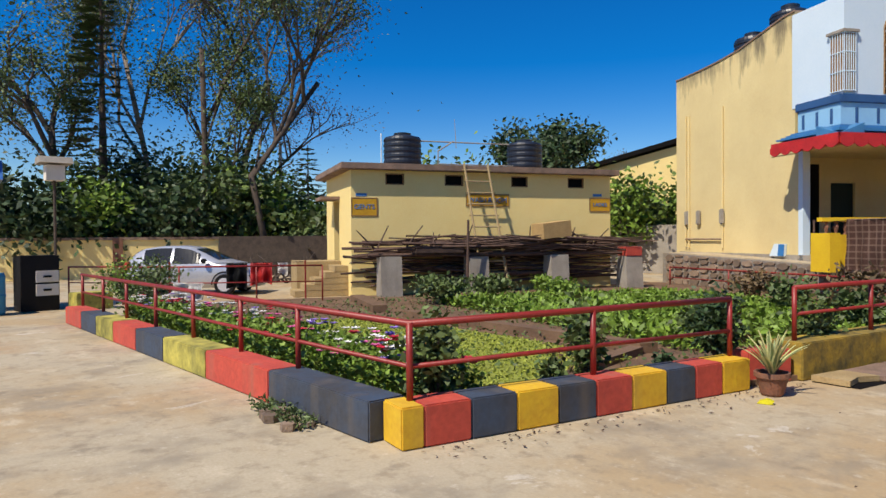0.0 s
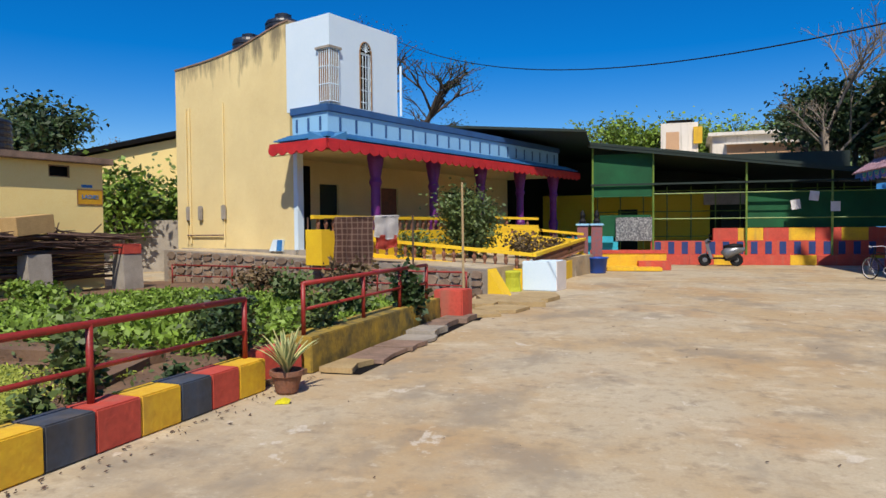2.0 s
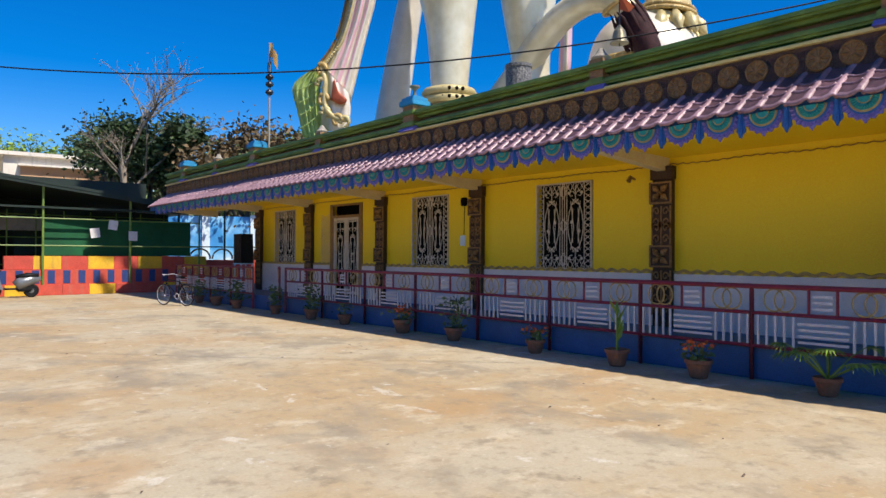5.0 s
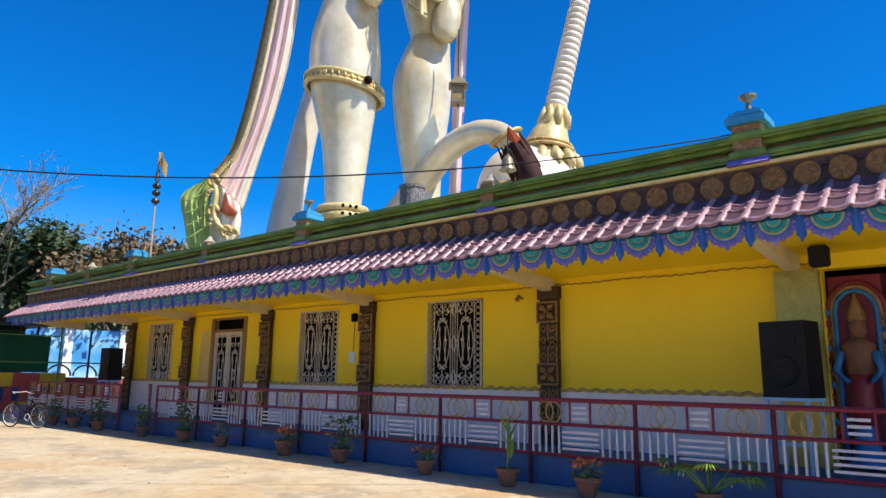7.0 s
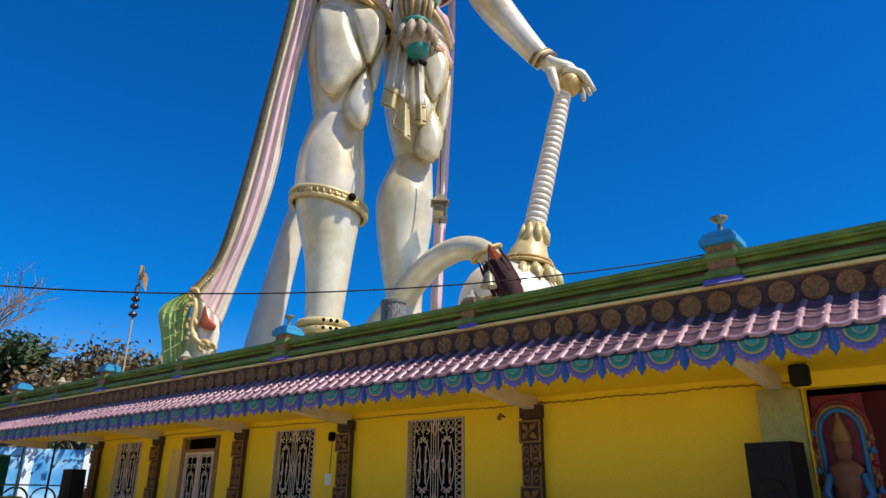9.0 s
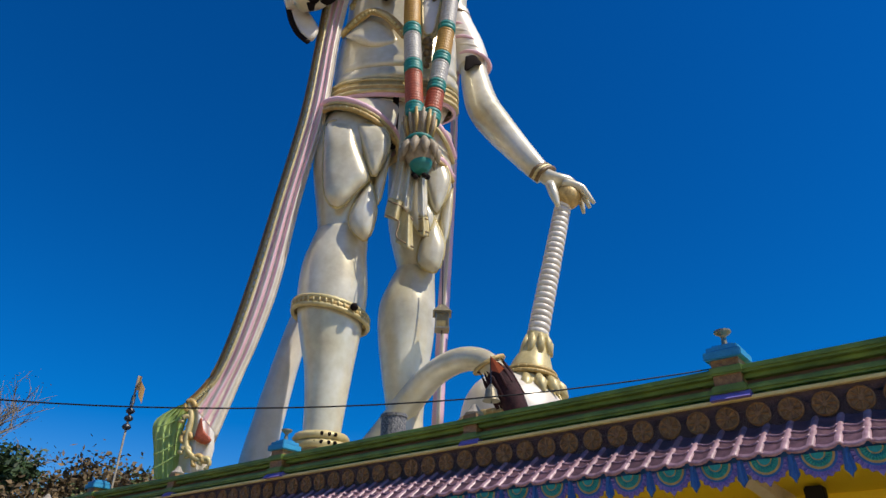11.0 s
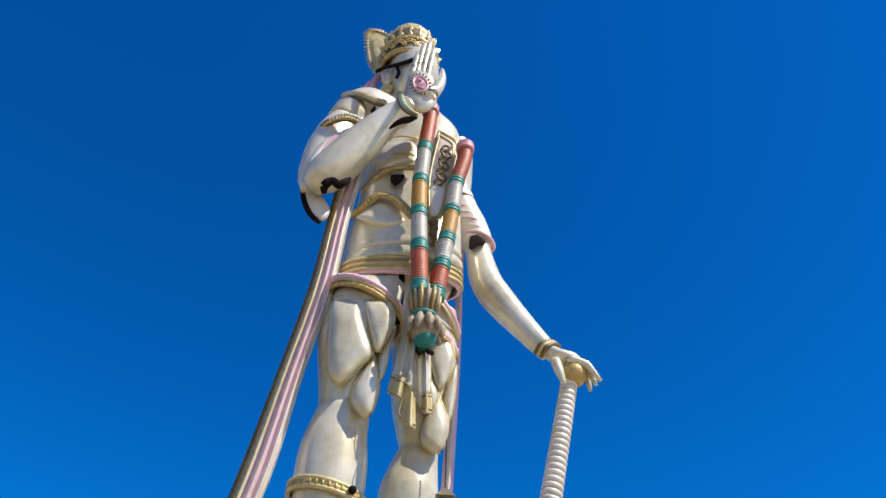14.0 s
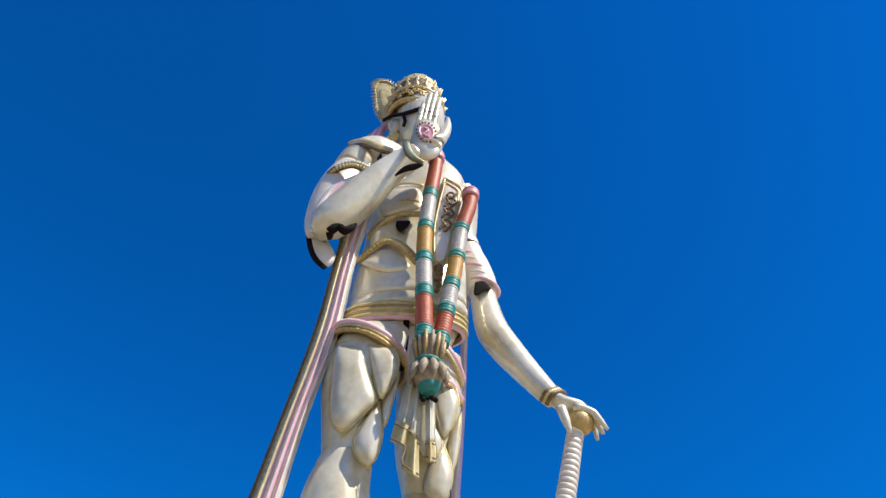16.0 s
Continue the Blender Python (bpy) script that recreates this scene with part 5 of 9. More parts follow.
pipe_rail("garden_railing", [(-14.6, 2.1), (-3.93, 2.5), (-3.36, 6.3)], 0.94, 0.60, 0.30, [(-3.93, 2.5), (-5.75, 2.43), (-7.1, 2.38), (-8.6, 2.33), (-10.1, 2.27), (-11.6, 2.22), (-13.0, 2.16), (-14.5, 2.1), (-3.65, 4.4), (-3.36, 6.3)], "dark red pipe railing on the garden kerb")
pipe_rail("garden_railing", [(-3.14, 7.3), (-2.6, 11.4)], 1.02, 0.72, 0.40, [(-3.14, 7.3), (-2.93, 8.9), (-2.76, 10.2), (-2.6, 11.4)], "dark red pipe railing along the mossy kerb")
pipe_rail("garden_railing", [(-12.2, 18.6), (-2.6, 15.6)], 0.62, 0.3, 0.05, [(-12.2, 18.6), (-9.8, 17.85), (-7.4, 17.1), (-5.0, 16.35), (-2.6, 15.6)], "thin red railing below the stone wall", r=0.024)
pipe_rail("garden_railing", [(-19.0, 2.6), (-16.6, 4.6), (-14.9, 7.6)], 0.95, 0.55, 0.0, [(-19.0, 2.6), (-17.8, 3.6), (-16.6, 4.6), (-15.7, 6.2), (-14.9, 7.6)], "thin red railing beside the parked car", r=0.022)

# ---- washroom block ----
WASH = pose(-15.9, 9.04, 0, rz=-18.8)
wash = thing("washroom_block", WASH, "low yellow washroom building with a flat stained roof", "building")
vents = [(0.98, 1.54), (2.75, 3.33), (4.86, 5.42), (6.78, 7.36)]
part("wall", wall_with_holes(-0.2, 0, 0, 8.3, 0, 3.52, [(a, b, 3.12, 3.44) for a, b in vents]), M["wash"], wash)
bm = B((-3.9, -2.6, 0, 0.2, 0, 3.52), (-1.75, -0.2, 0, 0.2, 0, 3.52), (-2.6, -1.75, 0, 0.2, 2.75, 3.52), (-2.6, -1.75, 0, 0.2, 0, 0.75))
part("wall", bm, M["wash"], wash)
part("wall", B((-3.9, -0.2, 8.1, 8.3, 0, 3.52), (-3.9, -3.7, 0.2, 8.1, 0, 3.52)), M["wash"], wash)
# near-black sheets put in for the unlit washroom interior
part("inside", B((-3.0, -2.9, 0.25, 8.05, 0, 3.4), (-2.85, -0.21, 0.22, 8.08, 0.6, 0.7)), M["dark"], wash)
part("roof", B((-4.2, 0.25, -0.32, 8.5, 3.52, 3.70), bevel=0.02), M["roof_edge"], wash, "stained projecting roof slab")
part("door_canopy", B((-2.75, -1.6, -0.55, 0.0, 2.78, 2.87)), M["roof_edge"], wash)
for a, b in vents:
    v = part("vent_window", B((-0.06, -0.02, a, a + 0.04, 3.12, 3.44), (-0.06, -0.02, b - 0.04, b, 3.12, 3.44), (-0.06, -0.02, a, b, 3.12, 3.15), (-0.06, -0.02, a, b, 3.41, 3.44)), M["bronze"], wash)
    # near-black sheet paints the darkness behind the vent
    part("pane", B((-0.12, -0.10, a, b, 3.12, 3.44)), M["dark"], v)
# painted sign panels: yellow boards with blue letters
def letters(text, size, m, parent, mat, name="lettering", depth=0.006):
    cu = bpy.data.curves.new(name, "FONT")
    cu.body, cu.size, cu.extrude, cu.align_x, cu.align_y = text, size, depth, "CENTER", "CENTER"
    ob = new(name, cu)
    dg = bpy.context.evaluated_depsgraph_get()
    me = bpy.data.meshes.new_from_object(ob.evaluated_get(dg))
    bpy.data.objects.remove(ob)
    me.materials.clear()
    me.materials.append(mat)
    return shared(name, me, parent, m)


FACE = Matrix(((0, 0, 1, 0), (1, 0, 0, 0), (0, 1, 0, 0), (0, 0, 0, 1)))   # text that runs along y and faces +x
M["sign_blue"] = material("sign_blue_paint", (0.03, 0.20, 0.50), (0.02, 0.15, 0.40), scale=9, rough=0.7)
M["sign_yellow"] = material("sign_yellow_paint", (0.66, 0.36, 0.015), (0.52, 0.27, 0.012), scale=5, rough=0.7)
for a, b, z0, z1, text, size in ((0.03, 0.72, 2.26, 2.72, "GENTS", 0.24), (3.43, 4.76, 2.56, 2.87, "WASH ROOM", 0.25), (7.57, 8.27, 2.42, 2.80, "LADIES", 0.2)):
    sg = part("sign_panel", B((0.002, 0.012, a, b, z0, z1)), M["sign_yellow"], wash, "yellow painted sign panel")
    part("border", B((0.003, 0.018, a - 0.03, b + 0.03, z1, z1 + 0.03), (0.003, 0.018, a - 0.03, b + 0.03, z0 - 0.03, z0), (0.003, 0.018, a - 0.03, a, z0, z1), (0.003, 0.018, b, b + 0.03, z0, z1)), M["bronze"], sg)
    letters(text, size * 0.8, pose(0.016, (a + b) / 2, (z0 + z1) / 2) @ FACE, sg, M["sign_blue"])
    if text != "WASH ROOM":
        part("painted_mark", B((0.002, 0.01, a + 0.1, a + 0.42, z1 + 0.07, z1 + 0.15), bevel=0.003), M["sign_blue"], wash, "small blue painted arrow bar")
# outside steps to the raised door
steps = thing("stair", WASH, "worn yellowish concrete steps up to the washroom door", "stairs")
for k in range(5):
    part("step", B((-1.5, -0.45, -1.5 + 0.28 * k, 0.0, 0.17 * k, 0.17 * (k + 1)), bevel=0.01), M["sandstone"], steps)
part("landing", B((-2.9, -1.5, -1.3, 0.0, 0, 0.95), bevel=0.01), M["sandstone"], steps)


# roof tanks with ribs
def water_tank(m, r, h, label):
    t = thing("water_tank", m, label, "water tank", group="roof water tanks")
    prof = [(r * 0.9, 0), (r, 0.04)]
    z = 0.1
    while z < h * 0.8:
        prof += [(r, z), (r * 0.965, z + 0.03), (r * 0.965, z + 0.07), (r, z + 0.1)]
        z += 0.17
    prof += [(r, h * 0.82), (r * 0.93, h * 0.88), (r * 0.45, h * 0.95)]
    part("body", lathe(prof, seg=28), M["tank"], t, smooth=False)
    part("lid", lathe([(r * 0.45, h * 0.94), (r * 0.46, h * 1.0), (r * 0.3, h * 1.02)], seg=20), M["tank"], t)
    return t


water_tank(WASH @ pose(-1.6, 1.95, 3.70), 0.58, 1.12, "ribbed black water tank on the washroom roof")
water_tank(WASH @ pose(-1.6, 6.1, 3.70), 0.58, 1.08, "ribbed black water tank on the washroom roof")
pp = thing("roof_pipe", WASH, "thin water pipes between the roof tanks", "pipe")
part("pipe", tube([(-1.6, 2.4, 4.62), (-1.6, 5.6, 4.62)], 0.022, seg=6), M["concrete"], pp)
part("pipe", tube([(-1.0, 2.9, 3.70), (-1.0, 2.9, 4.25), (-1.3, 3.5, 4.6)], 0.022, seg=6), M["concrete"], pp)
part("pipe", tube([(-1.0, 2.9, 3.86), (-1.0, 5.4, 3.86)], 0.018, seg=6), M["concrete"], pp)
part("pipe", tube([(-1.6, 1.28, 3.70), (-1.6, 1.28, 4.8)], 0.02, seg=6), M["white"], pp)
part("aerial", tube([(-1.3, 3.6, 4.4), (-1.3, 3.55, 5.3)], [0.012, 0.006], seg=5), M["concrete"], pp)
# bamboo ladder
lad = thing("ladder", WASH, "pale bamboo ladder leaning on the washroom roof", "ladder")
M["bamboo"] = material("bamboo", (0.46, 0.34, 0.17), (0.34, 0.24, 0.12), scale=5, rough=0.7)
l0, l1, r0, r1 = Vector((0.95, 3.55, 0.1)), Vector((0.28, 3.25, 3.74)), Vector((0.95, 4.35, 0.1)), Vector((0.28, 3.98, 3.74))
part("rail", tube([l0, l1], 0.035, seg=7), M["bamboo"], lad)
part("rail", tube([r0, r1], 0.035, seg=7), M["bamboo"], lad)
for k in range(11):
    t = 0.05 + 0.09 * k
    part("rung", tube([l0.lerp(l1, t) - Vector((0, 0.08, 0)), r0.lerp(r1, t) + Vector((0, 0.08, 0))], 0.024, seg=6), M["bamboo"], lad)

# ---- stack of branches on concrete legs in front of the washroom ----
PILE = pose(-14.85, 9.6, 0, rz=-18.8)
for k, (y, top) in enumerate(((0, 1.12), (2.53, 1.08), (5.06, 1.1), (7.6, 1.02))):
    p = thing("concrete_post", PILE @ pose(0, y, 0), "tapered grey concrete pier carrying stacked branches" if k < 3 else "concrete pier with a red painted top", "post", group="piers of the branch stack")
    part("pier", prism([(-0.3, 0), (0.3, 0), (0.22, top), (-0.22, top)], -0.3, 0.28), M["concrete"], p)
    if k == 3:
        part("cap", B((-0.24, 0.24, -0.3, 0.28, top, top + 0.28), bevel=0.02), M["kerb_red"], p, "red painted cap")
pile = thing("branch_stack", PILE, "long stack of dry brown branches laid across concrete piers", "firewood")
part("bearer", tube([(0.0, -0.6, 1.16), (0.0, 8.0, 1.12)], 0.06, seg=6), M["stick"], pile)
part("bearer", tube([(-0.7, -0.4, 1.14), (-0.7, 8.0, 1.12)], 0.06, seg=6), M["stick"], pile)
rng = random.Random(5)
for k in range(230):
    y0 = rng.uniform(-1.2, 5.6)
    ln = rng.uniform(1.4, 3.6)
    low = rng.random() < 0.38
    z = rng.uniform(0.35, 1.05) if low else rng.uniform(1.14, 1.62)
    x = rng.uniform(-0.75, -0.25) if low else rng.uniform(-0.75, 0.3)
    y1 = min(y0 + ln, 8.4)
    mid = ((y0 + y1) / 2, z + rng.uniform(-0.06, 0.06))
    rr = rng.uniform(0.014, 0.04)
    part("branch", tube([(x, y0, z + rng.uniform(-0.12, 0.12)), (x + rng.uniform(-0.1, 0.1), mid[0], mid[1]), (x + rng.uniform(-0.15, 0.15), y1, z + rng.uniform(-0.12, 0.12))], [rr, rr * 0.9, rr * 0.5], seg=5), M["stick"], pile)
for k in range(14):
    y0 = rng.uniform(-0.6, 7.6)
    part("branch", tube([(rng.uniform(-0.3, 0.3), y0, 1.3), (rng.uniform(-0.3, 0.4), y0 + rng.uniform(-0.7, 0.7), rng.uniform(1.7, 2.0))], [0.03, 0.015], seg=5), M["stick"], pile)
part("slab_lump", B((-0.5, 0.3, 0.6, 2.1, 1.15, 1.38), bevel=0.06), M["stick"], pile)
bx = thing("carton", PILE @ pose(0.05, 4.9, 1.6, 6, 0, 8), "brown cardboard carton lying on the branches", "carton")
M["card"] = material("cardboard", (0.50, 0.33, 0.14), (0.42, 0.27, 0.11), scale=4, rough=0.8)
part("box", B((-0.3, 0.3, -0.5, 0.5, 0, 0.45), bevel=0.01), M["card"], bx)
stake = thing("stake", PILE @ pose(0.5, 2.05, 0.05), "upright weathered wooden stake in the garden", "stake")
part("stake", tube([(0, 0, 0), (0.02, 0.03, 2.05)], [0.045, 0.035], seg=6), M["stick"], stake)

# ---- blue-trimmed building on its platform ----
BLUE = pose(-7.06, 18.43, 0, rz=-25)
FL = 1.05
blue = thing("veranda_building", BLUE, "cream building with a white tower, blue parapet and red eave", "building")
LEN = 14.4
# high side wall with a swept top
top = [(-1.76, 7.95), (-2.2, 7.92), (-3.0, 7.75), (-4.2, 7.5), (-5.2, 7.4), (-6.2, 7.34), (-7.75, 7.3)]
part("side_wall", prism([(-1.6, 0.6), (-1.6, 3.95), (-1.76, 3.95)] + top + [(-7.75, 0.6)], 0.12, 0.36), M["tall"], blue, "stained cream side wall with a swept top")
part("wall_top", prism(top + [(x, z + 0.05) for x, z in top[::-1]], 0.09, 0.39), M["roof_edge"], blue, "dark weathered wall top")
part("stair_head", B((-7.5, -1.9, 0.37, 3.0, 4.9, 6.8)), M["tall"], blue)
part("back_wall", B((-7.75, -7.5, 0.36, LEN, 0.6, 5.6)), M["tall"], blue)
part("front_wall", wall_with_holes(-2.9, -2.7, 0.36, LEN, FL, 5.0, [(2.2, 3.1, FL, 3.2), (5.3, 6.3, FL, 3.2), (9.3, 10.3, FL, 3.2)]), M["tall"], blue)
for a, b, mm in ((2.2, 3.1, "dark_green"), (5.3, 6.3, "terracotta"), (9.3, 10.3, "dark")):
    part("door", B((-2.85, -2.8, a, b, FL, 3.2)), M[mm], blue)
part("corner_pier", B((-1.6, -1.43, 0.1, 0.34, FL - 0.3, 4.0)), M["white"], blue)
# dark panel laid on the front wall for the recess's shade
part("side_doorway", B((-2.69, -2.66, 0.4, 1.75, FL, 3.75)), M["dark"], blue, "near-black panel painting the shade of the veranda recess")
part("veranda_floor", B((-7.5, 0.1, 0.1, LEN, 0.5, FL)), M["concrete"], blue)
part("ceiling", B((-2.7, 0.0, 0.1, LEN, 3.95, 4.1)), M["tall"], blue)
part("roof_slab", B((-7.5, -0.3, 0.3, LEN, 4.95, 5.1)), M["concrete"], blue)
part("parapet", B((-1.5, 0.0, 0.0, LEN, 4.38, 5.05)), M["sky_blue"], blue, "light blue parapet with slots")
part("parapet_cap", B((-1.55, 0.06, -0.06, LEN + 0.05, 5.05, 5.27), bevel=0.02), M["navy"], blue, "dark blue parapet cap")
n = 21
slot = mesh_of("slot", B((-0.004, 0.012, -0.045, 0.045, -0.2, 0.2), bevel=0.003), M["navy"])
for k in range(n):
    shared("slot", slot, blue, pose(0, 0.5 + k * (LEN - 0.9) / (n - 1), 4.73))
for k in range(3):
    shared("slot", slot, blue, pose(-0.3 - 0.5 * k, 0.0, 4.73, rz=-90))
# red eave with blue ridged tiles above it
part("eave_tiles", prism([(0.0, 4.4), (0.75, 4.12), (0.75, 4.05), (0.0, 4.05)], -0.75, LEN + 0.6), M["tile_blue"], blue, "ridged blue eave roof")
for k in range(4):
    e0 = 0.16 * k + 0.2
    part("course", B((e0 - 0.17, e0, -e0, LEN + 0.62, 4.40 - 0.062 * k, 4.44 - 0.062 * k)), M["tile_blue"], blue)
    part("course", B((-1.55, e0 - 0.17, -e0, -e0 + 0.17, 4.40 - 0.062 * k, 4.44 - 0.062 * k)), M["tile_blue"], blue)
part("eave_tiles", prism([(0.0, 4.4), (-0.75, 4.12), (-0.75, 4.05), (0.0, 4.05)], -1.5, 0.75, axis="x"), M["tile_blue"], blue)
part("eave_board", B((0.74, 0.80, -0.80, LEN + 0.62, 3.86, 4.14)), M["red"], blue, "red scalloped eave board")
part("eave_board", B((-1.6, 0.80, -0.80, -0.74, 3.86, 4.14)), M["red"], blue)
part("eave_soffit", B((-1.5, 0.74, -0.74, LEN + 0.6, 3.98, 4.03)), M["red"], blue)
sc = mesh_of("scallop", prism([(-0.2, 0.16), (0.2, 0.16), (0.2, 0.02), (0.1, -0.05), (0, -0.08), (-0.1, -0.05), (-0.2, 0.02)], 0, 0.035, axis="x"), M["red"])
for k in range(38):
    shared("scallop", sc, blue, pose(0.80, -0.58 + k * 0.41, 3.86))
for k in range(6):
    shared("scallop", sc, blue, pose(0.6 - k * 0.4, -0.80, 3.86, rz=-90))
M["purple"] = material("purple_paint", (0.16, 0.02, 0.20), (0.10, 0.012, 0.13), scale=5, rough=0.5)
for k in range(5):
    y = 1.9 + k * 2.95
    c = part("column", lathe([(0.2, FL), (0.2, FL + 0.15), (0.15, FL + 0.2), (0.19, FL + 0.7), (0.21, FL + 0.85), (0.15, FL + 1.0), (0.15, FL + 1.9), (0.2, FL + 2.05), (0.16, FL + 2.2), (0.26, 3.8), (0.26, 3.98)], seg=16, at=(0.1, y, 0)), M["purple"], blue, "purple turned veranda column")
# white tower
part("tower", wall_with_holes(-0.18, 0.0, 0.1, 3.1, 5.2, 7.78, [(1.35, 1.85, 5.3, 7.0)]), M["white"], blue, "pale blue-white tower")
part("tower", B((-1.85, -0.18, 0.1, 0.3, 5.2, 7.78), (-1.85, -0.18, 2.9, 3.1, 5.2, 7.78), (-1.85, -1.7, 0.3, 2.9, 5.2, 7.78), (-1.85, 0.0, 0.1, 3.1, 7.78, 7.86)), M["white"], blue)
# near-black sheets added so that the arch and tower inside stay dark
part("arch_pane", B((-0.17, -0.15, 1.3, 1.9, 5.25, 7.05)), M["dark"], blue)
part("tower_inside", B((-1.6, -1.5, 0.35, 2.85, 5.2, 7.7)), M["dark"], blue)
arch = [(1.35 + 0.25 - 0.25 * math.cos(math.pi * k / 10), 7.0 + 0.33 * math.sin(math.pi * k / 10)) for k in range(11)]
# flat near-black plate painting the shade in the arch head
part("arch_recess", prism(arch, 0.001, 0.012, axis="x"), M["dark"], blue)
gr = part("window_grille", tube([(0.02, y, z) for y, z in [(1.35, 5.3)] + arch + [(1.85, 5.3)]], 0.022, seg=6), M["bronze"], blue, "brown arched window grille")
for k in range(1, 4):
    part("bar", tube([(0.02, 1.35 + 0.125 * k, 5.3), (0.02, 1.35 + 0.125 * k, 7.0)], 0.012, seg=5), M["white"], gr)
for k in range(5):
    part("bar", tube([(0.02, 1.35, 5.5 + 0.36 * k), (0.02, 1.85, 5.5 + 0.36 * k)], 0.012, seg=5), M["white"], gr)
for k in range(1, 8):
    a = math.pi * k / 8
    part("bar", tube([(0.02, 1.6, 7.02), (0.02, 1.6 - 0.24 * math.cos(a), 7.02 + 0.3 * math.sin(a))], 0.009, seg=5), M["white"], gr)
# small caged window at the tower's corner
cg = part("corner_window", B((-0.42, 0.03, 0.07, 0.11, 5.35, 6.85), (0.0, 0.035, 0.1, 0.42, 5.35, 6.85)), M["bronze"], blue, "small caged corner window")
for k in range(6):
    part("bar", tube([(-0.40 + 0.085 * k, 0.045, 5.35), (-0.40 + 0.085 * k, 0.045, 6.85)], 0.012, seg=5), M["white"], cg)
    part("bar", tube([(0.06, 0.06 + 0.07 * k, 5.35), (0.06, 0.06 + 0.07 * k, 6.85)], 0.012, seg=5), M["white"], cg)
for z in (5.35, 5.85, 6.35, 6.85):
    part("bar", tube([(-0.42, 0.045, z), (0.06, 0.045, z), (0.06, 0.44, z)], 0.016, seg=5), M["white"], cg)
part("window_hood", B((-0.5, 0.1, 0.0, 0.5, 6.86, 6.93)), M["concrete"], blue)
part("downpipe", tube([(0.06, 3.2, 5.3), (0.06, 3.2, 6.9)], 0.04, seg=8), M["white"], blue)
for x in (-5.0, -6.9, -7.1):
    part("drainpipe", tube([(x, 0.08, 1.2), (x, 0.08, 5.9)], 0.035, seg=7), M["tall"], blue, "cream painted drainpipe")
part("drainpipe", tube([(-7.05, 0.05, 1.5), (-5.0, 0.05, 1.5)], 0.03, seg=6), M["roof_edge"], blue)
for x in (-7.0, -6.3, -5.0):
    part("meter_box", B((x - 0.1, x + 0.1, 0.0, 0.1, 2.0, 2.5), bevel=0.03), M["concrete"], blue)
water_tank(BLUE @ pose(-5.2, 1.4, 6.8), 0.6, 1.6, "ribbed black water tank on the cream building")
water_tank(BLUE @ pose(-3.7, 1.6, 6.8), 0.6, 2.05, "ribbed black water tank on the cream building")

# ---- stone retaining wall and platform ----
PLAT = pose(-2.2, 16.25, 0, rz=-17)
platform = thing("platform", PLAT, "rubble stone retaining wall with a bare earth terrace", "terrace", kind="structure")
part("terrace_top", prism([(-0.1, 0.66), (-11.5, 1.06), (-11.5, 0.0), (-0.1, 0.0)], 0.3, 9.5), M["ground"], platform)
part("wall_core", prism([(0.0, 0.64), (-11.5, 1.04), (-11.5, 0.0), (0.0, 0.0)], 0.05, 0.3), M["mortar"], platform)
rng = random.Random(9)
x = -0.1
while x > -11.3:
    w = rng.uniform(0.25, 0.5)
    hgt = 0.64 + 0.035 * (-x)
    z = 0.0
    while z < hgt - 0.08:
        h = min(rng.uniform(0.16, 0.3), hgt - z)
        cx, cz = x - w / 2, z + h / 2
        a = [(cx + (w / 2 - 0.02) * math.cos(t) * rng.uniform(0.85, 1.12), cz + (h / 2 - 0.012) * math.sin(t) * rng.uniform(0.85, 1.15)) for t in (2 * math.pi * k / 7 + 0.3 for k in range(7))]
        part("stone", prism(a, rng.uniform(-0.02, 0.02), 0.06), M["stone"], platform)
        z += h
    x -= w
part("end_wing", prism([(0.02, 0.66), (0.45, 0.0), (0.02, 0.0)], 0.0, 0.5), M["yellow"], platform, "yellow sloping end of the wall")

# ---- green shed with its striped wall to the north ----
SHED = pose(3.65, 31.0, 0, rz=-3)
low = thing("striped_wall", SHED, "red and yellow block wall with blue stripes", "wall", kind="structure")
cols = ["kerb_red", "kerb_yellow"]
x, k = 0.0, 0
while x < 9.6:
    w = 1.0
    part("block", B((x, x + w - 0.003, 0, 0.5, 0.0, 0.42), bevel=0.01), M[("kerb_red", "kerb_red", "kerb_yellow")[k % 3] if k else "kerb_red"], low)
    if x > 1.5:
        part("block", B((x, x + w - 0.003, 0.28, 0.6, 1.04, 1.58), bevel=0.01), M[cols[k % 2]], low)
    x += w
    k += 1
part("stripe_course", B((-0.6, 9.8, 0.15, 0.55, 0.42, 1.04)), M["kerb_red"], low)
M["stripe_blue"] = material("dark_blue_stripe_paint", (0.02, 0.05, 0.20), (0.015, 0.035, 0.14), scale=4, rough=0.6)
stripe = mesh_of("stripe", B((-0.13, 0.13, 0.138, 0.16, 0.47, 1.0)), M["stripe_blue"])
for k in range(18):
    shared("stripe", stripe, low, pose(-0.3 + k * 0.56, 0, 0))
shed = thing("green_shed", SHED, "open shed with green sheets, nets and pipe posts", "shed")
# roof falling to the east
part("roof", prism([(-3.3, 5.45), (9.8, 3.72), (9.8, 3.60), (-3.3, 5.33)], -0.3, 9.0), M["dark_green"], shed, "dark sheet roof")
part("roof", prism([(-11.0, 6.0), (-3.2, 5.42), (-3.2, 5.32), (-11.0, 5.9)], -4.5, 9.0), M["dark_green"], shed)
for x in (-3.1, -0.5, 3.3, 6.6, 9.6):
    h = 5.36 - (x + 3.3) * 0.132
    part("post", tube([(x, 0.1, 0), (x, 0.1, h)], 0.045, seg=8), M["green"], shed)
for z in (2.0, 3.1):
    part("cross_pipe", tube([(-0.5, 0.1, z), (9.6, 0.1, z)], 0.03, seg=6), M["green"], shed)
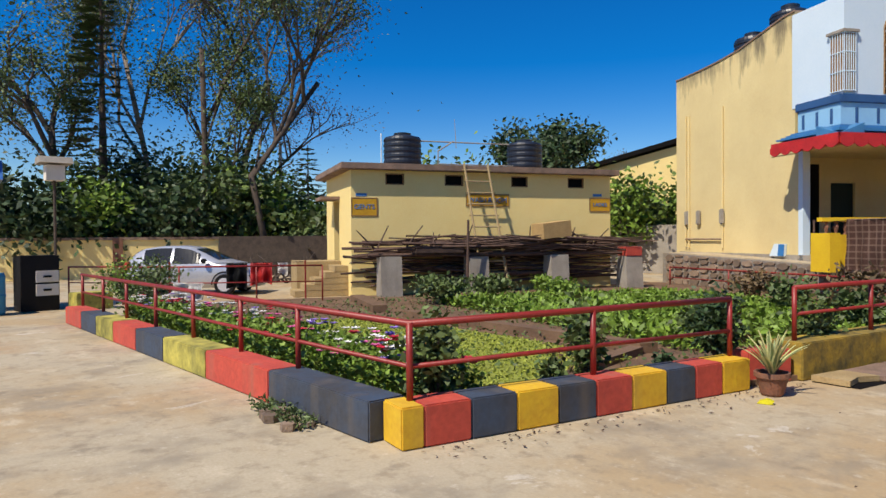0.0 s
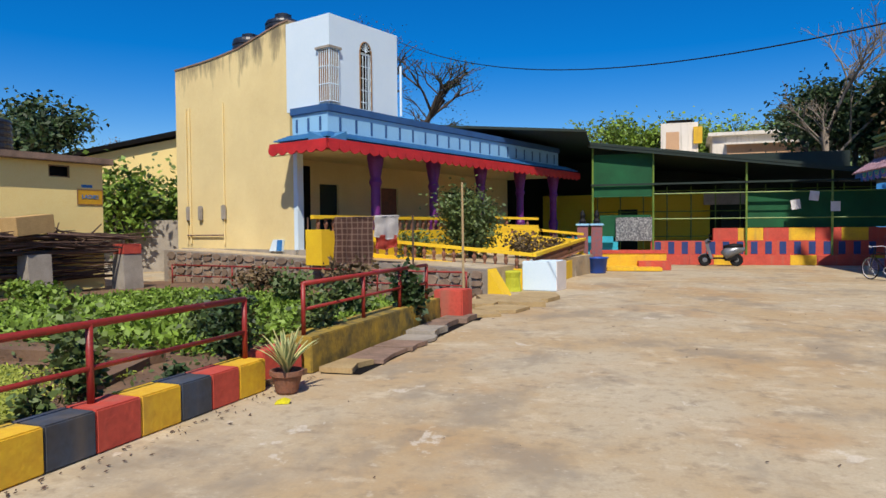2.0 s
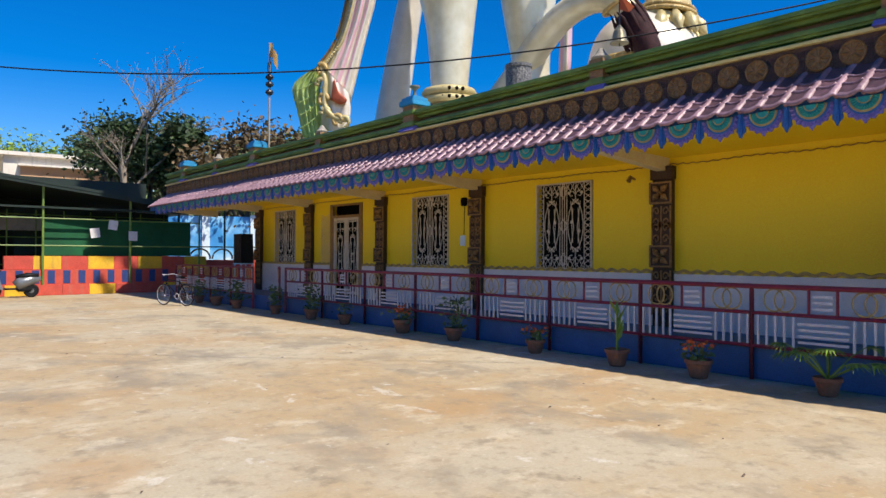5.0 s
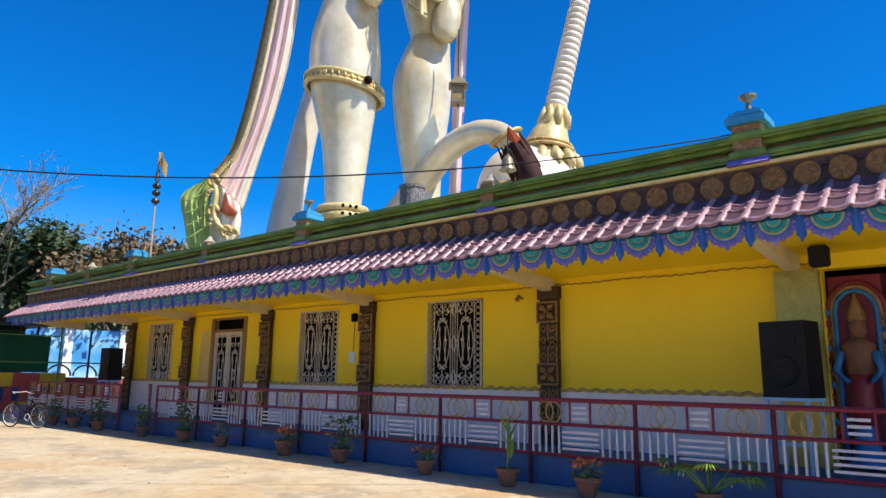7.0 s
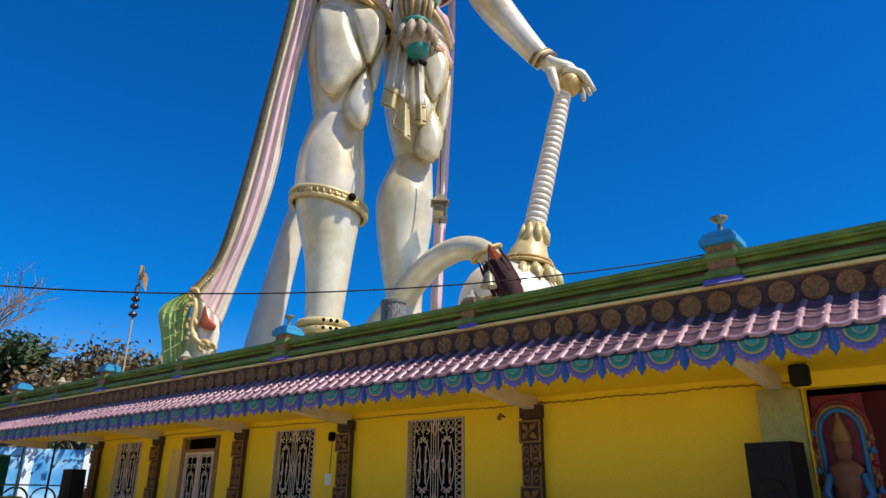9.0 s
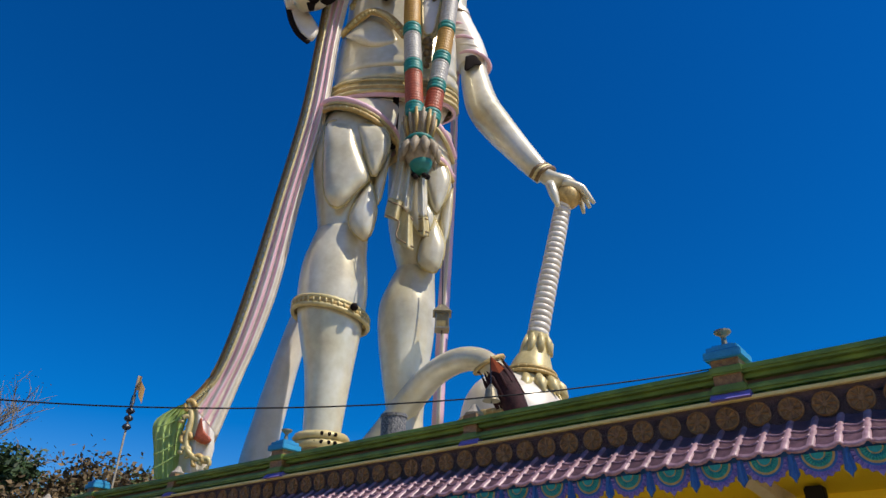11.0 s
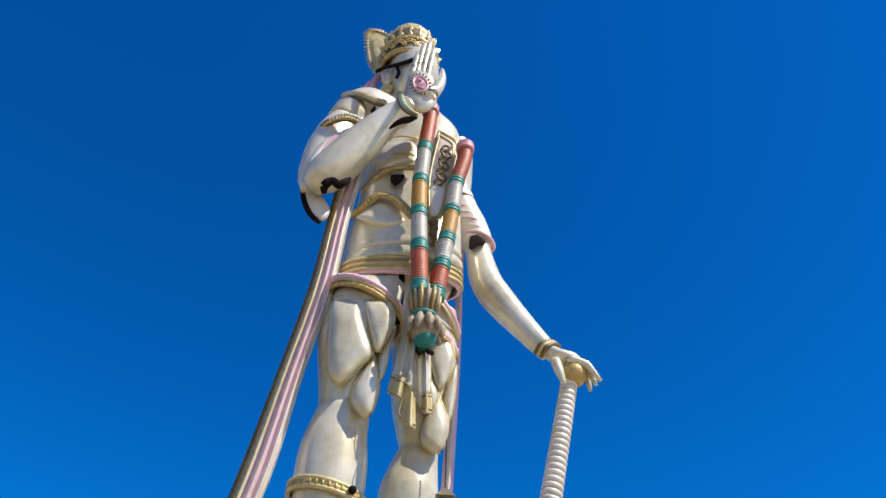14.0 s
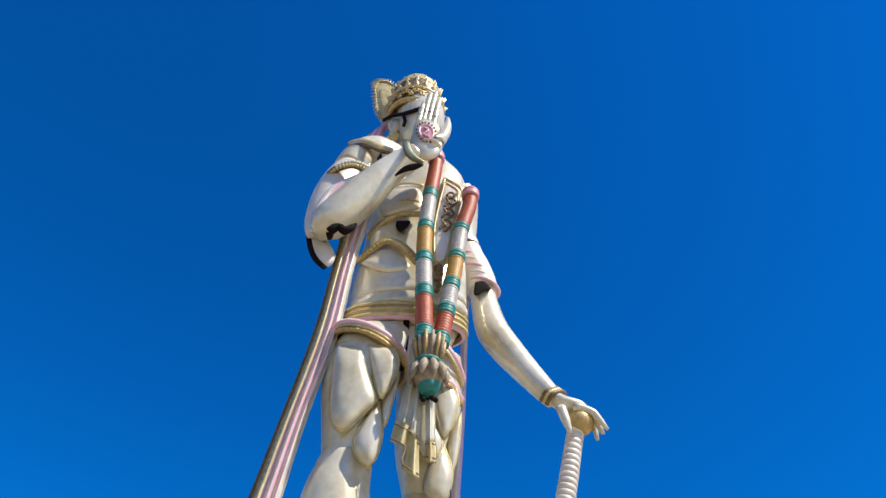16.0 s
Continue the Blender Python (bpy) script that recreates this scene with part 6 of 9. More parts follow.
part("net", B((-3.1, -0.5, 0.14, 0.16, 3.0, 4.9)), M["green_net"], shed, "green shade net")
part("net", B((3.4, 9.4, 0.7, 0.72, 1.6, 3.1)), M["green_net"], shed)
# back wall, sheet and end wall are added to darken the shed's inside
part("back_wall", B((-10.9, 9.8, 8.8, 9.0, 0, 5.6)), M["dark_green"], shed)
part("dark_sheet", B((2.9, 9.6, 4.4, 4.45, 0.0, 3.7)), M["dark_green"], shed, "dark sheet put in for the shed's inner shade")
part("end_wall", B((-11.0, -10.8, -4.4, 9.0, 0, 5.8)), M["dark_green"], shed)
part("rafter_board", prism([(-3.3, 5.33), (9.8, 3.60), (9.8, 3.50), (-3.3, 5.2)], -0.28, -0.22), M["dark_green"], shed)
bm = B((-6.0, -2.0, 6.4, 6.6, 0.3, 3.4), (-1.0, 2.6, 6.4, 6.6, 0.3, 3.4), (-2.0, -1.0, 6.4, 6.6, 2.6, 3.4))
part("inner_wall", bm, M["ochre"], shed, "yellow inner wall")
part("inner_door", B((-2.0, -1.0, 6.5, 6.55, 0.3, 2.6)), M["dark_green"], shed)

# ---- yellow compound wall to the west ----
cw = thing("compound_wall", pose(-31.2, 5.6, 0, rz=-15), "yellow plastered compound wall with a dark coping", "wall", kind="structure")
part("wall", B((-0.12, 0.12, -12, 5.2, 0, 1.62)), M["wash"], cw)
part("coping", B((-0.2, 0.2, -12, 5.2, 1.62, 1.74)), M["roof_edge"], cw)
part("pier", B((-0.22, 0.22, 0.7, 1.1, 0, 1.7)), M["terracotta"], cw)
dw = thing("block_wall", pose(-28.5, 11.2, 0, rz=-20), "dark stained block wall behind the car", "wall", kind="structure")
part("wall", B((-0.12, 0.12, -1.2, 9.0, 0, 1.75)), M["bark"], dw)

# ---- temple front: grilles, pilasters, brackets, railing ----
M["grille"] = material("cream_grille_paint", (0.78, 0.70, 0.60), (0.56, 0.48, 0.38), scale=9, rough=0.5)
M["beam"] = material("cream_beam_paint", (0.74, 0.66, 0.45), (0.62, 0.53, 0.34), scale=3, rough=0.6)
M["foil"] = material("gold_green_foil", (0.58, 0.50, 0.16), (0.40, 0.34, 0.10), scale=5, rough=0.28, metal=0.6)


def grille_meshes(w, h):
    """Border lattice, lyre scrolls and flowers of one window grille, w wide and h high, centred."""
    b = 0.19 if w > 1 else 0.08
    wide = w > 1
    lat = bmesh.new()

    def rod(p, q, r=0.0075):
        tube([(0, *p), (0, *q)], r, seg=4, bm=lat, caps=False)
    for y0, y1, z0, z1 in ((-w / 2, -w / 2 + b, -h / 2, h / 2), (w / 2 - b, w / 2, -h / 2, h / 2), (-w / 2 + b, w / 2 - b, h / 2 - b, h / 2), (-w / 2 + b, w / 2 - b, -h / 2, -h / 2 + b)):
        long_z = z1 - z0 > y1 - y0
        n = max(1, round((z1 - z0 if long_z else y1 - y0) / (b * 0.62)))
        for k in range(n):
            if long_z:
                st_ = (z1 - z0) / n
                for m_ in (0, 1):
                    rod((y0, z0 + (k + m_) * st_), (y1, z0 + (k + 1 - m_) * st_))
            else:
                st_ = (y1 - y0) / n
                for m_ in (0, 1):
                    rod((y0 + (k + m_) * st_, z0), (y0 + (k + 1 - m_) * st_, z1))
    for y in (-w / 2 + b, w / 2 - b):
        rod((y, -h / 2), (y, h / 2), 0.01)
    scr = bmesh.new()
    flo = bmesh.new()

    def curve(pts, r=0.0085):
        tube([(0, y, z) for y, z in pts], r, seg=5, bm=scr, caps=False)

    def flower(y, z, r=0.032):
        c = flo.verts.new((-0.03, y, z))
        ring = [flo.verts.new((-0.015, y + r * math.cos(a), z + r * math.sin(a))) for a in (math.pi * k / 4 for k in range(8))]
        back = [flo.verts.new((0.005, v.co.y, v.co.z)) for v in ring]
        for k in range(8):
            flo.faces.new((c, ring[(k + 1) % 8], ring[k]))
            flo.faces.new((ring[k], ring[(k + 1) % 8], back[(k + 1) % 8], back[k]))
    zt = h / 2 - b * 0.4
    inner = w / 2 - b
    mids = (-0.09, -0.03, 0.03, 0.09) if wide else ()
    for y in mids:
        curve([(y, -h / 2), (y, h / 2)])
    for z in (-0.4, 0.0, 0.4) if wide else ():
        curve([(0.09 * math.cos(a), z * h + 0.11 * math.sin(a)) for a in (2 * math.pi * k / 12 for k in range(13))])
        curve([(0.05 * math.cos(a), z * h + 0.15 * math.sin(a)) for a in (2 * math.pi * k / 12 for k in range(13))])
    for side in (-1, 1) if wide else (0,):
        c = side * (0.09 + inner) / 2
        half = (inner - 0.09) / 2 if wide else inner
        for sg in (-1, 1):
            curve([(c + sg * half * (0.12 + 0.75 * math.sin(math.pi * t) ** 0.7), -0.3 * h + 0.6 * h * t) for t in (k / 14 for k in range(15))])
            curve([(c + sg * half * 0.3, -0.2 * h), (c + sg * half * 0.42, 0.0), (c + sg * half * 0.3, 0.2 * h)])
            for zz in (-1, 1):
                curve([(c + sg * (half * 0.45 - half * 0.36 * math.cos(a) * (1 - a / 10)), zz * (0.36 * h + 0.07 * math.sin(a) * (1 - a / 10))) for a in (0.6 * k for k in range(10))])
                flower(c + sg * half * 0.72, zz * 0.375 * h)
        curve([(c, -zt), (c, -0.28 * h)])
        curve([(c, zt), (c, 0.28 * h)])
        for z in (-0.27, 0.27):
            for sg in (-1, 1):
                curve([(c - sg * half * 0.35, z * h - 0.05), (c + sg * half * 0.35, z * h + 0.05)], 0.011)
        for sg in (-1, 1):
            curve([(c + sg * half * 0.55, -0.28 * h), (c + sg * half * 0.2, -0.02 * h), (c + sg * half * 0.55, 0.28 * h)])
        flower(c - side * half * 0.42, 0.04 * h)
        flower(c + side * half * 0.42, -0.06 * h)
    fr = bmesh.new()
    for y0, y1, z0, z1 in ((-w / 2, w / 2, h / 2 - 0.02, h / 2), (-w / 2, w / 2, -h / 2, -h / 2 + 0.02), (-w / 2, -w / 2 + 0.02, -h / 2, h / 2), (w / 2 - 0.02, w / 2, -h / 2, h / 2)):
        B((-0.03, 0.03, y0, y1, z0, z1), bm=fr)
    return [mesh_of(n_, m_, M["grille"]) for n_, m_ in (("frame", fr), ("lattice", lat), ("scrollwork", scr), ("flower", flo))]


gm = grille_meshes(1.44, 1.77)
for k, (a, b) in enumerate(WINDOWS):
    g = thing(f"window_{k + 1}", TEMPLE @ pose(WX - 0.0, (a + b) / 2, 2.285), "window with a cream wrought-iron scroll grille", "window", kind="structure")
    for me in gm:
        shared(me.name.split(".")[0], me, g, Matrix.Identity(4))
    # the room's darkness is painted on a sheet behind the grille
    part("pane", B((0.14, 0.15, -0.72, 0.72, -0.88, 0.88)), M["dark"], g, "near-black sheet for the unlit room behind the grille")
door = thing("door_1", TEMPLE @ pose(WX + 0.02, (DOOR[0] + DOOR[1]) / 2, 0.42), "double door with cream wrought-iron scroll leaves", "door", kind="structure")
dm = grille_meshes(0.62, 2.2)
for side in (-1, 1):
    leaf_ob = part("door_leaf", B((-0.03, 0.03, side * 0.34 - 0.33, side * 0.34 - 0.29, 0.05, 2.35), (-0.03, 0.03, side * 0.34 + 0.29, side * 0.34 + 0.33, 0.05, 2.35), (-0.03, 0.03, side * 0.34 - 0.33, side * 0.34 + 0.33, 2.3, 2.36)), M["grille"], door)
    for me in dm[1:]:
        shared(me.name.split(".")[0], me, leaf_ob, pose(0, side * 0.34, 1.2))
part("fanlight", B((-0.03, 0.03, -0.88, 0.88, 2.36, 2.44), (-0.03, 0.03, -0.88, -0.72, 0, 2.78), (-0.03, 0.03, 0.72, 0.88, 0, 2.78), (-0.03, 0.03, -0.88, 0.88, 2.72, 2.78)), M["bronze"], door)
side_lat = bmesh.new()
for k in range(26):
    z = 0.06 + 0.09 * k
    for q in (0, 1):
        tube([(-0.04, 0.9, z + 0.18 * q), (-0.04, 1.4, z + 0.18 * (1 - q))], 0.009, seg=4, bm=side_lat, caps=False)
part("folded_gate", side_lat, M["grille"], door, "folded lattice gate beside the door")
# near-black sheet for the shade inside the doorway
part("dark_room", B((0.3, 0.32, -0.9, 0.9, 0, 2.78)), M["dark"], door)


def relief_block():
    """A square block with a raised border and a four-petalled flower."""
    bm = B((-0.06, 0, -0.23, 0.23, -0.2, 0.2), bevel=0.012)
    for f in bm.faces:
        f.material_index = 1
    for y0, y1, z0, z1 in ((-0.22, 0.22, 0.165, 0.195), (-0.22, 0.22, -0.195, -0.165), (-0.22, -0.19, -0.165, 0.165), (0.19, 0.22, -0.165, 0.165)):
        B((-0.075, -0.05, y0, y1, z0, z1), bm=bm)
    for k in range(4):
        a = math.pi / 4 + math.pi / 2 * k
        tube([(-0.07, 0.03 * math.cos(a), 0.03 * math.sin(a)), (-0.10, 0.11 * math.cos(a), 0.10 * math.sin(a)), (-0.07, 0.2 * math.cos(a), 0.18 * math.sin(a))], [0.02, 0.06, 0.012], seg=7, bm=bm)
    lathe([(0.0, -0.03), (0.045, 0.0), (0.0, 0.03)], seg=8, at=(-0.11, 0, 0), bm=bm)
    return mesh_of("flower_block", bm, [M["bronze"], M["carved_dark"]])


def scroll_panel():
    """Two columns of curls beside a stem, between pale edge strips."""
    bm = B((-0.02, 0, -0.19, 0.19, -0.2, 0.2))
    for f in bm.faces:
        f.material_index = 1
    for y in (-0.18, 0.0, 0.18):
        B((-0.04, -0.02, y - 0.012, y + 0.012, -0.2, 0.2), bm=bm)
    for side in (-1, 1):
        for zz in (-1, 1):
            pts = [(-0.04, side * (0.09 + 0.062 * math.cos(a) * (1 - a / 9)), zz * 0.1 + 0.085 * math.sin(a) * (1 - a / 9)) for a in (0.55 * k for k in range(13))]
            tube(pts, 0.014, seg=5, bm=bm)
    return mesh_of("scroll_panel", bm, [M["bronze"], M["carved_dark"]])


fb, sp = relief_block(), scroll_panel()
for y in (6.27, 11.1, 14.95, 18.9, 22.5):
    pil = thing("pilaster", TEMPLE @ pose(WX, y, 0.42), "carved bronze-brown pilaster with flower blocks", "pilaster", group="carved pilasters")
    part("shaft", B((-0.1, 0.0, -0.19, 0.19, 0, 2.85), (-0.14, 0.0, -0.22, 0.22, 2.62, 2.85)), M["carved_dark"], pil)
    for z in (2.38, 1.25):
        shared("flower_block", fb, pil, pose(-0.1, 0, z))
    for z in (1.95, 1.66, 0.8, 0.4):
        shared("scroll_panel", sp, pil, pose(-0.1, 0, z))
for y in (2.1, 6.27, 11.1, 14.95, 18.9, 22.5, 26.5):
    br = thing("eave_bracket", TEMPLE, "sloping cream concrete bracket under the eave", "bracket", group="eave brackets")
    part("beam", prism([(-0.36, 3.34), (-0.36, 3.48), (WX, 3.47), (WX, 3.18)], y - 0.09, y + 0.09), M["beam"], br)
# string of lights and the wavy gold edge of the dado
rope = thing("light_string", TEMPLE, "bronze-coloured string of small bulbs along the wall top", "light string")
part("cord", tube([(WX - 0.03, 1.8 + 0.05 * k, 3.30 + 0.012 * math.sin(k * 1.7) - 0.01 * math.sin(k * 0.19)) for k in range(410)], 0.009, seg=4), M["bronze"], rope)
edge = bmesh.new()
for a, b in ((1.8, DOOR[0] - 0.02), (DOOR[1] + 0.02, NORTH)):
    k = int((b - a) / 0.05)
    tube([(WX - 0.02, a + (b - a) * i / k, 1.40 + 0.022 * math.sin(i * 1.25)) for i in range(k + 1)], 0.03, seg=5, bm=edge)
part("dado_edge", edge, M["gold"], temple, "wavy gold edge above the dado")
part("foil_pillar", B((WX - 0.16, WX + 0.3, 1.76, 2.36, 0.42, 3.2), bevel=0.02), M["foil"], temple, "pillar wrapped in gold-green foil")
part("switch_box", B((WX - 0.03, WX, 11.55, 11.75, 1.9, 2.15), bevel=0.01), M["white"], temple)
part("wall_lamp", tube([(WX, 6.9, 3.1), (WX - 0.15, 6.9, 3.14), (WX - 0.2, 6.9, 3.05)], [0.02, 0.03, 0.05], seg=7), M["bronze"], temple)
part("wall_lamp", B((WX - 0.1, WX, 11.5, 11.66, 2.85, 3.05), bevel=0.02), M["dark"], temple)
part("wall_cable", tube([(WX - 0.01, 11.6, 2.85), (WX - 0.01, 11.62, 2.15)], 0.008, seg=4), M["dark"], temple)

# shrine porch with plain painted figures inside
part("porch_back", B((WX + 0.9, WX + 1.0, -2.6, 1.75, 0.42, 3.2)), material("dark_red_drape", (0.16, 0.012, 0.015), (0.08, 0.008, 0.01), scale=3, rough=0.7), temple)
part("porch_panel", B((WX + 0.2, WX + 0.26, 1.05, 1.72, 0.42, 3.1), bevel=0.01), M["maroon"], temple)
fig = bmesh.new()
lathe([(0.20, 0.45), (0.24, 0.5), (0.16, 0.7), (0.13, 1.0)], seg=14, at=(WX + 0.1, 1.38, 0), bm=fig, mi=1)
lathe([(0.13, 1.0), (0.17, 1.25), (0.15, 1.5), (0.19, 1.7)], seg=14, at=(WX + 0.1, 1.38, 0), bm=fig, mi=0)
lathe([(0.19, 1.7), (0.2, 1.95), (0.22, 2.1), (0.08, 2.2)], seg=14, at=(WX + 0.1, 1.38, 0), bm=fig, mi=2)
lathe([(0.07, 2.18), (0.12, 2.3), (0.11, 2.44), (0.04, 2.5)], seg=14, at=(WX + 0.1, 1.38, 0), bm=fig, mi=2)
lathe([(0.12, 2.44), (0.13, 2.52), (0.07, 2.66), (0.02, 2.84)], seg=14, at=(WX + 0.1, 1.38, 0), bm=fig, mi=4)
tube([(WX + 0.02, 1.18, 2.0), (WX - 0.06, 1.1, 1.75), (WX - 0.08, 1.25, 1.6)], [0.06, 0.05, 0.04], seg=8, bm=fig, mi=1)
tube([(WX + 0.02, 1.58, 2.0), (WX - 0.06, 1.66, 1.75), (WX - 0.08, 1.5, 1.6)], [0.06, 0.05, 0.04], seg=8, bm=fig, mi=1)
for k, (r, mi) in enumerate(((0.36, 0), (0.31, 4), (0.26, 1))):
    tube([(WX + 0.16 - 0.02 * k, 1.38 - r, 0.5)] + [(WX + 0.16 - 0.02 * k, 1.38 - r * math.cos(math.pi * i / 12), 2.55 + 1.25 * r * math.sin(math.pi * i / 12)) for i in range(13)] + [(WX + 0.16 - 0.02 * k, 1.38 + r, 0.5)], 0.035, seg=6, bm=fig, mi=mi)
for k in range(24):
    tube([(WX + 0.1, 1.02 + 0.72 * (k % 2), 0.6 + 0.085 * k), (WX + 0.06, 1.02 + 0.72 * (k % 2), 0.66 + 0.085 * k)], [0.06, 0.02], seg=6, bm=fig, mi=(0, 4, 1)[k % 3])
relief = part("shrine_relief", fig, [M["maroon"], M["sign_blue"], M["terracotta"], M["pink_tile"], M["bronze"]], m=TEMPLE, smooth=True)
tagged(relief, "brightly painted plaster relief beside the shrine doorway", "relief")
lamp = thing("spot_lamp", TEMPLE @ pose(0.9, 1.6, 3.28), "small black spot lamp under the eave", "lamp")
part("body", B((-0.1, 0.1, -0.12, 0.12, -0.16, 0.12), bevel=0.02), M["black"], lamp)


# ---- porch railing ----
RPOST = [2.1, 3.92, 5.67, 7.52, 9.37, 11.36, 13.34, 15.34, 17.38]
def ring_mesh():
    bm = bmesh.new()
    for c in (-0.07, 0.07):
        tube([(0, c + 0.135 * math.cos(a), 0.15 * math.sin(a)) for a in (2 * math.pi * k / 20 for k in range(21))], 0.012, seg=5, bm=bm, caps=False)
    return mesh_of("ring_motif", bm, M["gold"])


ringm = ring_mesh()
hbar = mesh_of("bar", B((-0.012, 0.012, -0.12, 0.12, -0.018, 0.018)), M["silver"])
hbar2 = mesh_of("bar", B((-0.012, 0.012, -0.3, 0.3, -0.016, 0.016)), M["silver"])
vbar = mesh_of("bar", B((-0.012, 0.012, -0.015, 0.015, -0.2, 0.2)), M["silver"])


def rail_section(ya, yb, zoff=0.0):
    """One panel of the porch railing from post to post."""
    p = thing("railing_panel", TEMPLE @ pose(0, 0, zoff), "maroon railing panel with gold rings and silver bars", "railing", group="porch railing panels")
    for y in (ya, yb):
        part("post", tube([(0, y, 0.0), (0, y, 1.28)], 0.032, seg=8), M["maroon"], p)
    for z in (1.27, 0.91, 0.46):
        part("rail", tube([(0, ya, z), (0, yb, z)], 0.026 if z < 1.2 else 0.034, seg=8), M["maroon"], p)
    m = (ya + yb) / 2
    for y in (m - 0.17, m + 0.17):
        part("upright", tube([(0, y, 0.91), (0, y, 1.27)], 0.02, seg=6), M["maroon"], p)
    for y in ((ya + m - 0.17) / 2, (yb + m + 0.17) / 2):
        shared("ring_motif", ringm, p, pose(0, y, 1.09))
    for z in (1.0, 1.08, 1.16):
        shared("bar", hbar, p, pose(0, m, z))
    for z in (0.56, 0.64, 0.72, 0.80):
        shared("bar", hbar2, p, pose(0, m, z))
    for side in (-1, 1):
        for k in range(5):
            shared("bar", vbar, p, pose(0, m + side * (0.36 + 0.115 * k), 0.685))


for a, b in zip(RPOST, RPOST[1:]):
    rail_section(a, b)
for a, b in ((19.5, 21.2), (21.2, 22.9), (22.9, 24.6), (24.6, 26.3)):
    rail_section(a, b)
rail_section(0.25, 2.1)
gate = thing("porch_gate", TEMPLE @ pose(0.0, 17.75, 0, rz=-25), "small open maroon gate in the porch railing", "gate")
part("gate_frame", tube([(0, 0, 0.25), (0, 0, 1.3), (0, 1.0, 1.3), (0, 1.0, 0.25), (0, 0, 0.25)], 0.03, seg=8), M["maroon"], gate)
part("gate_frame", tube([(0, 0, 0.85), (0, 1.0, 0.85)], 0.025, seg=8), M["maroon"], gate)
for k in range(3):
    shared("ring_motif", ringm, gate, pose(0, 0.22 + 0.28 * k, 1.07))
for k in range(7):
    shared("bar", vbar, gate, pose(0, 0.14 + 0.12 * k, 0.6))


def loudspeaker(y, z, turn, label):
    s = thing("loudspeaker", TEMPLE @ pose(0.75, y, z, 0, 0, turn), label, "loudspeaker")
    part("cabinet", prism([(-0.22, 0), (0.24, 0), (0.2, 1.0), (-0.22, 1.0)], -0.3, 0.3), M["black"], s)
    part("cone", lathe([(0.2, 0), (0.19, 0.02), (0.08, -0.02), (0.05, 0.01)], seg=20), M["black"], s, m=pose(-0.225, 0, 0.34, 0, -90, 0))
    part("horn", B((-0.235, -0.2, -0.2, 0.2, 0.64, 0.82), bevel=0.02), M["black"], s)
    b = thing("speaker_stand", TEMPLE @ pose(0.75, y, 0.42, 0, 0, turn), "blue painted four-legged speaker stand", "stand")
    for dx in (-0.2, 0.2):
        for dy in (-0.26, 0.26):
            part("leg", B((dx - 0.02, dx + 0.02, dy - 0.02, dy + 0.02, 0, z - 0.46)), M["sky_blue"], b)
    part("top", B((-0.24, 0.24, -0.3, 0.3, z - 0.46, z - 0.42)), M["sky_blue"], b)
    part("stretcher", B((-0.22, -0.18, -0.26, 0.26, 0.35, 0.39)), M["sky_blue"], b)


loudspeaker(2.02, 1.38, -12, "tall black loudspeaker on a blue stand")
loudspeaker(21.9, 1.38, 0, "tall black loudspeaker on a stand by the railing")


# ---- potted plants along the railing ----
def pot_mesh():
    return mesh_of("pot", lathe([(0.09, 0.0), (0.105, 0.02), (0.145, 0.17), (0.165, 0.18), (0.165, 0.225), (0.145, 0.225), (0.13, 0.19)], seg=18), M["terracotta"])


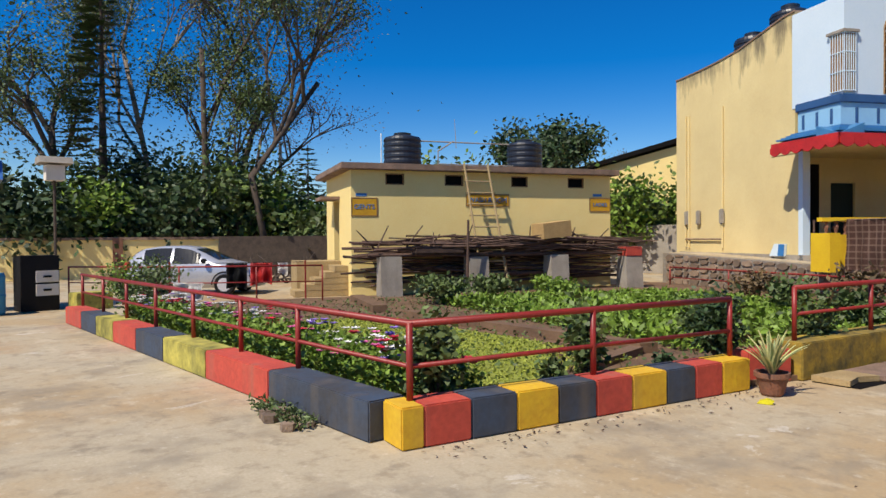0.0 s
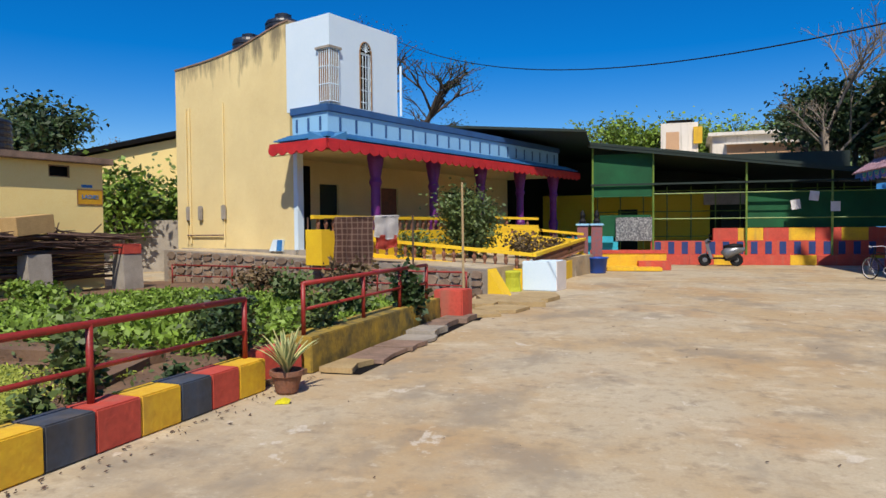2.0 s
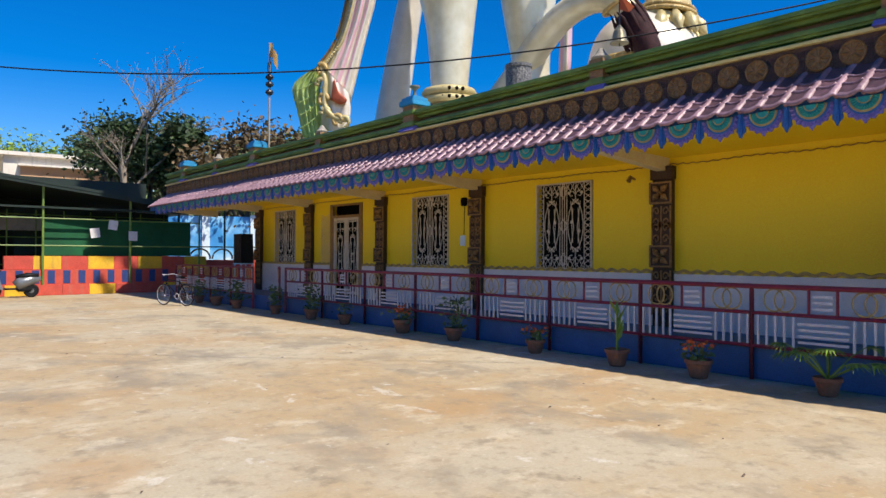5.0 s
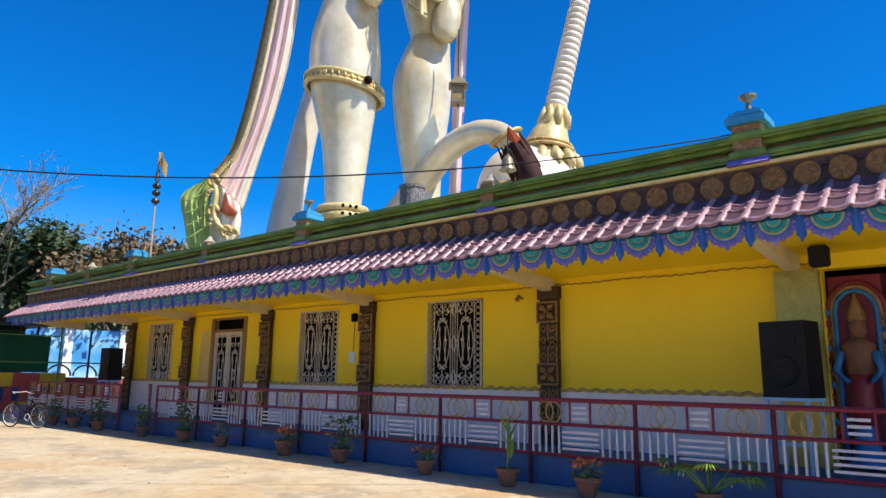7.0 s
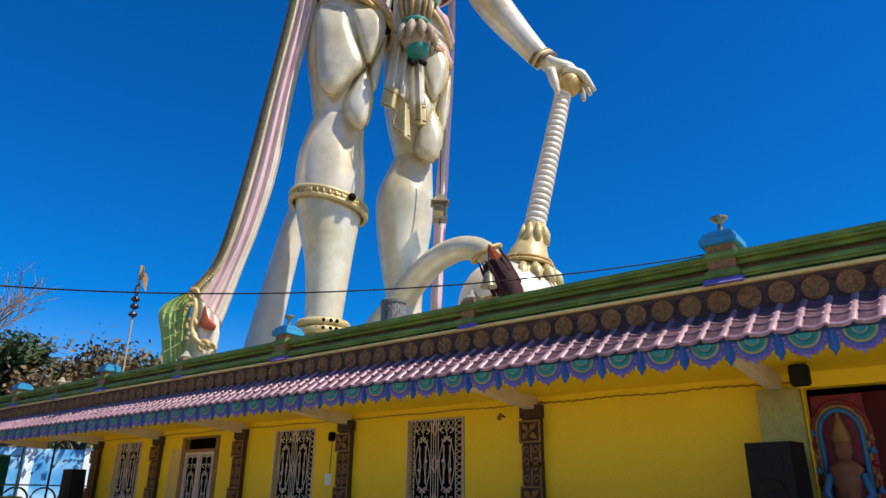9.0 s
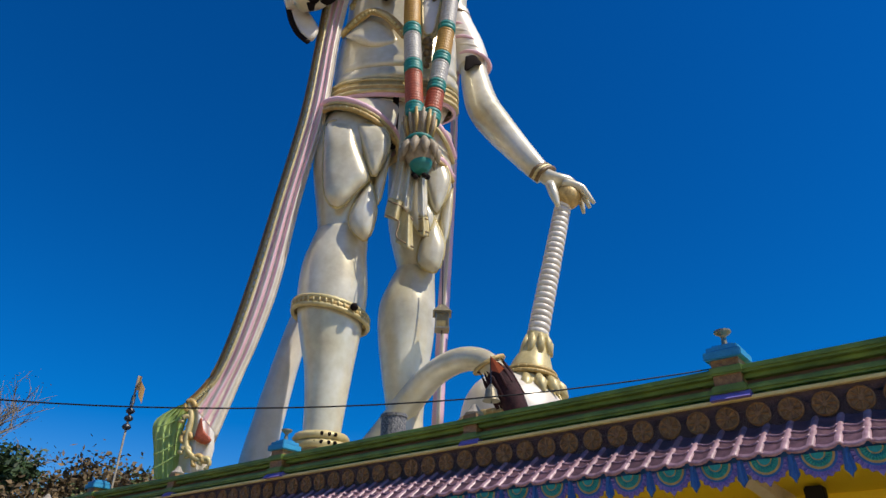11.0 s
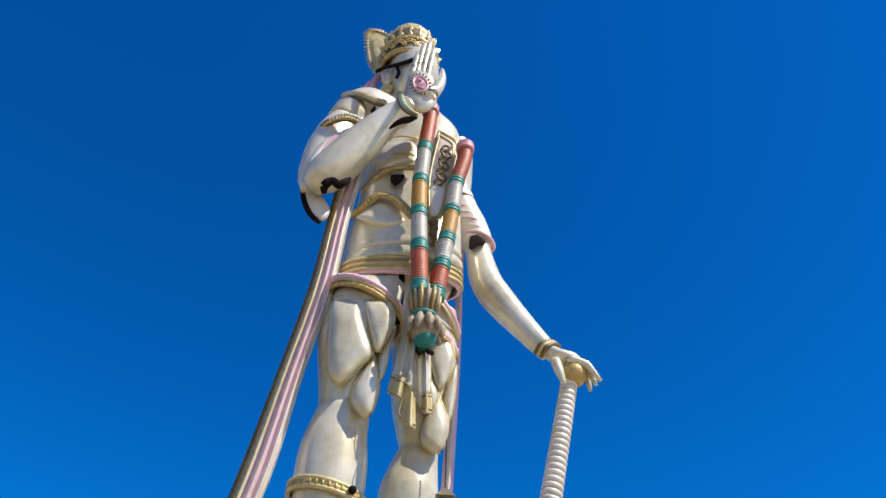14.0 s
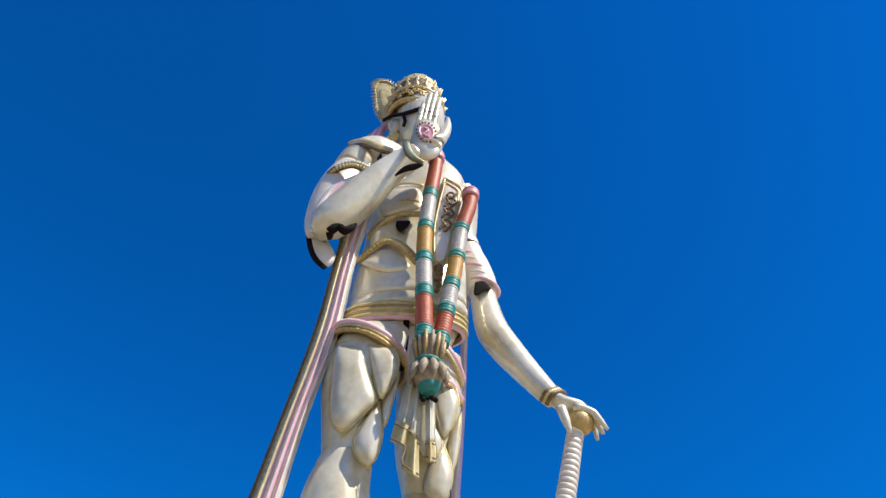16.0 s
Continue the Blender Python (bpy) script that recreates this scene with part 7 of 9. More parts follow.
potm = pot_mesh()
def potted(x, y, kind_, scale=1.0, seed=0, m=TEMPLE):
    rng = random.Random(seed)
    names = {"palm": "potted palm with drooping fronds", "stalk": "slender potted plant with upright pale leaves", "flowers": "terracotta pot of small orange flowers", "bush": "leafy potted shrub by the railing", "bare": "small sparse plant in a pot"}
    p = thing("potted_plant", m @ pose(x, y, 0) @ Matrix.Scale(scale, 4), names[kind_], "plant", group="pots along the railing")
    shared("pot", potm, p, Matrix.Identity(4))
    part("soil", lathe([(0.13, 0.18), (0.13, 0.20)], seg=14), M["earth"], p)
    if kind_ == "palm":
        bm = bmesh.new()
        for k in range(11):
            a = k * 2.4 + rng.uniform(-0.3, 0.3)
            ln = rng.uniform(0.3, 0.5)
            tip = Vector((math.cos(a) * ln, math.sin(a) * ln, 0.28 + rng.uniform(0.1, 0.35)))
            tube([(0, 0, 0.2), tip * 0.6 + Vector((0, 0, 0.12)), tip], [0.01, 0.008, 0.005], seg=4, bm=bm)
            for j in range(12):
                t = -1.3 + 2.6 * j / 11
                d = Vector((math.cos(a + t), math.sin(a + t), -0.5 + 0.2 * math.cos(t))).normalized() * rng.uniform(0.2, 0.3)
                w = Vector((-d.y, d.x, 0)).normalized() * 0.012
                q = [bm.verts.new(v) for v in (tip - w, tip + d * 0.5 - w * 1.3 + Vector((0, 0, 0.04)), tip + d, tip + d * 0.5 + w * 1.3 + Vector((0, 0, 0.04)), tip + w)]
                bm.faces.new(q)
        part("fronds", bm, M["leaf_bright"], p)
    elif kind_ == "stalk":
        bm = bmesh.new()
        tube([(0, 0, 0.2), (0.01, 0.01, 0.75)], [0.02, 0.012], seg=5, bm=bm)
        for k in range(9):
            a, z = k * 2.2, 0.3 + 0.055 * k
            d = Vector((math.cos(a) * 0.1, math.sin(a) * 0.1, 0.16))
            w = Vector((-d.y, d.x, 0)).normalized() * 0.035
            o = Vector((0, 0, z))
            bm.faces.new([bm.verts.new(v) for v in (o, o + d * 0.6 + w, o + d * 1.5, o + d * 0.6 - w)])
        part("leaves", bm, M["leaf_bright"], p)
    else:
        n = {"flowers": 60, "bush": 170, "bare": 40}[kind_]
        h = {"flowers": 0.16, "bush": 0.5, "bare": 0.25}[kind_]
        pts = [(rng.gauss(0, 0.09), rng.gauss(0, 0.09), 0.22 + h * rng.random()) for _ in range(n)]
        bm = leaves(pts, 0.09, rng, 0.55, 0.0)
        for k in range(6):
            tube([(0, 0, 0.18), pts[k]], 0.005, seg=4, bm=bm)
        part("leaves", bm, M["leaf"], p)
        if kind_ == "flowers":
            part("blossoms", leaves([(rng.gauss(0, 0.1), rng.gauss(0, 0.1), 0.34 + 0.1 * rng.random()) for _ in range(40)], 0.06, rng, 0.9, 0.0), M["orange_flower"], p, "orange blossoms")


M["orange_flower"] = material("orange_petals", (0.55, 0.12, 0.02), (0.45, 0.08, 0.02), scale=9, rough=0.7, bump=0, island=0.4)
for k, (x, y, kd, sc_) in enumerate(((-0.42, 2.8, "palm", 1.0), (-0.5, 4.42, "flowers", 1.15), (-0.5, 5.75, "stalk", 1.15), (-0.45, 7.45, "flowers", 1.05), (-0.42, 9.6, "bush", 1.15), (-0.4, 11.3, "flowers", 1.3), (-0.4, 13.6, "bare", 1.1), (-0.4, 15.2, "bush", 1.2), (-0.4, 17.2, "bush", 1.1), (-0.4, 19.8, "bush", 1.2), (-0.4, 21.4, "bare", 1.3), (-0.4, 22.9, "bush", 1.1), (-0.4, 24.3, "bare", 1.2))):
    potted(x, y, kd, sc_, k)

# ---- on the temple roof ----
fp = thing("flag_pole", TEMPLE @ pose(0.4, 19.3, 5.0), "thin roof pole with metal balls and an orange flag", "flag")
part("pole", tube([(0, 0, 0), (0, 0, 3.3)], 0.03, seg=6), M["concrete"], fp)
for z in (1.75, 2.0, 2.22):
    part("ball", lathe([(0.03, -0.1), (0.11, -0.05), (0.13, 0), (0.1, 0.06), (0.03, 0.1)], seg=12, at=(0, 0, z)), M["tank"], fp)
for dx in (-0.12, 0, 0.12):
    part("prong", tube([(0, 0, 2.25), (0, dx, 2.45), (0, dx * 0.8, 2.7)], 0.015, seg=5), M["tank"], fp)
bm = bmesh.new()
g_ = [[bm.verts.new((0.05 * math.sin(i), -0.07 * i, 3.3 - 0.45 * j / 3 - 0.025 * i * i * 0.4)) for i in range(8)] for j in range(4)]
for j in range(3):
    for i in range(7):
        bm.faces.new((g_[j][i], g_[j][i + 1], g_[j + 1][i + 1], g_[j + 1][i]))
M["flag_cloth"] = material("orange_flag_cloth", (0.62, 0.24, 0.05), (0.60, 0.42, 0.16), scale=4, rough=0.8)
part("flag", bm, M["flag_cloth"], fp)
dz = thing("roof_drum", TEMPLE @ pose(1.5, 9.7, 4.4), "speckled cylindrical drum on the temple roof", "drum")
part("drum", lathe([(0.28, 0), (0.28, 1.32), (0.3, 1.32), (0.3, 1.38), (0.26, 1.38)], seg=20), material("speckled_drum", (0.35, 0.33, 0.29), (0.05, 0.05, 0.06), scale=26, rough=0.5, mix=0.8), dz)
bell = thing("bell", TEMPLE @ pose(0.4, 6.35, 5.2), "small brass bell with an orange pennant on the parapet", "bell")
part("hanger", tube([(0, 0, 0.0), (0, 0, 0.85)], 0.012, seg=5), M["tank"], bell)
part("bell_body", lathe([(0.16, 0.05), (0.13, 0.1), (0.1, 0.25), (0.05, 0.32), (0.02, 0.36)], seg=16), M["dull_brass"], bell)
bm = bmesh.new()
bm.faces.new([bm.verts.new(v) for v in ((0, 0, 0.9), (0.02, -0.28, 0.6), (-0.02, -0.2, 0.52), (0.0, 0, 0.62))])
part("pennant", bm, M["orange_flower"], bell)
lant = thing("lantern", STATUE @ Matrix.Translation(S(0.53, 10.95, -0.6)) @ Matrix.Scale(1.2, 4), "small square dark brass lantern hung from the scarf", "lantern")
part("frame", B((-0.2, 0.2, -0.2, 0.2, -0.3, -0.25), (-0.2, 0.2, -0.2, 0.2, 0.16, 0.2), *((x - 0.02, x + 0.02, y - 0.02, y + 0.02, -0.25, 0.16) for x in (-0.17, 0.17) for y in (-0.17, 0.17))), M["dull_brass"], lant)
part("glass", B((-0.16, 0.16, -0.16, 0.16, -0.24, 0.15)), material("amber_lantern_glass", (0.34, 0.27, 0.10), (0.22, 0.16, 0.06), scale=5, rough=0.25), lant, "dull amber panes")
bm = bmesh.new()
lo = [bm.verts.new((x, y, 0.2)) for x, y in ((-0.26, -0.26), (0.26, -0.26), (0.26, 0.26), (-0.26, 0.26))]
hi = [bm.verts.new((x, y, 0.48)) for x, y in ((-0.05, -0.05), (0.05, -0.05), (0.05, 0.05), (-0.05, 0.05))]
for k in range(4):
    bm.faces.new((lo[k], lo[(k + 1) % 4], hi[(k + 1) % 4], hi[k]))
bm.faces.new(lo[::-1])
bm.faces.new(hi)
part("roof", bm, M["dull_brass"], lant, "pyramid roof")
part("chain", tube([(0, 0, 0.46), (0, 0, 1.9)], 0.02, seg=5), M["tank"], lant)
part("drop", tube([(0, 0, -0.3), (0, 0, -0.42)], [0.03, 0.015], seg=6), M["tank"], lant)


def cable(name, a, b, sag, r, label):
    ob = thing(name, Matrix.Identity(4), label, "cable")
    a, b = Vector(a), Vector(b)
    part("cable", tube([a.lerp(b, t) - Vector((0, 0, 4 * sag * t * (1 - t))) for t in (k / 40 for k in range(41))], r, seg=5), M["black"], ob)


cable("cable", (-5.75, 21.24, 7.7), (9.72, 2.18, 5.0), 1.95, 0.011, "black overhead cable sagging across the yard")

# ---- trees ----
def tree(name, x, y, height, spread, mats, seed, label, n_leaves=4500, leaf=0.3, levels=3, trunk_r=0.25, fork=0.35, crown_from=0.35, bare=False, lean=0.0, z=0.0, upright=0.6, clump=0.55):
    leaf, n_leaves = leaf * 0.74, int(n_leaves * 1.6)
    rng = random.Random(seed)
    ob = thing(name, pose(x, y, z), label, "tree")
    bm = bmesh.new()
    tips = []

    def grow(p, d, ln, r, lv):
        mid = p + d * ln * 0.5 + Vector((rng.gauss(0, 0.05), rng.gauss(0, 0.05), 0)) * ln
        end = p + d * ln + Vector((rng.gauss(0, 0.07), rng.gauss(0, 0.07), 0)) * ln
        tube([p, mid, end], [r, r * 0.8, r * 0.58], seg=7 if lv == 0 else 5, bm=bm, caps=lv == 0)
        if lv >= levels:
            tips.append((end, ln))
            tips.append((mid, ln))
            return
        if lv >= 1:
            tips.extend(((end, ln * 0.7), (mid, ln * 0.7)))
        for k in range(rng.choice((3, 4)) if lv else rng.choice((4, 5))):
            a = rng.uniform(0, 6.283)
            side = Vector((math.cos(a), math.sin(a), rng.uniform(-0.1, 0.5))) * spread
            t = rng.uniform(0.55, 1.0) if lv else rng.uniform(crown_from + 0.2, 1.0)
            start = (mid.lerp(end, (t - 0.5) * 2) if t > 0.5 else p.lerp(mid, t * 2))
            nd = (d * upright + side).normalized()
            grow(start, nd, ln * rng.uniform(0.5, 0.72) * (0.8 if lv == 0 else 1), r * 0.55, lv + 1)

    grow(Vector((0, 0, 0)), Vector((lean, 0, 1)).normalized(), height * fork * 1.5, trunk_r, 0)
    top = max(p.z for p, _ in tips)
    part("trunk", bm, M[mats[0]], ob, smooth=True)
    if not bare:
        pts = []
        for k in range(n_leaves):
            p, ln = rng.choice(tips)
            s = max(0.25, ln * clump * 0.75)
            pts.append(p + Vector((rng.gauss(0, s), rng.gauss(0, s), rng.gauss(0, s * 0.7))))
        part("crown", leaves(pts, leaf, rng, 0.5, 0.4), M[mats[1]], ob)
    return ob


def at(az, d):
    return math.sin(radians(az)) * d, math.cos(radians(az)) * d


def conifer(x, y, height, width, seed, label, base=1.5, mat="leaf_dark", step=0.42):
    rng = random.Random(seed)
    ob = thing("conifer_tree", pose(x, y, 0), label, "tree")
    part("trunk", tube([(0, 0, 0), (0.05, 0, height)], [height * 0.018, 0.03], seg=7), M["bark"], ob)
    bm = bmesh.new()
    z = base
    while z < height:
        r = width * (1 - (z - base) / (height - base)) ** 0.8 + 0.15
        for k in range(9):
            a = rng.uniform(0, 6.283)
            tip = Vector((math.cos(a) * r, math.sin(a) * r, z - 0.1 * r + rng.uniform(-0.1, 0.15)))
            root = Vector((0, 0, z))
            for j in range(16):
                t = rng.uniform(0.2, 1)
                p = root.lerp(tip, t)
                for sgn in (-1, 1):
                    d = Vector((math.cos(a + sgn * 0.7), math.sin(a + sgn * 0.7), 0.12)) * 0.42 * (1.15 - t * 0.5)
                    w = Vector((-d.y, d.x, 0.1)) * 0.2
                    bm.faces.new([bm.verts.new(v) for v in (p, p + d * 0.5 + w, p + d, p + d * 0.5 - w)])
        z += step
    part("foliage", bm, M[mat], ob)


# tall trees behind the west wall
tree("feathery_tree", *at(-71.6, 35), 18, 0.42, ("bark", "leaf"), 11, "tall thin-leaved tree with a dark forked trunk", n_leaves=8500, leaf=0.25, trunk_r=0.2, fork=0.4, crown_from=-0.1, levels=4, clump=0.8, upright=1.0)
tree("feathery_tree", *at(-66.6, 33), 17, 0.46, ("bark", "leaf"), 24, "tall spreading tree with sparse feathery foliage", n_leaves=6000, leaf=0.25, trunk_r=0.2, fork=0.36, crown_from=0.0, levels=4, clump=0.8, upright=0.95)
tree("feathery_tree", *at(-75.6, 38), 19, 0.42, ("pale_bark", "leaf"), 37, "tall slim pale-barked tree with light foliage", n_leaves=8000, leaf=0.25, trunk_r=0.18, fork=0.42, crown_from=-0.1, levels=4, clump=0.8, upright=1.0)
tree("feathery_tree", *at(-69.0, 40), 17, 0.5, ("bark", "leaf_brown"), 41, "tall thin tree with yellowish leaves", n_leaves=3000, leaf=0.22, trunk_r=0.22, fork=0.42, crown_from=-0.1, levels=4, clump=0.6)
tree("feathery_tree", *at(-82.5, 37), 14, 0.5, ("bark", "leaf"), 47, "tall tree with light feathery foliage", n_leaves=4000, leaf=0.28, trunk_r=0.26, fork=0.33)
conifer(*at(-79.0, 37), 15.5, 2.6, 5, "dark tiered conifer with drooping branches", base=2.0)
conifer(*at(-63.3, 58), 9.5, 2.6, 6, "dark pointed conifer in the distance", base=2.0)
tree("leafy_tree", *at(-43.6, 38), 9.6, 0.75, ("bark", "leaf_dark"), 52, "dense dark green tree behind the washroom", n_leaves=6000, leaf=0.4, fork=0.36, crown_from=0.4, upright=0.9)
tree("bare_tree", *at(-36.5, 55), 9.5, 0.7, ("pale_bark", "leaf_brown"), 61, "sparse grey leafless tree", n_leaves=2500, leaf=0.2, levels=4, clump=0.4, fork=0.36)
tree("bare_tree", *at(-22.5, 33), 11.5, 0.6, ("bark", "leaf_brown"), 63, "sparse twiggy tree behind the tower", n_leaves=1500, leaf=0.13, levels=4, clump=0.35, fork=0.42)
tree("bare_tree", *at(-15.2, 34), 10.2, 0.6, ("bark", "leaf_dark"), 67, "sparse twiggy tree behind the tower", n_leaves=1800, leaf=0.13, levels=4, clump=0.35, fork=0.42)
# low shrubs along the walls
def shrub(x, y, w, h, mat, seed, label, n=1500, leaf=0.22, z=0.0, category="shrub", stems=7, name="shrub"):
    rng = random.Random(seed)
    ob = thing(name, pose(x, y, z), label, category)
    bm = bmesh.new()
    tips = []
    for k in range(stems):
        a, r = rng.uniform(0, 6.283), rng.uniform(0.2, 0.9) * w
        tip = Vector((math.cos(a) * r, math.sin(a) * r, h * rng.uniform(0.55, 1.0)))
        tube([(0, 0, 0), tip * 0.5 + Vector((0, 0, 0.1 * h)), tip], [0.03 * h + 0.008, 0.02 * h + 0.006, 0.004], seg=5, bm=bm)
        tips += [tip, tip * 0.75 + Vector((0, 0, 0.08 * h)), tip * 0.5 + Vector((0, 0, 0.1 * h))]
    part("stem", bm, M["bark"], ob)
    s = w * 0.3
    pts = []
    for k in range(n):
        p = rng.choice(tips)
        q = p + Vector((rng.gauss(0, s), rng.gauss(0, s), rng.gauss(0, h * 0.14)))
        q.z = max(0.04, q.z)
        pts.append(q)
    part("foliage", leaves(pts, leaf, rng, 0.6, 0.1), M[mat], ob)
    return ob


rng = random.Random(77)
for k in range(22):
    az_ = -88 + k * 1.75
    if az_ > -60.5:
        az_ += 1.0
    d = rng.uniform(33, 37) if az_ < -60 else rng.uniform(30, 34)
    shrub(*at(az_, d), rng.uniform(1.6, 2.4), rng.uniform(3.0, 5.2) if az_ < -62 else rng.uniform(2.6, 4.2), rng.choice(("leaf", "leaf_dark", "leaf_dark", "leaf_bright")), 100 + k, "dense green shrubs behind the yard wall", n=1500, leaf=0.34)
for k, az_ in enumerate((-53.5, -51.0, -48.5, -46.0, -41.5, -39.5, -37.0, -35.0, -33.2)):
    shrub(*at(az_, 30 + k % 3), 1.5, 4.6 if az_ < -44 else 3.6, "leaf" if k % 2 else "leaf_bright", 140 + k, "green shrubs behind the washroom", n=1300, leaf=0.28)

# wooded hill and scattered trees to the north
hill = bmesh.new()
rows = []
for i in range(25):
    az_ = -48 + i * 5.2
    rows.append([hill.verts.new((*at(az_, d), h * (0.75 + 0.25 * math.sin(i * 1.1) + 0.12 * math.sin(i * 2.7)))) for d, h in ((75, -0.5), (110, 7.0), (150, 15.0), (210, 19.0), (300, -1))])
for a, b in zip(rows, rows[1:]):
    for j in range(4):
        hill.faces.new((a[j], a[j + 1], b[j + 1], b[j]))
tagged(part("hill", hill, M["earth"], smooth=True), "low wooded hill behind the yard", "hill", kind="structure")
wood = bmesh.new()
rng = random.Random(8)
for k in range(420):
    i = rng.random()
    d = rng.uniform(85, 175)
    x_, y_ = at(-48 + 125 * i, d)
    zb = max(0, (d - 75) * 0.17)
    hgt = rng.uniform(3, 6.5)
    pts = [(x_ + rng.gauss(0, hgt * 0.26), y_ + rng.gauss(0, hgt * 0.26), zb + hgt * (0.6 + rng.gauss(0, 0.2))) for _ in range(110)]
    leaves(pts, 1.0, rng, 0.7, 0.1, bm=wood)
tagged(part("far_woods", wood, M["leaf"]), "green treetops over the hill", "woods", kind="stuff")
for k, (az_, d, h, mt, lab) in enumerate(((4.5, 62, 11.5, "leaf_bright", "bright green treetop over the shed roof"), (8.0, 66, 13.5, "leaf_bright", "bright green treetop over the shed roof"), (13.2, 70, 13.0, "leaf_bright", "bright green treetop over the shed roof"), (-1.0, 64, 8.5, "leaf_bright", "bright green treetop over the shed roof"),
                                          (17.2, 50, 12.3, "leaf_dark", "dense dark tree beside the far building"), (20.3, 48, 11.6, "leaf_dark", "dense dark tree beside the far building"), (24.5, 52, 10.5, "leaf_bright", "bright green tree behind the temple"), (29.8, 46, 11.5, "leaf", "green tree behind the temple"), (27.0, 44, 11.0, "leaf_brown", "rust-brown leaved tree behind the temple"), (32.5, 50, 10.0, "leaf", "tree behind the temple"))):
    tree("leafy_tree", *at(az_, d), h, 0.75, ("bark", mt), 200 + k, lab, n_leaves=4200, leaf=0.5, fork=0.36, upright=0.9, clump=0.7)
tree("bare_tree", *at(18.7, 46), 11.8, 0.42, ("pale_bark", "leaf_brown"), 301, "pale bare tree rising above the shed roof", n_leaves=500, leaf=0.15, clump=0.3, levels=4, fork=0.42, trunk_r=0.2)

for k, (az_, d_, w_, h_) in enumerate(((-80, 37, 2.2, 5.6), (-76.5, 39, 2.4, 6.6), (-73.0, 38, 2.3, 6.2), (-69.5, 40, 2.4, 6.8), (-66.0, 39, 2.2, 5.6))):
    shrub(*at(az_, d_), w_, h_, "leaf_dark" if k % 2 else "leaf", 900 + k, "dense dark green tree behind the compound wall", n=3600, leaf=0.26, name="tree", category="tree", stems=12)

# ---- yellow planter and ramp in front of the veranda ----
balm = mesh_of("baluster", lathe([(0.05, 0), (0.05, 0.04), (0.03, 0.07), (0.06, 0.17), (0.065, 0.22), (0.03, 0.29), (0.05, 0.33), (0.05, 0.36)], seg=8), M["terracotta"])


def balustrade(name, a, b, za, zb, base, label, rail_w=0.16, gap=0.36, spacing=0.3):
    """A yellow low wall with red balusters and a yellow top rail from a to b; za and zb: rail heights at the ends."""
    a, b = Vector(a), Vector(b)
    ln = (b - a).length
    ob = thing(name, pose(a.x, a.y, 0, rz=math.degrees(math.atan2((b - a).y, (b - a).x))), label, "balustrade", kind="structure")
    part("top_rail", prism([(0, za - 0.09), (ln, zb - 0.09), (ln, zb), (0, za)], -rail_w / 2, rail_w / 2), M["yellow"], ob)
    part("base_wall", prism([(0, base), (ln, base), (ln, max(base + 0.05, zb - 0.09 - gap)), (0, max(base + 0.05, za - 0.09 - gap))], -0.07, 0.07), M["yellow"], ob)
    n = max(2, int(ln / spacing))
    for k in range(n):
        t = (k + 0.5) / n
        shared("baluster", balm, ob, pose(t * ln, 0, za + (zb - za) * t - 0.45))
    return ob


balustrade("balustrade", (-6.3, 19.3), (-1.2, 18.05), 1.42, 0.98, 0.0, "sloping yellow balustrade of the planter")
balustrade("balustrade", (-1.2, 18.05), (0.15, 25.6), 0.98, 1.28, 0.0, "yellow balustrade with red balusters along the yard", spacing=0.22, gap=0.5)
balustrade("balustrade", (-4.9, 23.2), (0.1, 25.9), 2.0, 1.45, 0.2, "solid yellow ramp wall beside the planter", gap=0.16, spacing=0.8)
balustrade("balustrade", (-4.6, 24.6), (-1.6, 26.4), 2.15, 2.05, 0.6, "yellow ramp parapet near the veranda", gap=0.2, spacing=0.8)
vb = thing("balustrade", BLUE @ pose(0.45, 1.2, 0, rz=90), "yellow veranda balustrade with dark red balusters", "balustrade", kind="structure")
part("top_rail", B((-2.25, 5.2, -0.08, 0.08, 1.95, 2.05)), M["yellow"], vb)
part("base_wall", B((-2.25, 5.2, -0.07, 0.07, 0.75, 1.62)), M["yellow"], vb)
for k in range(25):
    shared("baluster", balm, vb, pose(-2.05 + 0.29 * k, 0, 1.6))
part("end_pier", B((-2.4, -2.1, -0.5, 0.12, 0.7, 1.66)), M["yellow"], vb)
pb = thing("planter_bed", Matrix.Identity(4), "raised planter bed of brown soil and grass", "planter", kind="structure")
part("soil", prism([(-6.2, 19.4), (-1.3, 18.15), (0.05, 25.5), (-4.8, 23.1)], 0.0, 0.55, axis="z"), M["lawn"], pb)
wb = thing("white_block", pose(-0.9, 18.25, 0, rz=-14), "low white masonry block with a lilac side", "block")
part("block", B((-0.5, 0.42, -0.42, 0.5, 0, 0.78), bevel=0.015), M["white"], wb)
part("side_face", B((0.42, 0.44, -0.41, 0.49, 0, 0.775)), M["lilac"], wb)
st_ = thing("painted_stump", pose(-1.75, 17.75, 0), "short lime-yellow painted tree stump", "stump")
part("stump", lathe([(0.27, 0), (0.24, 0.1), (0.22, 0.35), (0.24, 0.5), (0.2, 0.54)], seg=12), material("lime_paint", (0.50, 0.52, 0.03), (0.36, 0.38, 0.02), scale=5), st_)
shrub(-3.3, 21.0, 1.0, 2.0, "leaf", 401, "round leafy bush tree in the planter", n=6500, leaf=0.14, z=0.5, name="bush_tree", category="tree", stems=10)
shrub(-1.6, 21.6, 0.7, 0.9, "leaf_brown", 402, "low dry shrub in the planter", n=700, leaf=0.13, z=0.5)
shrub(-4.9, 20.3, 0.55, 0.9, "leaf", 403, "low green shrub in the planter", n=700, leaf=0.13, z=0.5)
shrub(-0.9, 22.6, 0.6, 0.8, "leaf_brown", 404, "low dry shrub in the planter", n=600, leaf=0.13, z=0.5)
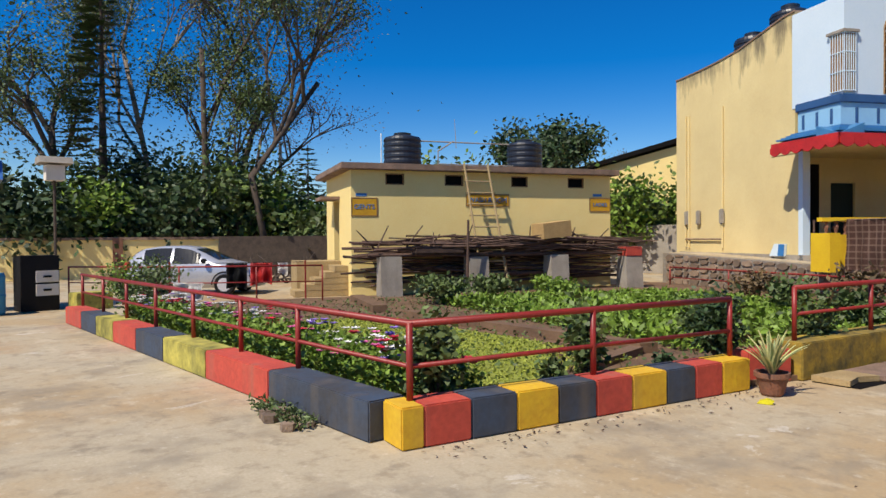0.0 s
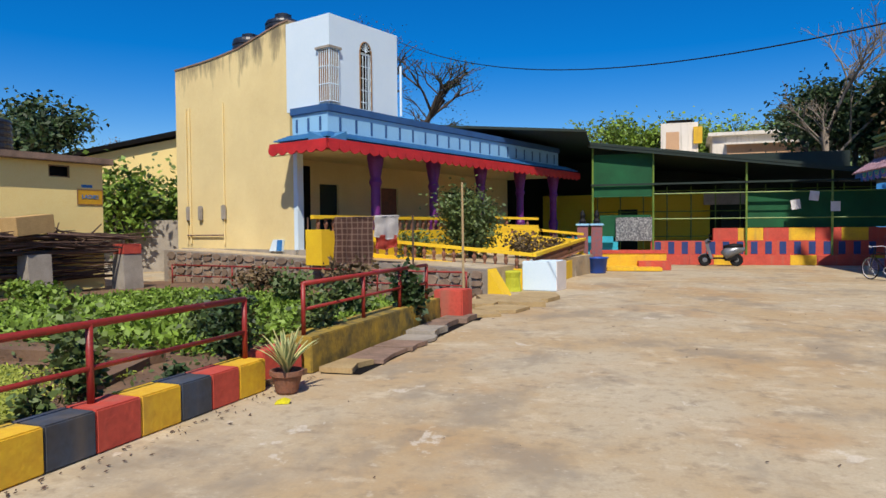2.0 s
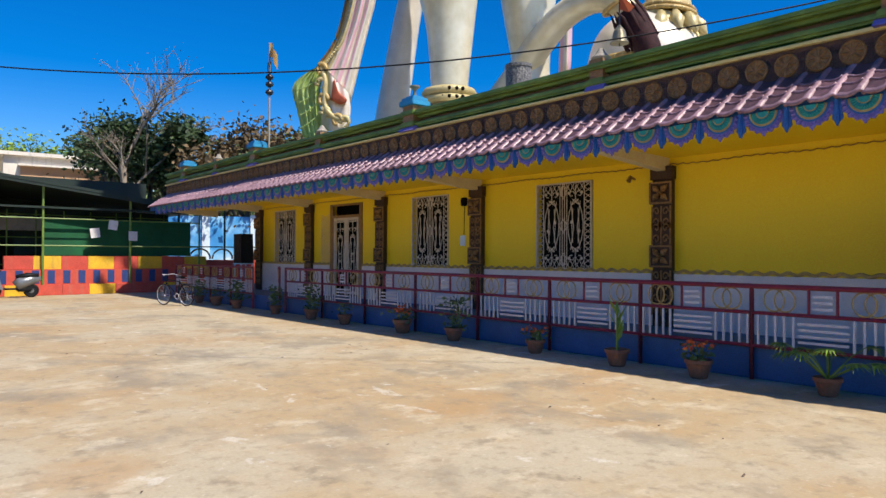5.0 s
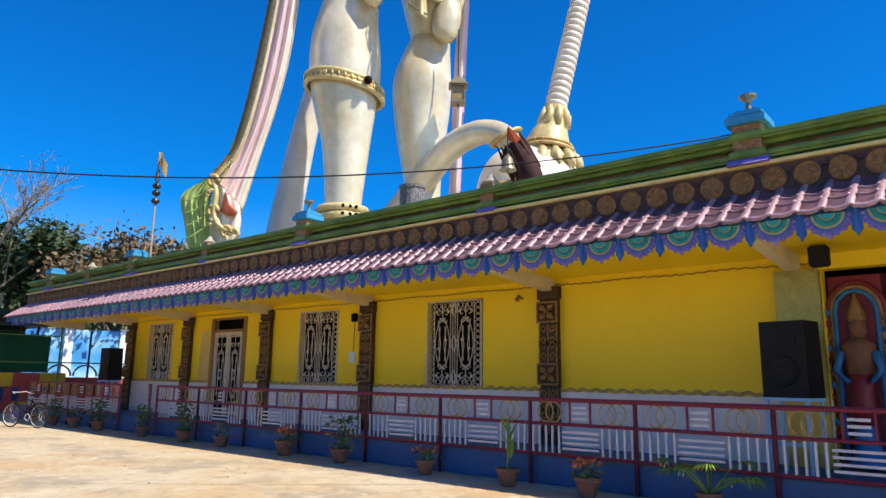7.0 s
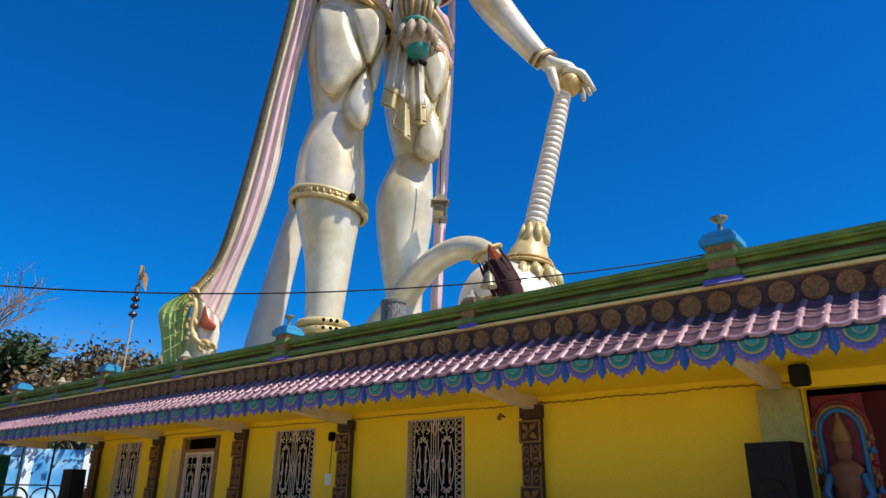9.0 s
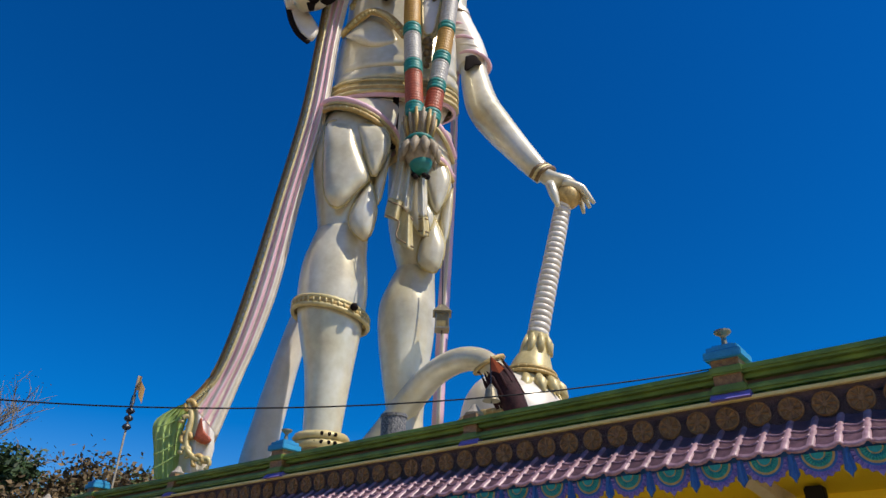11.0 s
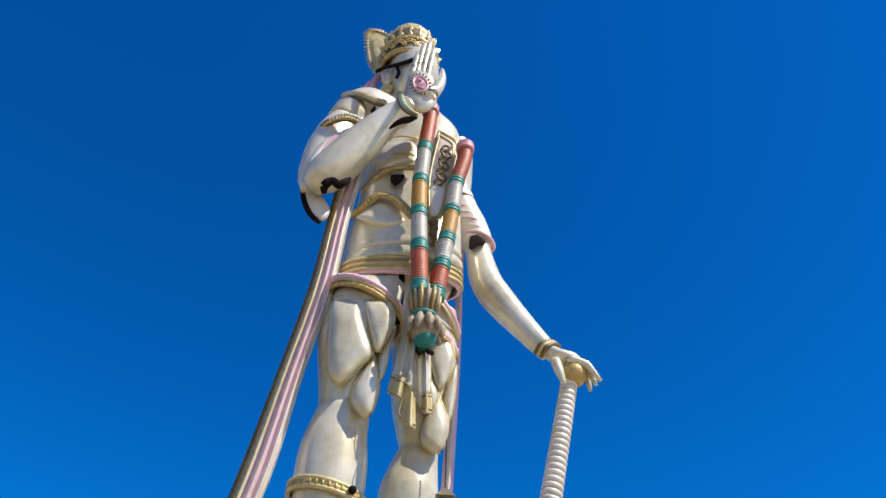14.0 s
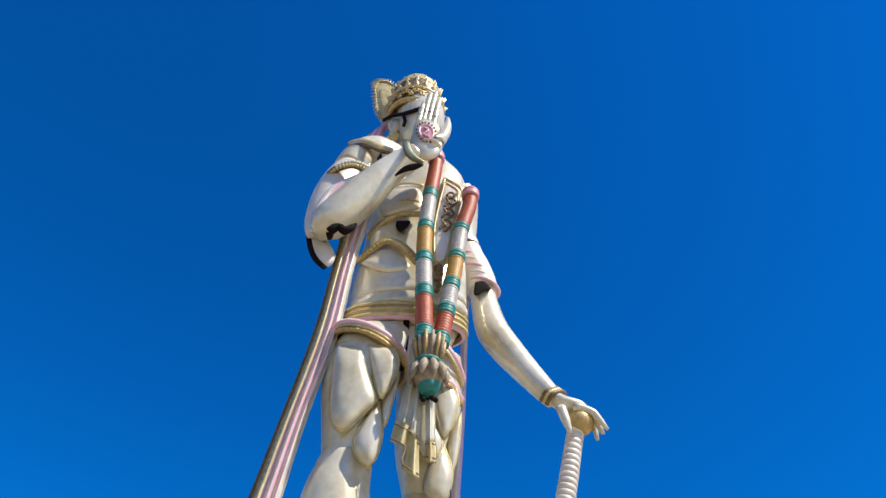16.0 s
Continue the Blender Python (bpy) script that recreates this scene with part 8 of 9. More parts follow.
for k, (x, y) in enumerate(((0.1, 26.3), (0.62, 26.2))):
    g = thing("gate_pillar", pose(x, y, 0), "red patterned gate pillar with a dark finial", "pillar", group="pair of gate pillars")
    part("shaft", B((-0.2, 0.2, -0.2, 0.2, 0, 1.72), bevel=0.01), material("red_brick_paint", (0.36, 0.06, 0.05), (0.16, 0.10, 0.12), scale=9, rough=0.7) if k == 0 else bpy.data.materials["red_brick_paint"], g)
    part("cap", B((-0.25, 0.25, -0.25, 0.25, 1.72, 1.8), bevel=0.01), M["sky_blue"], g)
    part("finial", lathe([(0.12, 1.8), (0.14, 1.9), (0.07, 2.0), (0.1, 2.12), (0.06, 2.25), (0.02, 2.32)], seg=12), M["black"], g)
dr_ = thing("blue_tub", pose(0.6, 25.2, 0), "bright blue plastic tub beside the gate pillars", "tub")
M["tub"] = material("blue_plastic", (0.01, 0.08, 0.42), (0.008, 0.06, 0.34), scale=4, rough=0.35, bump=0.02)
part("tub", lathe([(0.3, 0), (0.32, 0.03), (0.38, 0.52), (0.42, 0.53), (0.42, 0.58), (0.36, 0.56), (0.3, 0.1)], seg=24), M["tub"], dr_, smooth=True)
# washing over the balustrade
bl = thing("washing_line", Matrix.Identity(4), "washing line with a brown blanket and white cloth", "washing")
part("line", tube([(-7.4, 17.7, 1.95), (-4.2, 16.9, 1.98)], 0.008, seg=4), M["black"], bl)
part("pole", tube([(-7.4, 17.7, 0.8), (-7.4, 17.7, 2.0)], 0.025, seg=6), M["stick"], bl)
part("pole", tube([(-4.2, 16.9, 0.6), (-4.2, 16.9, 2.02)], 0.025, seg=6), M["stick"], bl)


def cloth(a, b, z_top, z_low, folds, amp, seed):
    rng = random.Random(seed)
    bm = bmesh.new()
    a, b = Vector(a), Vector(b)
    nrm = Vector(((b - a).y, -(b - a).x)).normalized()
    g = []
    for j in range(13):
        t = j / 12
        row = []
        for i in range(25):
            s = i / 24
            p = a.lerp(b, s)
            o = amp * (0.25 + t) * math.sin(s * folds * 6.283 + 0.8 * t) + 0.02 * math.sin(9 * t + 5 * s)
            row.append(bm.verts.new((p.x + nrm.x * o, p.y + nrm.y * o, z_top + (z_low - z_top) * t + 0.04 * math.sin(s * 5 + seed) * t)))
        g.append(row)
    for j in range(12):
        for i in range(24):
            bm.faces.new((g[j][i], g[j][i + 1], g[j + 1][i + 1], g[j + 1][i]))
    back = bmesh.ops.solidify(bm, geom=bm.faces[:], thickness=0.012)
    return bm


M["blanket"] = material("brown_checked_blanket", (0.17, 0.09, 0.065), (0.11, 0.055, 0.045), scale=7, rough=0.95)
def add_checks(m, size, colour):
    """Thin woven lines, size apart, across a cloth."""
    nt = m.node_tree
    b = nt.nodes["Principled BSDF"]
    last = b.inputs["Base Color"].links[0].from_socket
    geo = nt.nodes.new("ShaderNodeNewGeometry")
    for way in ("X", "Z"):
        wv = nt.nodes.new("ShaderNodeTexWave")
        wv.bands_direction = way
        wv.inputs["Scale"].default_value = 0.314 / size
        nt.links.new(geo.outputs["Position"], wv.inputs["Vector"])
        k = nt.nodes.new("ShaderNodeMapRange")
        k.inputs["From Min"].default_value, k.inputs["From Max"].default_value, k.inputs["To Max"].default_value = 0.8, 0.95, 0.6
        nt.links.new(wv.outputs["Fac"], k.inputs["Value"])
        mx = nt.nodes.new("ShaderNodeMix")
        mx.data_type = "RGBA"
        nt.links.new(k.outputs["Result"], mx.inputs["Factor"])
        nt.links.new(last, mx.inputs["A"])
        mx.inputs["B"].default_value = (*colour, 1)
        last = mx.outputs["Result"]
    nt.links.new(last, b.inputs["Base Color"])


add_checks(M["blanket"], 0.16, (0.36, 0.25, 0.19))
M["cotton"] = material("white_cotton", (0.72, 0.70, 0.68), (0.6, 0.58, 0.56), scale=5, rough=0.9)
part("blanket", cloth((-6.55, 17.5), (-5.35, 17.2), 2.0, 0.72, 3, 0.06, 1), M["blanket"], bl, "brown checked blanket", smooth=True)
part("white_cloth", cloth((-5.3, 17.17), (-4.6, 17.0), 2.02, 1.42, 2, 0.06, 2), M["cotton"], bl, "white cloth", smooth=True)
part("red_cloth", cloth((-5.28, 17.2), (-4.65, 17.04), 1.5, 1.15, 2, 0.05, 3), M["kerb_red"], bl, "red striped cloth", smooth=True)
pl = thing("bamboo_pole", pose(-2.2, 12.9, 0), "tall thin bamboo pole standing by the block", "pole")
part("pole", tube([(0, 0, 0), (-0.02, 0.02, 2.55)], [0.028, 0.022], seg=7), M["bamboo"], pl)
for k, (x, y, lab) in enumerate(((-12.3, 21.2, "dark cable coil lying against the wall"), (-10.9, 20.7, "dark wire coil lying against the wall"))):
    c = thing("wire_coil", pose(x, y, 1.06), lab, "coil")
    part("coil", tube([(0.22 * math.cos(a), 0.05 * math.sin(a * 0.5), 0.2 + 0.2 * math.sin(a)) for a in (0.35 * j for j in range(40))], 0.02, seg=5), M["black"], c)
mat_ = thing("folded_board", pose(-9.2, 19.5, 1.0, 0, 0, -25), "blue and white board leaning by the wall", "board")
part("board", prism([(-0.3, 0), (0.3, 0), (0.34, 0.36), (-0.1, 0.36)], -0.04, 0.04), M["white"], mat_)
part("blue_face", prism([(0.05, 0.01), (0.3, 0.01), (0.33, 0.35), (0.1, 0.35)], -0.05, -0.041), M["sign_blue"], mat_)

# ---- slabs over the drain beside the mossy kerb ----
dn = thing("drain_cover", Matrix.Identity(4), "broken concrete slabs over a dark drain", "drain", kind="structure")
rng = random.Random(4)
y = 7.2
while y < 11.7:
    ln = rng.uniform(0.45, 1.0)
    x = -2.95 + 0.123 * (y - 7.15)
    w = rng.uniform(0.42, 0.6)
    if not 9.9 < y < 10.5:
        part("slab", prism([(x + 0.03, y), (x + 0.5 * w, y - rng.uniform(0, 0.05)), (x + w, y + rng.uniform(-0.04, 0.04)), (x + w + rng.uniform(-0.05, 0.12), y + 0.5 * ln), (x + w + 0.08, y + ln - 0.04), (x + 0.12, y + ln - 0.03)], 0.012, rng.uniform(0.05, 0.11), axis="z"), M[rng.choice(("roof_edge", "sandstone", "concrete"))], dn)
    y += ln
part("channel", prism([(-2.9, 7.2), (-2.42, 7.2), (-1.85, 11.9), (-2.33, 11.9)], -0.002, 0.006, axis="z"), M["dark"], dn, "dark open drain")
part("channel", prism([(-2.3, 11.9), (-1.75, 11.9), (-1.75, 12.35), (-2.3, 12.3)], -0.002, 0.006, axis="z"), M["dark"], dn)
for k, (x, y, w, l_, r_) in enumerate(((-1.9, 12.7, 0.9, 0.7, 10), (-1.5, 13.5, 1.0, 0.9, -14), (-1.25, 14.5, 1.1, 0.9, 6), (-2.0, 14.2, 0.7, 1.0, -8), (-1.1, 15.5, 1.1, 1.0, -12), (-1.9, 15.4, 0.8, 1.0, 12), (-1.0, 16.6, 1.0, 1.0, 4))):
    a = [(x + math.cos(radians(r_ + q)) * w * 0.62 * rng.uniform(0.8, 1.1), y + math.sin(radians(r_ + q)) * l_ * 0.62 * rng.uniform(0.8, 1.1)) for q in (40, 95, 140, 220, 265, 320)]
    part("slab", prism(a, 0.0, rng.uniform(0.04, 0.12), axis="z"), M["sandstone"], dn)


# ---- garden planting ----
def agave(x, y):
    ob = thing("potted_agave", pose(x, y, 0), "variegated agave with pale striped leaves in a pot", "plant")
    shared("pot", potm, ob, Matrix.Scale(1.05, 4))
    rng = random.Random(12)
    for k in range(26):
        a = k * 2.4
        ln = rng.uniform(0.36, 0.52)
        tilt = 0.12 + 0.75 * (k / 26) * rng.uniform(0.7, 1.1)
        bm = bmesh.new()
        prev = None
        side = Vector((-math.sin(a), math.cos(a), 0))
        for j in range(7):
            t = j / 6
            ang = tilt * (0.7 + 0.5 * t)
            p = Vector((math.cos(a) * math.sin(ang) * ln * t, math.sin(a) * math.sin(ang) * ln * t, 0.2 + math.cos(ang) * ln * t))
            w = 0.036 * (1 - t) ** 0.6 * (0.6 + 1.2 * min(t * 3, 1) * 0.5)
            inner = Vector((math.cos(a), math.sin(a), 0)) * -0.01
            row = [bm.verts.new(p - side * w), bm.verts.new(p - side * w * 0.45 - inner), bm.verts.new(p + side * w * 0.45 - inner), bm.verts.new(p + side * w)]
            if prev:
                for q in range(3):
                    bm.faces.new((prev[q], prev[q + 1], row[q + 1], row[q])).material_index = 1 if q == 1 else 0
            prev = row
        part("leaf", bm, [M["agave_pale"], M["agave_green"]], ob)


M["agave_pale"] = material("pale_agave_edge", (0.56, 0.55, 0.25), (0.48, 0.47, 0.2), scale=8, rough=0.5, bump=0)
M["agave_green"] = material("agave_green", (0.20, 0.27, 0.10), (0.14, 0.2, 0.07), scale=8, rough=0.5, bump=0)
agave(-2.88, 6.25)
wr = thing("wrapper", pose(-2.75, 5.85, 0.0, 0, 0, 20), "crumpled bright yellow wrapper on the ground", "litter")
part("wrapper", prism([(-0.07, 0), (0.06, 0), (0.08, 0.03), (0.02, 0.05), (-0.05, 0.025)], -0.035, 0.03), material("lemon_plastic", (0.75, 0.70, 0.02), (0.6, 0.55, 0.02), scale=20, rough=0.4), wr)
for k, (x, y, w, h, n, mt) in enumerate(((-4.3, 3.0, 0.27, 0.78, 1100, "leaf"), (-4.05, 4.85, 0.26, 0.8, 1100, "leaf"), (-3.75, 6.75, 0.34, 0.95, 1700, "leaf_dark"), (-3.3, 8.1, 0.26, 0.75, 900, "leaf"), (-4.9, 8.3, 0.4, 0.6, 700, "leaf"), (-2.75, 10.5, 0.28, 0.85, 900, "leaf_dark"),
                                         (-4.7, 13.4, 0.45, 0.85, 900, "leaf_brown"), (-5.8, 12.9, 0.4, 0.6, 700, "leaf"), (-3.9, 11.2, 0.35, 0.6, 700, "leaf"), (-7.6, 15.2, 0.5, 0.6, 800, "leaf_brown"), (-12.3, 9.4, 0.7, 0.6, 1300, "leaf"), (-12.6, 11.2, 0.6, 0.55, 1100, "leaf"), (-11.6, 12.6, 0.6, 0.5, 1000, "leaf_bright"),
                                         (-4.05, 4.3, 0.14, 0.35, 260, "leaf"), (-3.75, 5.7, 0.13, 0.3, 220, "leaf_dark"), (-13.6, 2.9, 0.5, 1.0, 900, "leaf"), (-15.6, 3.2, 0.5, 1.0, 900, "leaf_bright"), (-17.5, 4.2, 0.7, 1.0, 1000, "leaf"))):
    shrub(x, y, w, h, mt, 500 + k, "leafy garden shrub inside the kerb" if mt != "leaf_brown" else "reddish-brown garden shrub on bare soil", n=n, leaf=0.085 if y < 9 else 0.13, z=0.06)


def bed(name, n, size, inside, zlo, zhi, mat, label, seed, aspect=0.5, category="plants"):
    rng = random.Random(seed)
    pts = []
    while len(pts) < n:
        p = inside(rng)
        pts.append((p[0], p[1], rng.uniform(zlo, zhi)))
    return tagged(part(name, leaves(pts, size, rng, aspect, -0.2), mat), label, category, kind="stuff")


west_bed = lambda r: (lambda x: (x, 2.62 + (x + 14) * 0.035 + r.uniform(0.0, 0.75)))(r.uniform(-13.6, -4.35))
bed("flower_bed_foliage", 17000, 0.08, west_bed, 0.06, 0.50, M["leaf_bright"], "dense green foliage of the flower bed", 21)
for nm, col, n, sd in (("white", (0.82, 0.81, 0.80), 330, 31), ("red", (0.55, 0.015, 0.05), 150, 32), ("pink", (0.66, 0.12, 0.32), 130, 33), ("violet", (0.30, 0.20, 0.60), 80, 34)):
    pm = material(f"{nm}_petals", col, tuple(c * 0.8 for c in col), scale=9, rough=0.7, bump=0, island=0.25)
    rng = random.Random(sd)
    bm = bmesh.new()
    for k in range(n // 5):
        c = west_bed(rng)
        z = rng.uniform(0.36, 0.66)
        for _ in range(rng.choice((1, 2, 4))):
            x0, y0, z0 = c[0] + rng.gauss(0, 0.05), c[1] + rng.gauss(0, 0.05), z + rng.gauss(0, 0.03)
            a0 = rng.uniform(0, 6)
            for q in range(6):
                a = a0 + q * 1.047
                d = Vector((math.cos(a), math.sin(a), 0.45)) * 0.062
                w = Vector((-d.y, d.x, 0)) * 0.5
                o = Vector((x0, y0, z0))
                bm.faces.new([bm.verts.new(v) for v in (o, o + d * 0.6 + w, o + d, o + d * 0.6 - w)])
    tagged(part("blossom", bm, pm), f"{nm} blossoms of the flower bed", "flowers", kind="stuff")
crop = lambda r: (lambda u, v: (-4.6 - 7.6 * u + 2.2 * v, 7.6 + 1.6 * u + 5.8 * v))(r.random(), r.random())
bed("green_crop", 26000, 0.13, crop, 0.06, 0.25, M["leaf_bright"], "low bright green crop in the garden", 22)
bed("garden_weeds", 7000, 0.08, lambda r: (lambda u, v: (-3.7 - 11.0 * u + 0.9 * v, 2.9 + 11.5 * v))(r.random(), r.random()), 0.05, 0.14, M["leaf"], "scattered low weeds on the garden soil", 23)
bed("lawn_grass", 16000, 0.05, lambda r: (lambda u, v: (-4.7 - 6.6 * u * (1 - 0.1 * v), 3.25 + 3.3 * v))(r.random(), r.random()), 0.09, 0.12, material("lawn_blade", (0.34, 0.38, 0.05), (0.24, 0.28, 0.04), scale=2, rough=0.8, bump=0, island=0.3), "short yellow-green lawn grass", 24, category="grass")
lw = thing("garden_edging", Matrix.Identity(4), "low weathered concrete garden edging", "edging", kind="structure")
part("edging", prism([(-5.0, 7.0), (-10.5, 7.0), (-10.5, 7.25), (-4.9, 7.25)], 0.0, 0.2, axis="z"), M["earth"], lw)
part("edging", prism([(-4.6, 5.5), (-4.95, 7.0), (-5.15, 7.0), (-4.8, 5.5)], 0.0, 0.16, axis="z"), M["earth"], lw)
part("edging", prism([(-4.35, 3.0), (-4.15, 5.2), (-4.35, 5.2), (-4.55, 3.0)], 0.0, 0.14, axis="z"), M["terracotta"], lw)
part("edging", prism([(-11.6, 7.0), (-14.2, 8.0), (-14.1, 8.3), (-11.5, 7.3)], 0.0, 0.22, axis="z"), M["earth"], lw)
rb = thing("rubble", pose(-5.25, 2.0, 0), "small heap of rubble and weeds by the kerb", "rubble")
rng = random.Random(14)
for k in range(16):
    s = rng.uniform(0.03, 0.09)
    x, y = rng.uniform(-0.5, 0.45), rng.uniform(-0.12, 0.16)
    part("stone", prism([(x + s * math.cos(t) * rng.uniform(0.7, 1.1), y + s * math.sin(t) * rng.uniform(0.7, 1.1)) for t in (1.05 * q for q in range(6))], 0, s * 0.8, axis="z"), M["stone"], rb)
part("weeds", leaves([(rng.uniform(-0.5, 0.5), rng.uniform(-0.1, 0.15), rng.uniform(0.01, 0.1)) for _ in range(420)], 0.07, rng, 0.3, -0.2), M["leaf"], rb)
litter = bmesh.new()
for k in range(240):
    x, y = rng.uniform(-2.5, 8), rng.uniform(2.2, 22)
    if rng.random() < 0.6:
        y = rng.uniform(2.4, 7)
        x = -3.7 + (y - 2.3) * 0.155 + abs(rng.gauss(0, 0.16))
    s = rng.uniform(0.007, 0.02)
    a = rng.uniform(0, 6.28)
    litter.faces.new([litter.verts.new((x + s * math.cos(a + q) * (1.6 if q in (0, 3.1) else 0.5), y + s * math.sin(a + q) * (1.6 if q in (0, 3.1) else 0.5), 0.006 + 0.008 * (q in (0, 1.6)))) for q in (0, 1.6, 3.1, 4.7)])
tagged(part("dry_leaf_litter", litter, M["stick"]), "scattered dry leaf litter on the yard", "litter", kind="stuff")

# ---- parked car ----
def car():
    ob = thing("car", pose(-20.3, 6.25, 0, rz=47.8), "silver-white hatchback car parked beside the garden", "car")
    paint = material("silver_car_paint", (0.52, 0.54, 0.60), (0.48, 0.50, 0.56), scale=2, rough=0.25, metal=0.35, bump=0)
    glass = material("dark_car_glass", (0.015, 0.018, 0.02), (0.012, 0.014, 0.016), scale=2, rough=0.08, bump=0)
    line = [(-1.95, 0.60), (-1.92, 0.86), (-1.82, 1.0), (-1.62, 1.22), (-1.35, 1.36), (-0.9, 1.42), (-0.3, 1.43), (0.1, 1.38), (0.5, 1.22), (0.98, 0.99), (1.3, 0.93), (1.65, 0.82), (1.85, 0.68), (1.93, 0.5)]

    def ring(x, out=0.0):
        """Half of the body's section at x, from sill to roof."""
        h = np.interp(x, [q[0] for q in line], [q[1] for q in line])
        w = 0.84 * (1 - 0.22 * abs(x / 1.95) ** 5) + out
        wt = w * float(np.interp(h, [0.9, 1.0, 1.42], [0.90, 0.86, 0.68]))
        return [(w * 0.88, 0.22), (w * 0.97, 0.34), (w, 0.58), (w * 0.985, min(0.80, h - 0.08)), (w * 0.94, min(0.93, h - 0.045)), (wt, h - 0.06 + out), (wt * 0.80, h + out), (wt * 0.4, h + 0.015 + out)]

    def skin(x0, x1, k0, k1, step, side, out=0.0, bm=None):
        bm = bm or bmesh.new()
        n = max(2, int((x1 - x0) / step))
        cols = []
        for i in range(n + 1):
            x = x0 + (x1 - x0) * i / n
            r = ring(x, out)
            pts = r if side == 1 else ([(-y, z) for y, z in r] if side == -1 else r + [(-y, z) for y, z in r[::-1]])
            cols.append([bm.verts.new((x, y, z)) for y, z in pts[k0:k1 + 1]])
        for p, q in zip(cols, cols[1:]):
            for k in range(len(p) - 1):
                bm.faces.new((p[k], q[k], q[k + 1], p[k + 1]) if side != -1 else (p[k + 1], q[k + 1], q[k], p[k]))
        return bm, cols

    bm, cols = skin(-1.95, 1.93, 0, 15, 0.08, 0)
    bm.faces.new(cols[0])
    bm.faces.new(cols[-1][::-1])
    for p_, q_ in zip(cols, cols[1:]):
        bm.faces.new((p_[0], p_[-1], q_[-1], q_[0]))
    bmesh.ops.recalc_face_normals(bm, faces=bm.faces[:])
    part("body", bm, paint, ob, smooth=True)
    for x0, x1, lab in ((0.22, 0.93, "windscreen"), (-1.80, -1.42, "rear_window")):
        part(lab, skin(x0, x1, 6, 9, 0.1, 0, 0.008)[0], glass, ob, smooth=True)
    for side in (-1, 1):
        for x0, x1 in ((-1.28, -0.46), (-0.38, 0.42)):
            part("side_window", skin(x0, x1, 4, 5, 0.1, side, 0.008)[0], glass, ob, "dark tinted side window")
        part("door_seam", B((-0.47, -0.455, side * 0.84 - 0.004, side * 0.84 + 0.003, 0.4, 0.8)), M["black"], ob)
        for x in (-0.75, 0.1):
            part("door_handle", B((x, x + 0.16, side * 0.835 - 0.012, side * 0.835 + 0.012, 0.74, 0.78), bevel=0.008), paint, ob)
        part("mirror", B((0.55, 0.7, side * 0.93 - 0.09, side * 0.93 + 0.07, 0.94, 1.07), bevel=0.03), M["black"], ob)
        part("tail_lamp", B((-1.86, -1.68, side * 0.68 - 0.1, side * 0.68 + 0.13, 0.72, 0.98), bevel=0.03), M["red"], ob, "red tail lamp")
        part("headlight", B((1.5, 1.78, side * 0.62 - 0.12, side * 0.62 + 0.14, 0.68, 0.82), bevel=0.03), M["silver"], ob)
        for x in (-1.15, 1.18):
            w = part("wheel", lathe([(0.16, -0.1), (0.29, -0.1), (0.31, -0.06), (0.31, 0.06), (0.29, 0.1), (0.16, 0.1)], seg=24), M["black"], ob, "black tyre", m=pose(x, side * 0.755, 0.31, 90, 0, 0))
            part("rim", lathe([(0.03, -0.11), (0.2, -0.105), (0.21, 0.0), (0.2, 0.105), (0.03, 0.11)], seg=10), M["silver"], w)
            part("wheel_arch", tube([(x + 0.37 * math.cos(a), side * 0.83, 0.31 + 0.37 * math.sin(a)) for a in (math.pi * k / 12 for k in range(13))], 0.02, seg=5), M["black"], ob)
    part("bumper", B((-1.9, -1.75, -0.72, 0.72, 0.3, 0.55), bevel=0.04), paint, ob)
    part("bumper", B((1.75, 1.9, -0.7, 0.7, 0.25, 0.5), bevel=0.04), paint, ob)


car()


# ---- two-wheelers ----
def wheel_parts(parent, x, z, r, w, spokes=0, axis_y=0.0, tyre=0.02):
    wh = part("wheel", tube([(x + r * math.cos(a), axis_y, z + r * math.sin(a)) for a in (2 * math.pi * k / 32 for k in range(33))], tyre, seg=7, caps=False), M["black"], parent, "black tyre")
    part("rim", tube([(x + (r - tyre) * math.cos(a), axis_y, z + (r - tyre) * math.sin(a)) for a in (2 * math.pi * k / 32 for k in range(33))], tyre * 0.5, seg=5, caps=False), M["silver"], wh)
    for k in range(spokes):
        a = 2 * math.pi * k / spokes
        part("spoke", tube([(x, axis_y, z), (x + (r - tyre) * math.cos(a), axis_y, z + (r - tyre) * math.sin(a))], 0.003, seg=3), M["silver"], wh)
    return wh


bike = thing("bicycle", TEMPLE @ pose(-1.45, 22.2, 0, 0, 0, 112), "old black bicycle parked beside the porch railing", "bicycle")
wheel_parts(bike, -0.52, 0.345, 0.33, 0.03, 16)
wheel_parts(bike, 0.54, 0.345, 0.33, 0.03, 16)
fr = [((-0.52, 0.345), (-0.12, 0.3)), ((-0.12, 0.3), (-0.2, 0.82)), ((-0.2, 0.78), (0.38, 0.84)), ((-0.12, 0.3), (0.4, 0.72)), ((-0.52, 0.345), (-0.2, 0.78)), ((0.54, 0.345), (0.36, 0.98))]
for a, b in fr:
    part("frame_tube", tube([(a[0], 0, a[1]), (b[0], 0, b[1])], 0.017, seg=6), M["black"], bike)
part("handlebar", tube([(0.2, -0.27, 0.98), (0.34, -0.22, 1.02), (0.36, 0, 1.0), (0.34, 0.22, 1.02), (0.2, 0.27, 0.98)], 0.014, seg=6), M["silver"], bike)
